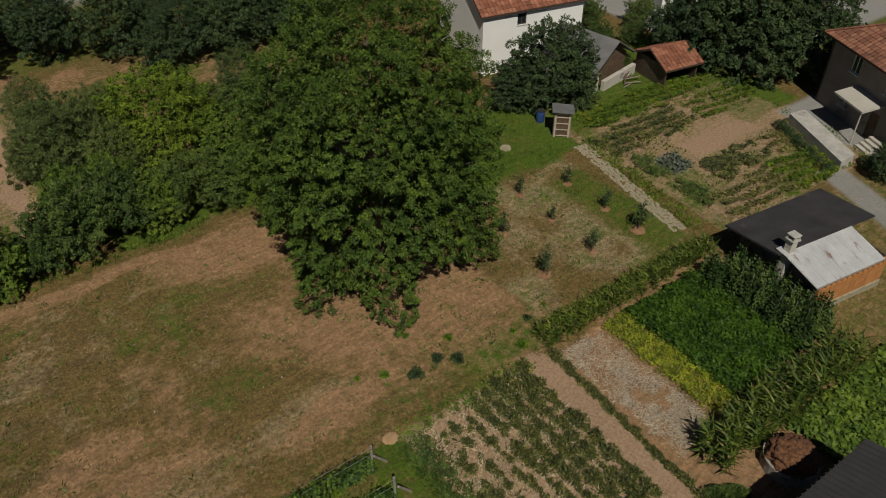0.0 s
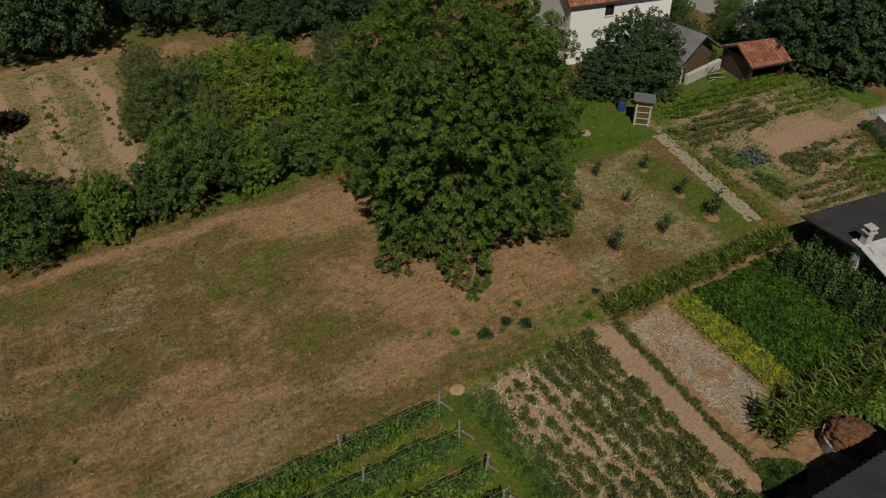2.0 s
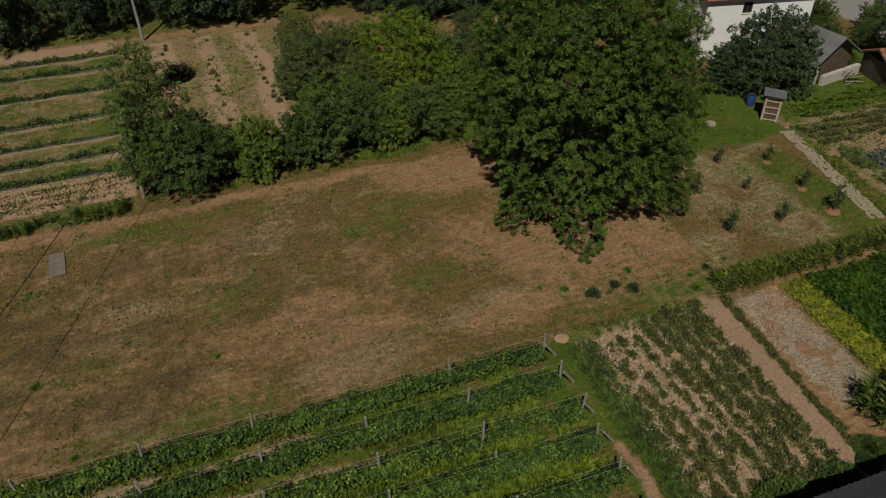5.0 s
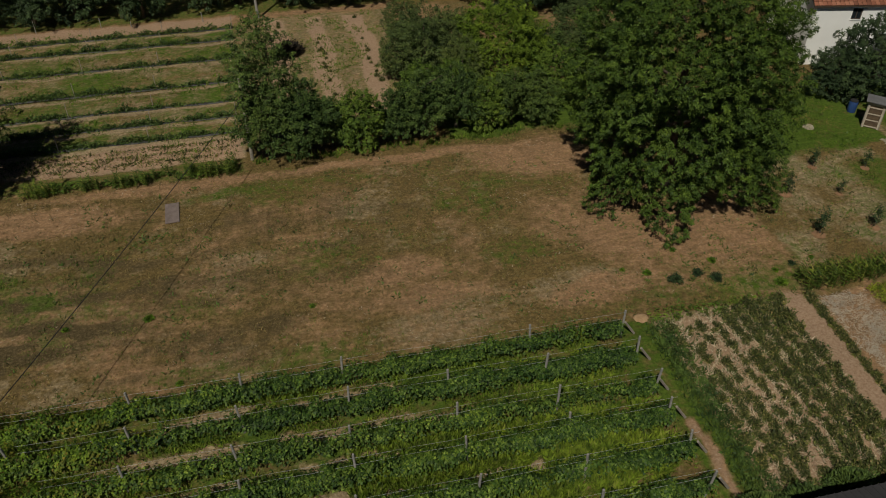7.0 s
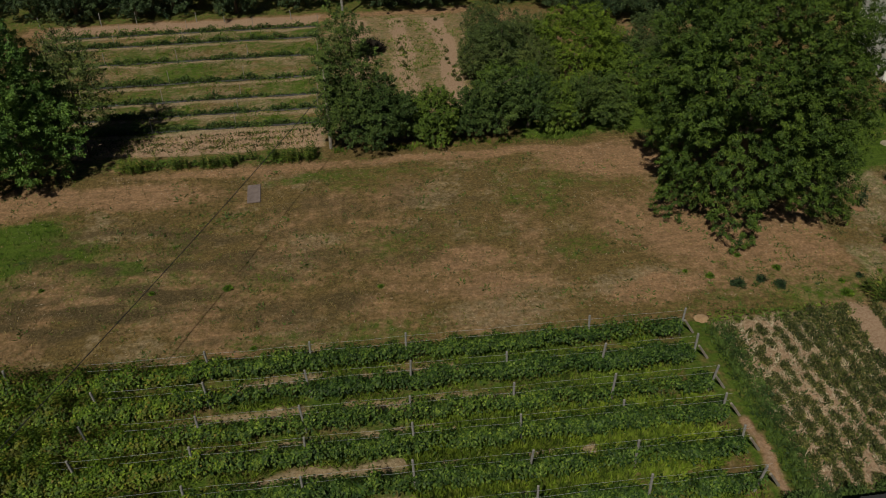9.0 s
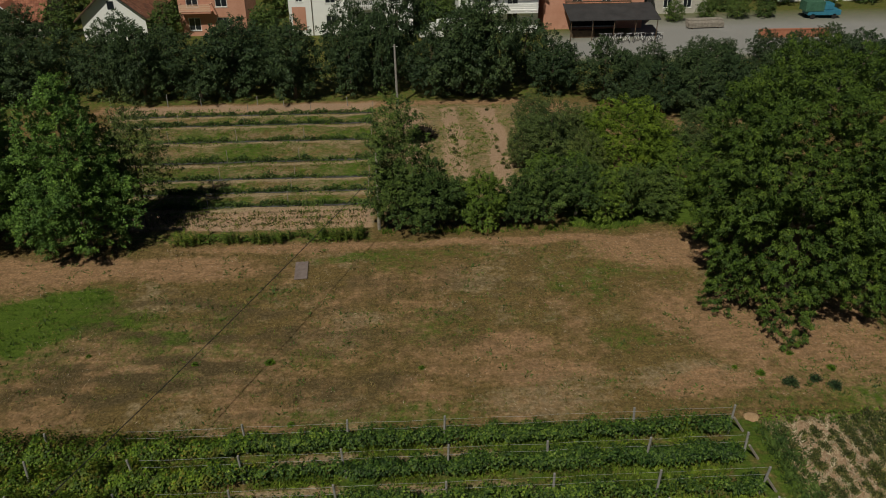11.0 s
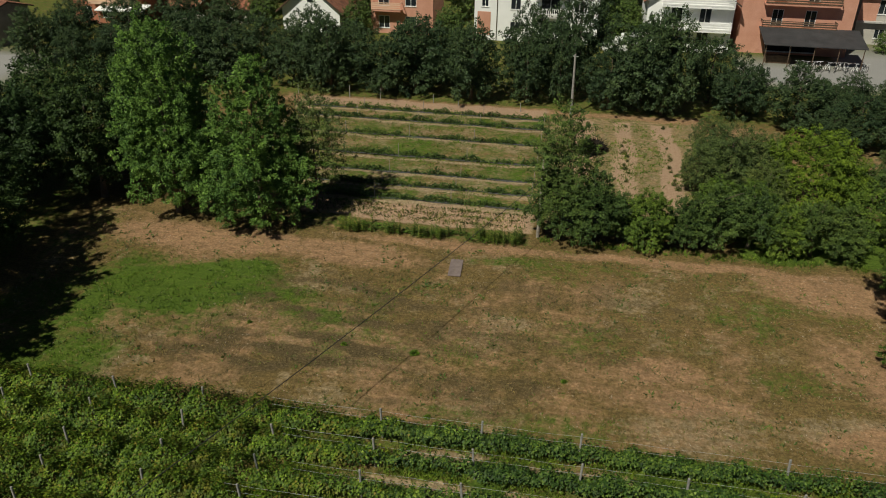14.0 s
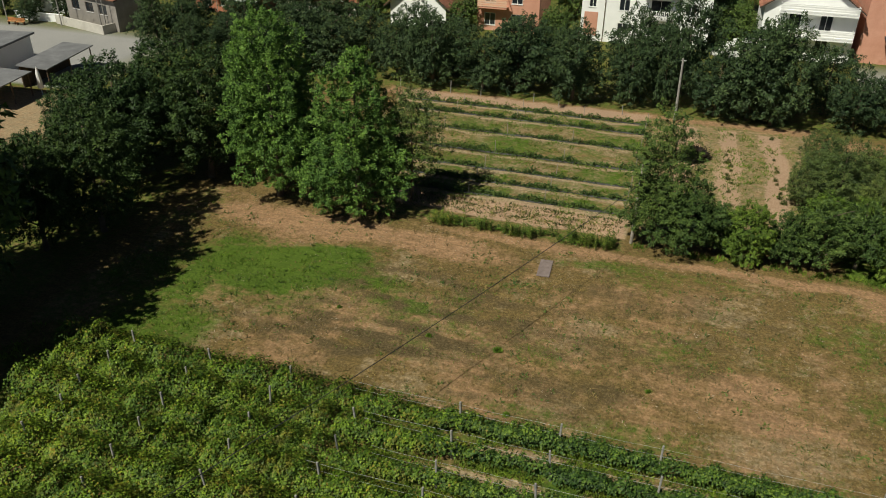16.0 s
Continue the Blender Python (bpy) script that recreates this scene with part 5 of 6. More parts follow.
n = 420
y = gen.uniform(29, 40.5, n)
x = 40.65 + 0.17 * (y - 35) + 1.3 * gen.random(n)
blades("path_weeds", x, y, 0.10 + 0.2 * gen.random(n), 7, LEAF_LIGHT, "low weeds beside the stone path", "weeds", 0.16, 0.8, 0.3, 15)
n = 3000
x, y = gen.uniform(42, 57.5, n), gen.uniform(27.6, 44, n)
keep = (fbm(x, y, 1.4, 37) > 0.5) & ~((x > 46.5) & (x < 55.4) & (y > 33.8) & (y < 36.5))
blades("bed_weeds", x[keep], y[keep], 0.10 + 0.18 * gen.random(keep.sum()), 7, LEAF_LIGHT, "mixed weeds and herbs among the beds", "weeds", 0.2, 0.8, 0.3, 12)

n = 3000
x, y = gen.uniform(-34, 28, n), gen.uniform(27, 46, n)
keep = fbm(x, y, 2.0, 38) > 0.47
blades("straw_wisps", x[keep], y[keep], 0.10 + 0.12 * gen.random(keep.sum()), 6, GRASS_DRY, "pale wisps of mown straw on the meadow", "dry stalks", 0.12, 2.8, 0.3, 13)
# Buildings ---------------------------------------------------------------------
def tiled(bm, corner, along, up, length, run, tile=0.34, course=0.40):
    """Courses of single tiles on a slope: corner at the eave, unit vectors along the eave and up the slope."""
    corner, along, up = Vector(corner), Vector(along).normalized(), Vector(up).normalized()
    out = along.cross(up).normalized()
    if out.z < 0:
        out = -out
    rows, cols = max(1, round(run / course)), max(1, round(length / tile))
    for r in range(rows):
        for c in range(cols):
            a = corner + up * (run * r / rows) + along * (length * (c + 0.03) / cols)
            b = a + along * (length * 0.94 / cols)
            lift = out * (0.05 + 0.015 * ((r * 7 + c * 3) % 4) / 4)
            q = up * (run / rows * 1.06)
            mid = (a + b) / 2 + out * 0.035
            vs = [bm.verts.new(p) for p in (a + lift, mid + lift, b + lift, b + q + out * 0.02, mid + q + out * 0.02, a + q + out * 0.02, a, b)]
            bm.faces.new((vs[0], vs[1], vs[4], vs[5]))
            bm.faces.new((vs[1], vs[2], vs[3], vs[4]))
            bm.faces.new((vs[6], vs[7], vs[2], vs[1], vs[0]))
    return bm


def ridge_tiles(bm, a, b):
    a, b = Vector(a), Vector(b)
    n = max(1, round((b - a).length / 0.4))
    for k in range(n):
        tube(bm, [a.lerp(b, k / n), a.lerp(b, (k + 0.95) / n)], [0.10, 0.12], 6)


def gable_roof(parent, x0, x1, y0, y1, eave_z, rise, mat, over=0.45, along="x", label="", thick=0.12):
    """Two slabs and their tiles; the ridge runs along x or y. Walls span x0..x1, y0..y1."""
    roof = part("roof", boxes((x0, x0 + 0.02, y0, y0 + 0.02, eave_z, eave_z + 0.01)), mat, parent, label)
    a0, a1, b0, b1 = (x0, x1, y0, y1) if along == "x" else (y0, y1, x0, x1)
    half = (b1 - b0) / 2
    drop = over * rise / half

    def at(a, b, z):
        return Vector((a, b, z)) if along == "x" else Vector((b, a, z))
    deck = bmesh.new()
    tiles = bmesh.new()
    for s in (0, 1):
        e = b0 - over if s == 0 else b1 + over
        ridge_b = (b0 + b1) / 2
        corners = [at(a0 - over, e, eave_z - drop), at(a1 + over, e, eave_z - drop), at(a1 + over, ridge_b, eave_z + rise), at(a0 - over, ridge_b, eave_z + rise)]
        piece = slab(corners, thick)
        me = bpy.data.meshes.new("deck")
        piece.to_mesh(me)
        piece.free()
        deck.from_mesh(me)
        bpy.data.meshes.remove(me)
        up = corners[3] - corners[0]
        tiled(tiles, corners[0] + Vector((0, 0, 0.005)), corners[1] - corners[0], up, (corners[1] - corners[0]).length, up.length)
    ridge_tiles(tiles, at(a0 - over, (b0 + b1) / 2, eave_z + rise + 0.02), at(a1 + over, (b0 + b1) / 2, eave_z + rise + 0.02))
    old = roof.data
    roof.data = as_mesh("roof", deck, DARK_FRAME)
    bpy.data.meshes.remove(old)
    part("tiles", tiles, mat, roof, "fired clay roof tiles")
    return roof


def hip_roof(parent, x0, x1, y0, y1, eave_z, rise, mat, over=0.5):
    """Four slopes under one short ridge along x, with their tiles."""
    drop = over * rise / ((y1 - y0) / 2)
    x0, x1, y0, y1, z = x0 - over, x1 + over, y0 - over, y1 + over, eave_z - drop
    half, top = (y1 - y0) / 2, eave_z + rise
    a, b, c, d = Vector((x0, y0, z)), Vector((x1, y0, z)), Vector((x1, y1, z)), Vector((x0, y1, z))
    e, f = Vector((x0 + half, (y0 + y1) / 2, top)), Vector((x1 - half, (y0 + y1) / 2, top))
    deck, tiles = bmesh.new(), bmesh.new()
    for corners in ((a, b, f, e), (b, c, f), (c, d, e, f), (d, a, e)):
        piece = slab(corners, 0.12)
        me = bpy.data.meshes.new("deck")
        piece.to_mesh(me)
        piece.free()
        deck.from_mesh(me)
        bpy.data.meshes.remove(me)
        p, q, r, t = corners[0], corners[1], corners[2], corners[-1]
        along = (q - p).normalized()
        up = (r - q) - along * (r - q).dot(along)
        rows = max(1, round(up.length / 0.40))
        for k in range(rows):
            u, v = p.lerp(t, k / rows), q.lerp(r, k / rows)
            if (v - u).length > 0.2:
                tiled(tiles, u + Vector((0, 0, 0.005)), along, up, (v - u).length, up.length / rows, 0.34, up.length / rows)
    for p, q in ((a, e), (d, e), (b, f), (c, f), (e, f)):
        ridge_tiles(tiles, p + Vector((0, 0, 0.05)), q + Vector((0, 0, 0.05)))
    roof = part("roof", deck, DARK_FRAME, parent)
    part("tiles", tiles, mat, roof, "fired clay roof tiles")
    return roof


def window(parent, x0, x1, z0, z1, y=0.0, frame_mat=None, shut=False, m=None):
    """A recessed window that fills an opening: casing, pane or roller shutter, sill."""
    w = part("window", boxes((x0, x0 + 0.07, y + 0.05, y + 0.13, z0, z1), (x1 - 0.07, x1, y + 0.05, y + 0.13, z0, z1), (x0 + 0.07, x1 - 0.07, y + 0.05, y + 0.13, z1 - 0.07, z1),
                             (x0 + 0.07, x1 - 0.07, y + 0.05, y + 0.13, z0, z0 + 0.07), ((x0 + x1) / 2 - 0.03, (x0 + x1) / 2 + 0.03, y + 0.06, y + 0.12, z0 + 0.07, z1 - 0.07)),
             frame_mat or WHITE_PAINT, parent, at=m)
    if shut:
        part("shutter", boxes(*[(x0 + 0.06, x1 - 0.06, y + 0.03 + 0.01 * (k % 2), y + 0.09, z0 + (z1 - z0) * k / 9, z0 + (z1 - z0) * (k + 0.97) / 9) for k in range(9)]), WHITE_PAINT, w, "white roller shutter")
    else:
        part("pane", boxes((x0 + 0.07, x1 - 0.07, y + 0.085, y + 0.095, z0 + 0.07, z1 - 0.07)), GLASS, w)
        part("curtain", boxes((x0 + 0.05, x0 + 0.05 + 0.3 * (x1 - x0), y + 0.2, y + 0.22, z0, z1)), CURTAIN, w)
    part("sill", boxes((x0 - 0.06, x1 + 0.06, y - 0.07, y + 0.06, z0 - 0.05, z0)), WHITE_PAINT, w)
    return w


def balcony(parent, x0, x1, z, deep, slab_mat, rail_mat, balusters=True):
    b = part("balcony", boxes((x0, x1, -deep, 0.0, z - 0.16, z)), slab_mat, parent)
    part("handrail", boxes((x0, x1, -deep, -deep + 0.08, z + 0.88, z + 0.96), (x0, x0 + 0.08, -deep, 0, z + 0.88, z + 0.96), (x1 - 0.08, x1, -deep, 0, z + 0.88, z + 0.96)), rail_mat, b)
    if balusters:
        bar = as_mesh("baluster", boxes((-0.05, 0.05, -0.04, 0.04, 0, 0.88)), rail_mat)
        for k in range(int((x1 - x0) / 0.24)):
            part("baluster", bar, None, b, at=pose(x0 + 0.12 + 0.24 * k, -deep + 0.05, z))
    else:
        for k in range(3):
            part("rail_board", boxes((x0, x1, -deep + 0.01, -deep + 0.05, z + 0.08 + 0.27 * k, z + 0.26 + 0.27 * k)), rail_mat, b)
    return b


def house(label, x, y, w, d, h, wall, turn=0.0, roof="gable_x", rise=2.4, tiles=None, windows=(), shut=False, balconies=(), rail=None, solid_rail=False, side_windows=(), over=0.5, name="house", frame_mat=None):
    """Front left corner at x, y; the front runs along local x and faces local -y."""
    ob = blank(name, label, "house", x, y, 0, turn, "village houses")
    part("front_wall", wall_mesh(w, h, 0.3, windows, rise if roof == "gable_y" else 0), wall, ob, at=pose(0, 0, -0.1))
    part("back_wall", wall_mesh(w, h, 0.3, (), rise if roof == "gable_y" else 0), wall, ob, at=pose(0, d - 0.3, -0.1))
    for sx in (0, 1):
        part("side_wall", wall_mesh(d - 0.6, h, 0.3, side_windows if sx == 0 else (), rise if roof == "gable_x" else 0), wall, ob, at=pose(0 if sx == 0 else w - 0.3, d - 0.3, -0.1, 0, 0, -90) if sx == 0 else pose(w, 0.3, -0.1, 0, 0, 90))
    for o in windows:
        window(ob, o[0], o[1], o[2] - 0.1, o[3] - 0.1, shut=shut, frame_mat=frame_mat)
    for o in side_windows:
        window(ob, o[0], o[1], o[2] - 0.1, o[3] - 0.1, m=pose(0, d - 0.3, 0, 0, 0, -90), frame_mat=frame_mat)
    part("floor_slab", boxes((0.3, w - 0.3, 0.3, d - 0.3, -0.05, 0.02)), CONCRETE, ob)
    if roof == "flat":
        part("roof", boxes((-over, w + over, -over, d + over, h - 0.1, h + 0.12)), METAL_GREY, ob)
    else:
        gable_roof(ob, 0, w, 0, d, h - 0.1, rise, tiles or TILE_RED, over, roof[-1])
    for o in balconies:
        balcony(ob, *o, wall if solid_rail else CONCRETE, rail or WHITE_PAINT, not solid_rail)
    return ob


def grid_windows(xs, zs, w=1.1, h=1.35):
    return [(a, a + w, b, b + h) for a in xs for b in zs]


# the village row beyond the tree belt
house("long house with a red tiled roof behind trees", -57.0, 101.0, 11.8, 8.0, 2.5, PLASTER_RAW, rise=3.2, windows=grid_windows((1.5, 4.5, 8.5), (0.9,)))
house("white gabled house with closed roller shutters", -39.4, 98.6, 7.8, 9.5, 3.3, PLASTER_WHITE, roof="gable_y", rise=3.3, shut=True, windows=[(1.5, 2.9, 0.9, 2.5), (4.6, 6.0, 0.9, 2.5)], tiles=TILE_BROWN, over=0.7)
house("salmon and peach house with white windows and balconies", -27.8, 100.3, 8.3, 8.0, 6.2, PLASTER_ORANGE, rise=2.6, windows=grid_windows((1.0, 4.6), (0.8, 3.7), 1.5, 1.6), balconies=((0.3, 4.2, 3.2, 1.1),), rail=PLASTER_PEACH, solid_rail=True)
house("white apartment house with balustraded balconies and a red panel", -14.0, 99.6, 15.6, 9.0, 9.4, PLASTER_WHITE, rise=2.6, windows=[(0.9, 1.8, 4.3, 5.7)] + grid_windows((4.6,), (1.2, 4.1, 7.0), 1.3, 1.4) + grid_windows((8.4,), (0.9, 3.7, 6.6), 2.4, 2.0) + grid_windows((12.6,), (1.2, 4.1), 1.2, 1.4),
      balconies=((7.4, 11.6, 0.7, 1.3), (7.4, 11.6, 3.6, 1.3), (7.4, 11.6, 6.5, 1.3)))
house("white house with long balconies across its gable", 7.4, 99.2, 10.2, 10.0, 6.4, PLASTER_WHITE, roof="gable_y", rise=3.6, tiles=TILE_BROWN, windows=grid_windows((2.8, 6.2), (0.8, 3.7), 1.4, 1.9), balconies=((1.6, 10.0, 2.9, 1.2), (1.6, 10.0, 5.7, 1.2)), rail=WHITE_PAINT, solid_rail=True, over=0.6)
house("salmon house over a shop with white balcony doors", 18.6, 100.4, 13.0, 9.0, 9.0, PLASTER_ORANGE, rise=2.6, windows=grid_windows((3.6, 7.4), (3.6, 6.5), 1.3, 1.9) + [(3.5, 9.5, 0.4, 2.4)], balconies=((2.4, 11.0, 3.3, 1.1), (2.4, 11.0, 6.2, 1.1)), rail=WOOD_BROWN, solid_rail=True)
house("raw rendered house with a salmon upper floor", 34.2, 107.6, 8.6, 9.0, 6.4, PLASTER_RAW, rise=2.8, windows=grid_windows((2.4, 5.2), (0.9,), 1.2, 1.2) + grid_windows((2.2, 5.2), (3.9,), 1.4, 1.8))
house("white hall with a brick band and dark doors", 54.0, 113.5, 16.0, 12.0, 6.0, PLASTER_WHITE, roof="flat", windows=[(6.0, 9.4, 0.4, 3.2), (10.4, 13.6, 0.4, 3.2)])
red_panel = bpy.data.objects["house.003"]
part("panel", boxes((0.4, 2.1, -0.03, -0.004, 0.7, 3.6)), PLASTER_ORANGE, red_panel, "rust-red painted wall panel")
part("drainpipe", tube(bmesh.new(), [(2.9, -0.08, 0.0), (2.9, -0.08, 9.2)], [0.05, 0.05], 6), BARK, red_panel)
upper = bpy.data.objects["house.006"]
part("upper_facing", boxes((0.02, 2.2, -0.03, -0.004, 3.0, 6.3), (3.6, 5.2, -0.03, -0.004, 3.0, 6.3), (6.6, 8.58, -0.03, -0.004, 3.0, 6.3)), PLASTER_ORANGE, upper, "salmon painted upper facing")
part("ledge", boxes((-0.2, 8.8, -0.6, -0.035, 2.8, 2.98)), CONCRETE, upper)
gable = bpy.data.objects["house.001"]
part("attic_window", boxes((3.5, 4.3, -0.03, -0.005, 3.9, 4.9)), GLASS, gable, "small dark attic window")

long_house = bpy.data.objects["house"]
part("dormer_wall", wall_mesh(4.6, 0.5, 0.2, (), 1.8), WOOD_BROWN, long_house, "dark boarded gable of the dormer", at=pose(5.4, -0.9, 1.9))
dormer = part("dormer_roof", slab([(4.9, -1.5, 2.15), (7.7, -1.5, 4.35), (7.7, 2.6, 4.35), (4.9, 2.6, 2.15)], 0.1), TILE_RED, long_house)
part("dormer_slope", slab([(10.5, -1.5, 2.15), (7.71, -1.5, 4.34), (7.71, 2.6, 4.34), (10.5, 2.6, 2.15)], 0.1), TILE_RED, dormer)
part("bargeboard", tube(bmesh.new(), [(4.85, -1.56, 2.1), (7.7, -1.56, 4.34), (10.55, -1.56, 2.1)], [0.09, 0.09, 0.09], 4), WHITE_PAINT, dormer, "white bargeboards")

# dark canopy of the shop, with bicycles in front
shop = blank("shop_canopy", "dark sheet-roofed canopy in front of the shop", "canopy", 20.8, 94.6)
part("roof", slab([(0, 0, 2.6), (11.4, 0, 2.6), (11.4, 5.0, 3.5), (0, 5.0, 3.5)], 0.10), METAL_DARK, shop)
for k in range(5):
    part("post", tube(bmesh.new(), [(0.3 + 2.7 * k, 0.3, -0.05), (0.3 + 2.7 * k, 0.3, 2.55)], [0.06, 0.06], 8), WOOD_BROWN, shop)
part("counter", boxes((0.8, 3.6, 1.6, 2.4, 0.0, 0.9), bevel=0.02), WOOD_BROWN, shop)


def bicycle(x, y, turn):
    ob = blank("bicycle", "bicycle parked upright in front of the shop", "bicycle", x, y, 0, turn, "parked bicycles")
    for k, px in enumerate((-0.52, 0.52)):
        rim = bmesh.new()
        pts = [(px + 0.31 * math.cos(a), 0, 0.33 + 0.31 * math.sin(a)) for a in (2 * math.pi * q / 14 for q in range(15))]
        tube(rim, pts, [0.022] * 15, 4)
        part("wheel", rim, TYRE, ob)
    fr = bmesh.new()
    for a, b in (((-0.52, 0, 0.33), (-0.15, 0, 0.80)), ((-0.15, 0, 0.80), (-0.05, 0, 0.30)), ((-0.05, 0, 0.30), (-0.52, 0, 0.33)), ((-0.05, 0, 0.30), (0.38, 0, 0.82)), ((-0.15, 0, 0.78), (0.38, 0, 0.82)), ((0.36, 0, 0.95), (0.52, 0, 0.33))):
        tube(fr, [a, b], [0.02, 0.02], 5)
    part("bicycle_frame", fr, WHITE_PAINT, ob)
    part("saddle", boxes((-0.28, -0.03, -0.07, 0.07, 0.84, 0.90), bevel=0.02), TYRE, ob)
    part("handlebar", tube(bmesh.new(), [(0.34, -0.28, 1.0), (0.38, 0, 0.96), (0.34, 0.28, 1.0)], [0.018, 0.02, 0.018], 5), WIRE, ob)
    return ob


first = bicycle(24.6, 93.9, 70)
for k in range(15):
    copy_thing(first, pose(25.3 + 0.5 * k + 0.1 * math.sin(k * 3), 94.0 + 0.15 * math.sin(k * 5), 0, 0, 0, 65 + 25 * math.sin(k * 2.2)))

# brick wall, plank stacks, the van
solo("brick_wall", boxes((0, 9.0, 0, 0.3, -0.1, 1.0), (-0.05, 9.05, -0.05, 0.35, 1.0, 1.08)), BRICK_RED, "low red brick garden wall with a flat coping", "wall", pose(45.0, 94.6, 0))
for k in range(2):
    st = blank("plank_stack", "stack of long grey weathered planks on bearers", "planks", 37.6 + 0.5 * k, 99.3 + 1.6 * k, 0, 4, "plank stacks")
    for j in range(4):
        part("plank", boxes((0, 4.8, 0.0, 1.1, 0.15 + 0.16 * j, 0.29 + 0.16 * j), bevel=0.015), WOOD_GREY, st)
    for px in (0.5, 4.0):
        part("bearer", boxes((px, px + 0.12, 0, 1.1, -0.02, 0.148)), WOOD_BROWN, st)


def van(label, x, y, turn, paint, cargo, name="van"):
    ob = blank(name, label, name, x, y, 0, turn)
    body = boxes((0, 4.6, 0, 1.85, 0.45, 1.15))
    box(body, 1.1, 4.5, 0.08, 1.77, 1.15, 2.0)
    bmesh.ops.bevel(body, geom=list(body.edges), offset=0.08, segments=2, affect="EDGES")
    part("body", body, paint, ob)
    part("windscreen", slab([(1.08, 0.2, 1.2), (1.08, 1.65, 1.2), (1.20, 1.6, 1.9), (1.20, 0.25, 1.9)], 0.02), GLASS, ob)
    part("side_window", boxes((1.5, 2.6, 0.055, 0.075, 1.3, 1.8)), GLASS, ob)
    part("cargo_box", boxes((2.5, 5.1, -0.05, 1.9, 1.0, 2.3), bevel=0.04), cargo, ob)
    for px in (0.9, 3.9):
        for py in (0.0, 1.65):
            wheel = bmesh.new()
            tube(wheel, [(px, py, 0.34), (px, py + 0.2, 0.34)], [0.34, 0.34], 14)
            part("wheel", wheel, TYRE, ob)
    for py in (0.25, 1.45):
        part("headlight", boxes((-0.03, 0.02, py, py + 0.18, 0.72, 0.88)), WHITE_PAINT, ob)
    return ob


PAINT_TEAL = surface("teal_paint", (0.03, 0.17, 0.26), (0.05, 0.24, 0.35), 1.5, 0.35, 0.05)
PAINT_WHITE = surface("car_white", (0.7, 0.7, 0.7), (0.8, 0.8, 0.8), 1.5, 0.3, 0.05)
van("old teal van with a dark green cargo box by the road", 60.0, 105.2, 180, PAINT_TEAL, surface("green_tarpaulin", (0.03, 0.10, 0.06), (0.06, 0.16, 0.10), 2, 0.8, 0.4))
van("white delivery van parked beside the white houses", 2.8, 95.0, 20, PAINT_WHITE, PAINT_WHITE)

# lane and sheds at the far left
for k, (px, py, w, d, turn, mat, lab) in enumerate(((-69.6, 53.4, 7.0, 5.7, 4, METAL_GREY, "open shed with a grey sheet roof"), (-66.25, 60.8, 3.6, 8.4, 7, METAL_GREY, "lean-to canopy with a grey sheet roof"))):
    sh = blank("open_shed", lab + " on posts", "shed", px, py, 0, turn, "yard sheds")
    part("roof", slab([(0, 0, 2.45), (w, 0, 2.25), (w, d, 2.5), (0, d, 2.65)], 0.1), mat, sh)
    for ax in (0.3, w - 0.3):
        for ay in (0.3, d / 2, d - 0.3):
            part("post", tube(bmesh.new(), [(ax, ay, -0.05), (ax, ay, 2.2)], [0.07, 0.07], 6), WOOD_BROWN, sh)
    part("back_panel", boxes((0.2, 0.3, 0.2, d - 0.2, 0, 2.2)), WOOD_BROWN, sh)
house("low white workshop with a dark flat roof", -80.0, 58.6, 9.5, 9.5, 3.0, PLASTER_WHITE, 10, "flat", windows=[(2.0, 3.0, 0.9, 2.0), (5.0, 6.2, 0.2, 2.2)], over=0.4)
stilt = house("grey rendered building with a brown roof above a walled terrace", -81.0, 85.8, 10.6, 6.0, 4.3, PLASTER_GREY, -16, rise=0.9, tiles=TILE_BROWN, windows=grid_windows((1.2, 4.2, 7.0), (2.0,), 1.6, 1.2), frame_mat=DARK_FRAME)
part("terrace_wall", boxes((-0.3, 9.9, -1.9, -1.7, -0.1, 1.15), (9.7, 9.9, -1.7, 0.0, -0.1, 1.15), bevel=0.02), PLASTER_RAW, stilt, "pale rendered terrace wall")
house("red roofed house behind scaffolding poles and trees", -68.5, 97.0, 10.0, 8.0, 4.4, BRICK_RED, rise=2.8, windows=grid_windows((1.2, 4.0, 7.0), (1.0,), 1.4, 1.4))
solo("yard_wall", boxes((0, 7.4, 0, 0.25, -0.1, 1.0), (-0.05, 7.45, -0.05, 0.3, 1.0, 1.07)), PLASTER_WHITE, "low white rendered yard wall beside the lane", "wall", pose(-88.6, 84.3, 0, 0, 0, 2))
house("small white house behind the yard wall", -90.0, 89.0, 6.0, 6.0, 3.2, PLASTER_WHITE, rise=2.2, windows=grid_windows((3.6,), (1.0,), 0.8, 0.8))
for px, py, q in ((-85.4, 83.2, 0.42), (-83.2, 87.6, 0.5), (-88.4, 87.4, 0.45), (-77.0, 93.5, 0.7), (-92.5, 86.0, 0.5)):
    again(b1, px, py, q, 60 * q + px)
for k, px in enumerate((-87.4, -86.0)):
    bench = blank("picnic_bench", "reddish wooden bench beside the lane", "bench", px, 81.4, 0, 14, "lane benches")
    part("seat", boxes((0, 1.1, 0, 0.42, 0.40, 0.46), bevel=0.01), WOOD_ORANGE, bench)
    part("backrest", boxes((0, 1.1, 0.40, 0.45, 0.5, 0.9), bevel=0.01), WOOD_ORANGE, bench)
    for ax in (0.08, 0.96):
        part("leg", boxes((ax, ax + 0.06, 0.02, 0.4, -0.05, 0.40)), WOOD_BROWN, bench)
raw = [o for o in bpy.data.objects if "scaffolding" in str(o.get("label", ""))][0]
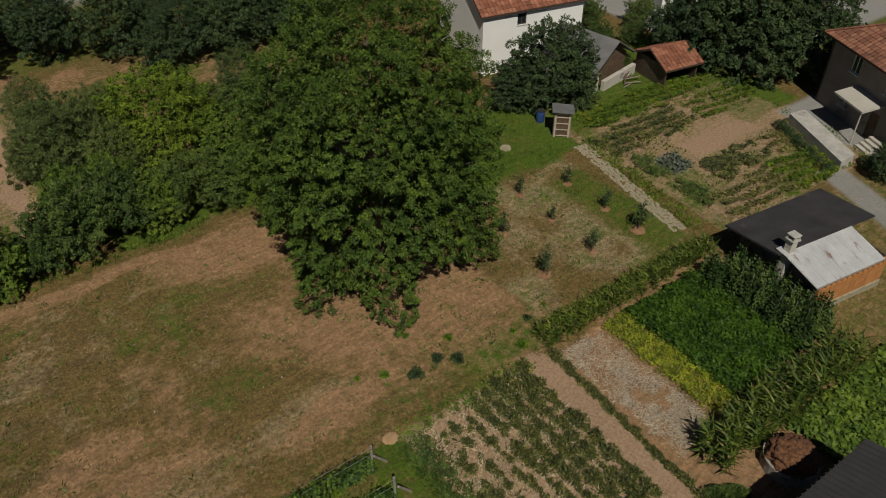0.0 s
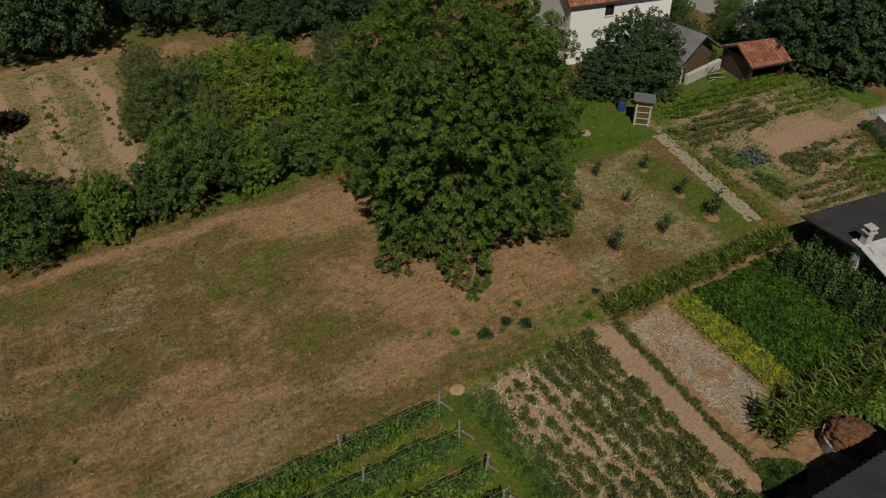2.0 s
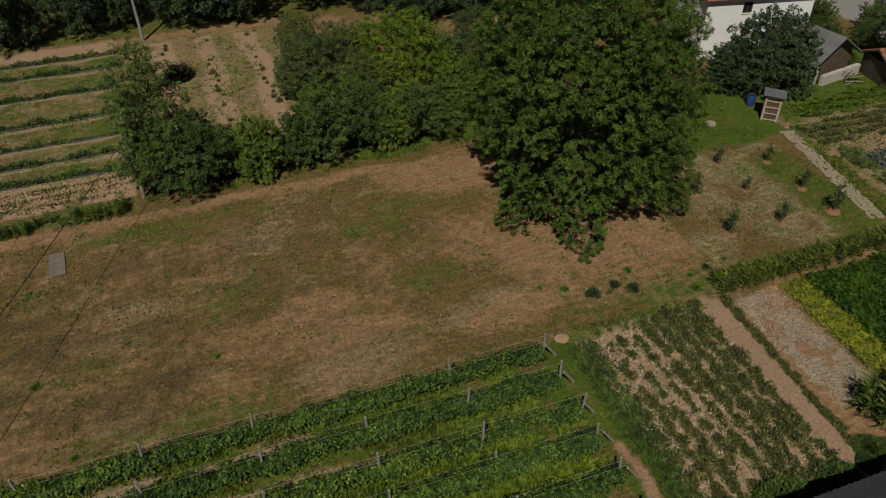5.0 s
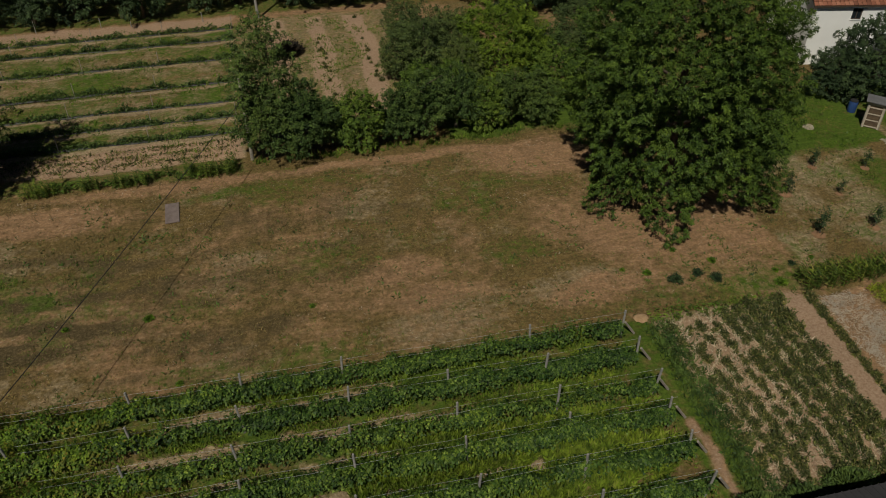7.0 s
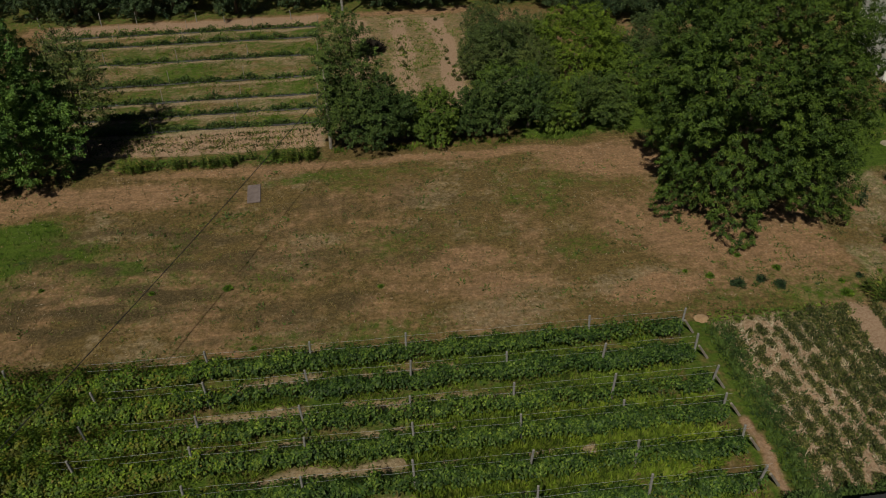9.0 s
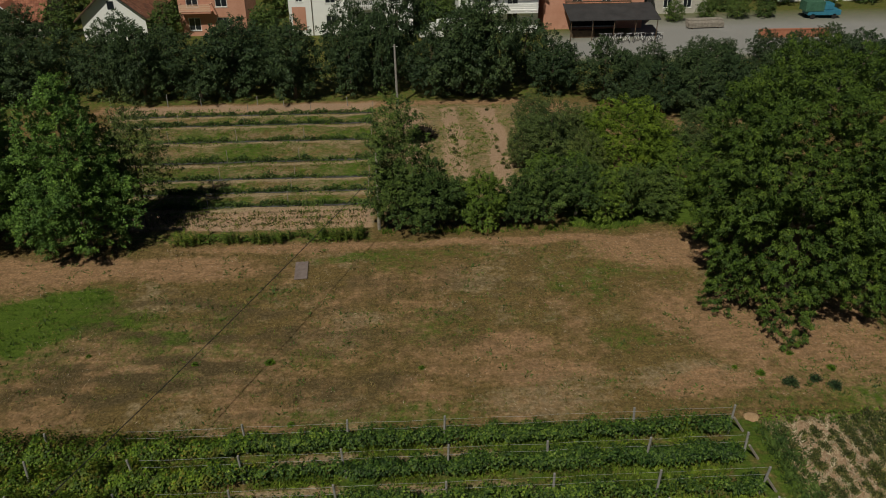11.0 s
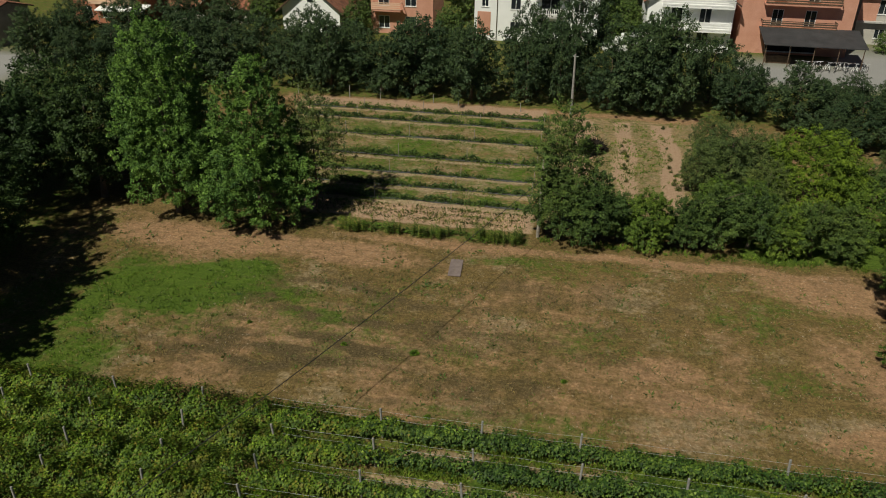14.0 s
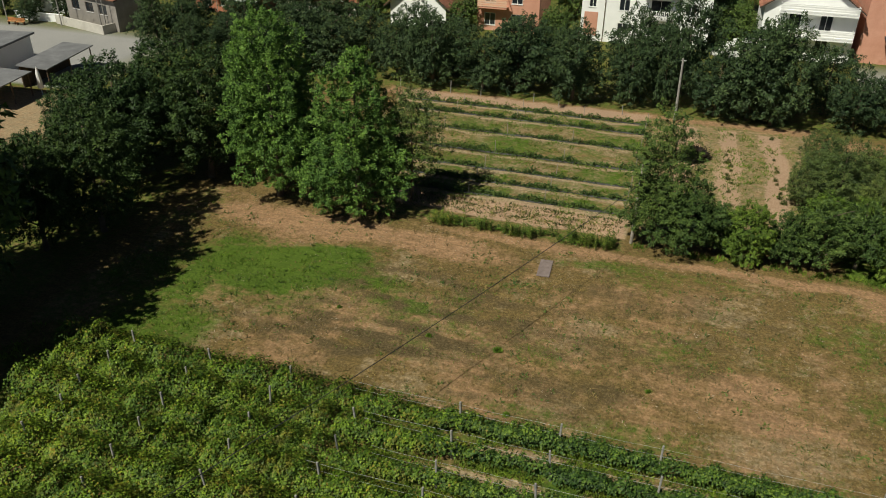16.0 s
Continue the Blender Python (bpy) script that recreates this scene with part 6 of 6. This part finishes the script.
part("awning", slab([(4.6, -2.6, 2.5), (11.4, -2.6, 2.5), (11.4, -0.02, 2.9), (4.6, -0.02, 2.9)], 0.12), PLASTER_WHITE, raw, "pale makeshift awning")
for ax in (4.9, 7.0, 9.1, 11.2):
    part("prop", tube(bmesh.new(), [(ax, -2.3, -0.05), (ax, -2.3, 2.4)], [0.06, 0.06], 6), WOOD_GREY, raw)
for ax in (9.3, 10.2, 11.1):
    part("scaffold_pole", tube(bmesh.new(), [(ax, -3.0, -0.05), (ax + 0.3, -2.9, 6.0)], [0.04, 0.04], 6), WOOD_GREY, raw)
part("upper_balcony", boxes((3.0, 10.0, -1.3, -0.02, 2.95, 3.1), (3.0, 10.0, -1.3, -1.2, 3.1, 3.9)), PLASTER_PEACH, raw, "peach rendered balcony front")

par = blank("parasol", "closed white parasol on a tall pole", "parasol", -62.7, 59.9)
part("pole", tube(bmesh.new(), [(0, 0, -0.05), (0, 0, 2.9)], [0.04, 0.03], 8), WHITE_PAINT, par)
part("canopy", tube(bmesh.new(), [(0, 0, 0.7), (0, 0, 1.1), (0, 0, 2.2), (0, 0, 2.8)], [0.28, 0.3, 0.2, 0.05], 9), WHITE_PAINT, par)
for k, (px, py) in enumerate(((-73.3, 82.6), (-80.3, 83.3), (-72.4, 82.4), (-89.1, 83.2))):
    lp = blank("street_pole", "slim pale street pole beside the lane", "pole", px, py, group="lane poles")
    part("shaft", tube(bmesh.new(), [(0, 0, -0.1), (0, 0, 8.0)], [0.08, 0.055], 8), CONCRETE_POST, lp)
    part("crossarm", tube(bmesh.new(), [(-0.6, 0, 7.6), (0.6, 0, 7.6)], [0.04, 0.04], 6), WIRE, lp)

# utility poles and the overhead cable
up = blank("utility_pole", "tall pale concrete utility pole in the tree belt", "utility pole", -0.6, 73.2)
part("shaft", tube(bmesh.new(), [(0, 0, -0.1), (-0.12, 0, 6.1)], [0.14, 0.09], 10), CONCRETE_POST, up)
part("crossarm", tube(bmesh.new(), [(-0.3, 0, 5.9), (0.2, 0, 5.9)], [0.03, 0.03], 6), WIRE, up)
low = blank("wooden_pole", "grey wooden pole standing in the slender tree", "utility pole", -2.1, 47.7)
part("shaft", tube(bmesh.new(), [(0, 0, -0.1), (0.05, 0, 5.9)], [0.12, 0.09], 9), WOOD_GREY, low)
part("insulator", tube(bmesh.new(), [(0, -0.1, 4.45), (0, -0.1, 4.6)], [0.05, 0.04], 8), CONCRETE_POST, low)
off = blank("wooden_pole", "grey wooden pole that carries the cable's near end", "utility pole", -24.0, -3.0)
part("shaft", tube(bmesh.new(), [(0, 0, -0.1), (0, 0, 5.4)], [0.12, 0.09], 9), WOOD_GREY, off)
bm = bmesh.new()
a, b = Vector((-2.1, 47.6, 4.5)), Vector((-24.0, -3.0, 5.2))
tube(bm, [a.lerp(b, k / 24) - Vector((0, 0, 4.4 * 0.42 * (k / 24) * (1 - k / 24) * 1.6)) for k in range(25)], [0.022] * 25, 6)
solo("overhead_cable", bm, CABLE, "thin black overhead cable sagging across the meadow", "cable")

# Yard on the right: privy, sheds, neighbour's house ------------------------------
ph = blank("privy", "weathered wooden privy with a grey lid roof and slatted door", "outhouse", 40.45, 42.15, 0, -42)
part("side_wall", boxes((0, 0.06, 0, 1.15, 0, 2.15)), WOOD_GREY, ph)
part("side_wall", boxes((1.24, 1.30, 0, 1.15, 0, 2.0)), WOOD_GREY, ph)
part("back_wall", boxes((0.06, 1.24, 1.09, 1.15, 0, 2.05)), WOOD_GREY, ph)
part("casing", boxes((0.06, 0.18, -0.02, 0.06, 0, 2.05), (1.12, 1.24, -0.02, 0.06, 0, 2.05), (0.18, 1.12, -0.02, 0.06, 1.9, 2.05)), surface("pale_wood", (0.40, 0.33, 0.26), (0.56, 0.48, 0.39), 3, 0.85, 0.4), ph, "pale wooden door casing")
door = part("door", boxes((0.2, 1.1, 0.02, 0.05, 0.06, 1.88)), WOOD_BROWN, ph, "dark brown slatted door")
for k in range(4):
    part("rail", boxes((0.2, 1.1, -0.015, 0.018, 0.12 + 0.52 * k, 0.2 + 0.52 * k)), bpy.data.materials["pale_wood"], door)
part("roof", slab([(-0.2, -0.3, 2.32), (1.5, -0.3, 2.25), (1.5, 1.4, 2.12), (-0.2, 1.4, 2.2)], 0.07), METAL_GREY, ph, "grey sheet roof")
ph.scale = (0.9, 0.9, 0.92)
bar = blank("water_barrel", "blue plastic barrel in the shade of the tree", "barrel", 41.2, 44.3)
part("body", tube(bmesh.new(), [(0, 0, 0), (0, 0, 0.25), (0, 0, 0.7), (0, 0, 0.9)], [0.28, 0.31, 0.31, 0.27], 16), BLUE_PAINT, bar)
part("rim", tube(bmesh.new(), [(0, 0, 0.88), (0, 0, 0.94)], [0.285, 0.285], 16), TYRE, bar)

# the shed with black and pale roofs
sd = blank("garden_shed", "timber shed with one dark roof slope, one pale rusty slope", "shed", 39.0, 20.7, 0, -8.5)
RZ, EZ = 2.86, 2.15
part("plinth", boxes((0, 5.2, -0.10, 0.22, -0.1, 0.45), bevel=0.02), STONE, sd, "rough tan stone plinth")
fw = wall_mesh(5.2, 1.55, 0.12, [(0.25 + 0.4 * k, 0.25 + 0.4 * k + 0.24, 1.22, 1.46) for k in range(12)])
part("plank_wall", fw, WOOD_ORANGE, sd, "orange-brown plank wall with a row of small openings", at=pose(0, -0.03, 0.45))
for k in range(13):
    part("batten", boxes((0.02 + 0.42 * k, 0.06 + 0.42 * k, -0.04, -0.032, 0.46, 1.62)), WOOD_ORANGE, sd)
part("inner_floor", boxes((0.15, 5.1, 0.3, 5.2, -0.02, 0.06)), CONCRETE, sd)
part("gable_wall", boxes((0, 0.15, 0.14, 2.05, -0.1, 2.08), (0, 0.15, 2.05, 5.4, -0.1, 2.12)), surface("mauve_render", (0.15, 0.12, 0.12), (0.23, 0.19, 0.185), 1.0, 0.95, 0.4), sd, "dull mauve rendered end wall")
part("end_wall", boxes((5.05, 5.2, 0.14, 5.4, -0.1, 2.08)), WOOD_BROWN, sd)
part("rear_wall", boxes((0.15, 5.05, 5.25, 5.4, -0.1, 2.1)), WOOD_BROWN, sd)
pale_roof = part("pale_roof", slab([(-0.45, -0.12, EZ), (4.65, -0.12, EZ), (4.45, 2.17, RZ), (-0.65, 2.17, RZ)], 0.05), METAL_PALE, sd, "pale sheet metal, rusted in streaks")
for k in range(8):
    a, b = -0.42 + 0.72 * k, -0.62 + 0.72 * k
    part("seam", slab([(a, -0.13, EZ + 0.03), (a + 0.03, -0.13, EZ + 0.03), (b + 0.03, 2.17, RZ + 0.03), (b, 2.17, RZ + 0.03)], 0.04), METAL_PALE, pale_roof)
part("eave_strip", boxes((-0.45, 4.65, -0.16, -0.125, EZ - 0.1, EZ - 0.01)), WOOD_GREY, sd)
dark_roof = part("dark_roof", slab([(-0.95, 2.17, RZ + 0.04), (6.4, 2.17, RZ + 0.04), (6.85, 6.15, 2.2), (-0.78, 6.02, 2.2)], 0.08), METAL_DARK, sd, "black bitumen roofing")
part("verge", slab([(-1.0, 2.17, RZ + 0.07), (-0.93, 2.17, RZ + 0.07), (-0.76, 6.02, 2.23), (-0.83, 6.02, 2.23)], 0.12), METAL_DARK, dark_roof)
ch = part("chimney", boxes((-0.46, -0.04, 1.98, 2.40, -0.1, 3.62), bevel=0.015), PLASTER_RAW, sd, "pale rendered chimney")
part("cap", boxes((-0.54, 0.04, 1.90, 2.48, 3.62, 3.72), bevel=0.01), CONCRETE, ch)
for ax in (-0.48, -0.10):
    for ay in (1.96, 2.34):
        part("cap_pillar", boxes((ax, ax + 0.08, ay, ay + 0.08, 3.72, 3.92)), CONCRETE, ch)
part("cowl", boxes((-0.52, 0.02, 1.92, 2.46, 3.92, 4.0), bevel=0.02), CONCRETE, ch)
part("flashing", slab([(-0.75, 1.85, 2.90), (0.2, 1.85, 2.90), (0.2, 2.62, 2.94), (-0.75, 2.62, 2.94)], 0.03), METAL_PALE, ch)

# the compost ring and the dark roof beside it
cr = blank("compost_ring", "concrete ring heaped with reddish brown compost", "compost bin", 29.9, 15.7)
ring = bmesh.new()
for r0, r1, z0, z1 in ((1.2, 1.08, -0.1, 0.62),):
    n = 28
    loops = [[ring.verts.new((r * math.cos(2 * math.pi * q / n), r * math.sin(2 * math.pi * q / n), z)) for q in range(n)] for r, z in ((r0, z0), (r0, z1), (r1, z1), (r1, z0))]
    for u, v in zip(loops, loops[1:] + loops[:1]):
        for q in range(n):
            ring.faces.new((u[q], u[(q + 1) % n], v[(q + 1) % n], v[q]))
part("ring", ring, CONCRETE_POST, cr)
heap = bmesh.new()
bmesh.ops.create_icosphere(heap, subdivisions=5, radius=1.0)
for v in heap.verts:
    k = 1 + 0.16 * noise.noise(v.co * 4) + 0.12 * noise.noise(v.co * 11) + 0.09 * noise.noise(v.co * 23)
    v.co = Vector((v.co.x * 1.1 * k, v.co.y * 1.1 * k, 0.55 + v.co.z * 0.75 * k))
part("compost", heap, COMPOST, cr, "reddish brown crumbly compost", smooth=True)

nb = blank("outbuilding", "outbuilding with a dark corrugated roof beside the plots", "outbuilding", 16.6, 13.75)
part("roof", slab([(0, 0, 3.4), (14.0, -0.05, 3.4), (14.0, -5.2, 4.7), (0, -5.2, 4.7)], 0.08), METAL_DARK, nb, "dark corrugated roofing")
rib = as_mesh("rib", slab([(0, 0.02, 3.404), (0.05, 0.02, 3.404), (0.05, -5.2, 4.704), (0, -5.2, 4.704)], 0.05), METAL_DARK)
for k in range(46):
    part("rib", rib, None, nb, at=pose(0.05 + 0.302 * k, 0, 0))
part("wall", boxes((0.4, 13.6, -0.7, -0.45, -0.1, 3.3), (0.4, 0.65, -5.0, -0.7, -0.1, 3.4), (13.35, 13.6, -5.0, -0.7, -0.1, 3.4)), PLASTER_RAW, nb)

# neighbour's grey house
gh = blank("house", "grey rendered two-storey house with a red-brown tiled roof", "house", 60.65, 34.46, 0, -113, "village houses")
wins = [(2.4, 3.3, 3.6, 4.9), (6.0, 6.9, 3.6, 4.9), (2.4, 3.3, 0.9, 2.0), (8.6, 9.5, 3.6, 4.9), (5.6, 6.5, 0.1, 2.1)]
part("front_wall", wall_mesh(11.0, 5.6, 0.3, wins), PLASTER_GREY, gh, at=pose(0, 0, -0.1))
part("side_wall", wall_mesh(7.4, 5.6, 0.3), PLASTER_GREY, gh, at=pose(0, 7.7, -0.1, 0, 0, -90))
part("side_wall", wall_mesh(7.4, 5.6, 0.3), PLASTER_GREY, gh, at=pose(11.0, 0.3, -0.1, 0, 0, 90))
part("back_wall", wall_mesh(11.0, 5.6, 0.3), PLASTER_GREY, gh, at=pose(0, 7.7, -0.1))
for o in wins[:4]:
    window(gh, o[0], o[1], o[2] - 0.1, o[3] - 0.1)
part("door", boxes((5.6, 6.5, 0.1, 0.16, 0.0, 2.0)), WOOD_BROWN, gh)
hip_roof(gh, 0, 11.0, 0, 8.0, 5.5, 2.1, TILE_BROWN, 0.6)
part("drainpipe", tube(bmesh.new(), [(0.12, -0.08, 0.0), (0.12, -0.08, 5.4)], [0.05, 0.05], 7), DARK_FRAME, gh)
part("porch_roof", slab([(3.5, -1.7, 2.6), (6.6, -1.7, 2.6), (6.6, 0.0, 2.9), (3.5, 0.0, 2.9)], 0.14), PLASTER_RAW, gh, "pale concrete porch slab")
part("porch_post", tube(bmesh.new(), [(6.4, -1.55, 0.0), (6.4, -1.55, 2.5)], [0.05, 0.05], 8), PLASTER_RAW, gh)
for k in range(4):
    part("step", boxes((6.8, 8.0, -1.5 + 0.3 * k, -1.2 + 0.3 * k, -0.05, 0.17 * (k + 1))), PLASTER_RAW, gh)
solo("terrace", slab([(55.63, 33.51, 0.8), (57.04, 33.2, 0.8), (54.3, 27.6, 0.8), (52.7, 27.6, 0.8)], 0.9), CONCRETE, "raised pale concrete terrace along the grey house", "terrace", kind="structure")

# white house beyond the walnut
house("white house with a hipped-looking red tiled roof behind trees", 42.2, 52.4, 9.0, 8.0, 5.3, PLASTER_WHITE, -12, rise=2.4, windows=[(3.0, 3.8, 3.9, 4.8)], frame_mat=DARK_FRAME, over=0.3)
house("white house beyond the gardens", 63.5, 52.5, 7.0, 8.0, 4.6, PLASTER_WHITE, -30, rise=2.2, windows=grid_windows((1.5, 4.4), (1.0,)))

# old slate-grey shed with a white wall, and the red roofed shed
gs = blank("old_shed", "old shed with a grey slate roof and a whitewashed wall", "shed", 47.6, 44.7, 0, 10)
gs.scale = (1.15, 1.15, 1.15)
part("white_wall", boxes((0.6, 4.4, 0, 0.3, -0.1, 0.75), (0, 0.3, 0.3, 4.6, -0.1, 1.35), bevel=0.02), PLASTER_RAW, gs, "whitewashed low wall")
part("gable_wall", wall_mesh(3.8, 1.5, 0.15, (), 1.4), WOOD_BROWN, gs, "dark brown boarded gable", at=pose(0.4, 0.8, 0))
part("roof", slab([(-0.1, 0.3, 1.45), (2.3, 0.3, 3.0), (2.3, 5.2, 3.0), (-0.1, 5.2, 1.45)], 0.08), METAL_GREY, gs, "grey slate roof")
part("roof", slab([(4.7, 0.3, 1.45), (2.31, 0.3, 2.99), (2.31, 5.2, 2.99), (4.7, 5.2, 1.45)], 0.08), METAL_GREY, gs)
rs = blank("tile_shed", "small shed with an orange clay tile roof", "shed", 52.4, 42.45, 0, -9.5)
part("wall", boxes((0, 0.15, 0, 3.6, -0.1, 1.75), (0.15, 3.05, 3.45, 3.6, -0.1, 1.75), (3.05, 3.2, 0, 3.6, -0.1, 1.75)), DARK_FRAME, rs)
gable_roof(rs, 0, 3.2, 0, 3.6, 1.75, 0.85, TILE_RED, 0.3)
wp = blank("wood_pile", "loose heap of old boards by the shed", "boards", 50.6, 44.6)
for k in range(9):
    part("board", boxes((0, 1.3, 0, 0.08, 0, 0.03)), WOOD_BROWN if k % 3 else WOOD_GREY, wp, at=pose(0.1 * k - 0.6, -0.3 + 0.09 * k, 0.05 + 0.05 * k, 0, -6 + 5 * math.sin(k), 35 * math.sin(k * 1.7)))

# trees round the yards
yd = tree("dense dark plum tree beside the privy", 44.3, 46.5, 6.4, 0.2, 3.5, 0.16, 0.62, 0.17, 62, LEAF_DARK, "shrub", 51, "yard trees", lobes=0.35, bough=0.42)
for px, py, s, a in ((54.6, 25.4, 0.42, 130), (41.4, 47.2, 0.62, 200), (60.5, 41.0, 1.25, 40), (64.0, 38.2, 1.2, 150), (58.0, 44.8, 1.0, 250), (66.5, 43.0, 1.2, 300), (62.5, 46.0, 1.1, 80)):
    again(yd, px, py, s, a)
for px, py, s, a in ((50.5, 49.5, 0.5, 20), (53.5, 50.5, 0.55, 200), (56.5, 49.5, 0.5, 100), (56.0, 54.5, 0.6, 10), (60.0, 52.0, 0.6, 310), (52.5, 46.9, 0.3, 60)):
    again(h2, px, py, s, a)
# shrubbery and trees between and behind the village houses
f1 = tree("leafy garden tree between the village houses", 3.0, 112.0, 6.0, 0.2, 2.9, 0.15, 0.9, 0.32, 22, LEAF_HEDGE, "round", 61, "village trees", lobes=0.35, bough=0.42)
for k in range(34):
    px = -70 + 4.2 * k + gr.uniform(-1.5, 1.5)
    py = 110 + gr.uniform(-2, 14)
    again(f1, px, py, gr.uniform(0.7, 1.2), gr.uniform(0, 360))
for px, py, s in ((-29.6, 99.5, 0.8), (-17.0, 99.0, 0.75), (4.6, 101.5, 0.9), (5.4, 105.0, 0.9), (37.0, 103.6, 0.5), (41.5, 104.2, 0.5), (46.0, 104.5, 0.55), (50.0, 104.8, 0.5), (-43.0, 101.0, 0.8), (45.5, 109.0, 0.6)):
    again(f1, px, py, s, gr.uniform(0, 360))

# stepping-stone path beside the orchard; its stones are single pieces
path = solo("garden_path", boxes((39.55, 40.5, 29.4, 40.4, -0.08, 0.01)), surface("path_bed", (0.20, 0.18, 0.10), (0.38, 0.33, 0.22), 5, 1.0, 0.8), "narrow garden path of flat pale stones", "path", pose(40.2, 34.9, 0, 0, 0, -10.2) @ pose(-40.02, -34.9, 0), kind="structure")
STONES = []
for k in range(5):
    bm = bmesh.new()
    n = 6
    ring0 = [bm.verts.new((0.155 * (1 + 0.25 * math.sin(2.1 * q + k)) * math.cos(2 * math.pi * q / n), 0.155 * (1 + 0.25 * math.cos(1.7 * q + k)) * math.sin(2 * math.pi * q / n), 0.0)) for q in range(n)]
    ring1 = [bm.verts.new((v.co.x * 0.86, v.co.y * 0.86, 0.05)) for v in ring0]
    bm.faces.new(ring1)
    for q in range(n):
        bm.faces.new((ring0[q], ring0[(q + 1) % n], ring1[(q + 1) % n], ring1[q]))
    STONES.append(as_mesh("stone", bm, STONE))
for j in range(40):
    for i in range(4):
        if gr.random() < 0.07:
            continue
        part("stone", STONES[gr.randrange(5)], None, path, at=pose(39.66 + 0.25 * i + gr.uniform(-0.06, 0.06), 29.6 + 0.27 * j + gr.uniform(-0.07, 0.07), 0.035 + gr.uniform(-0.02, 0.012), 0, 0, gr.uniform(0, 360)))
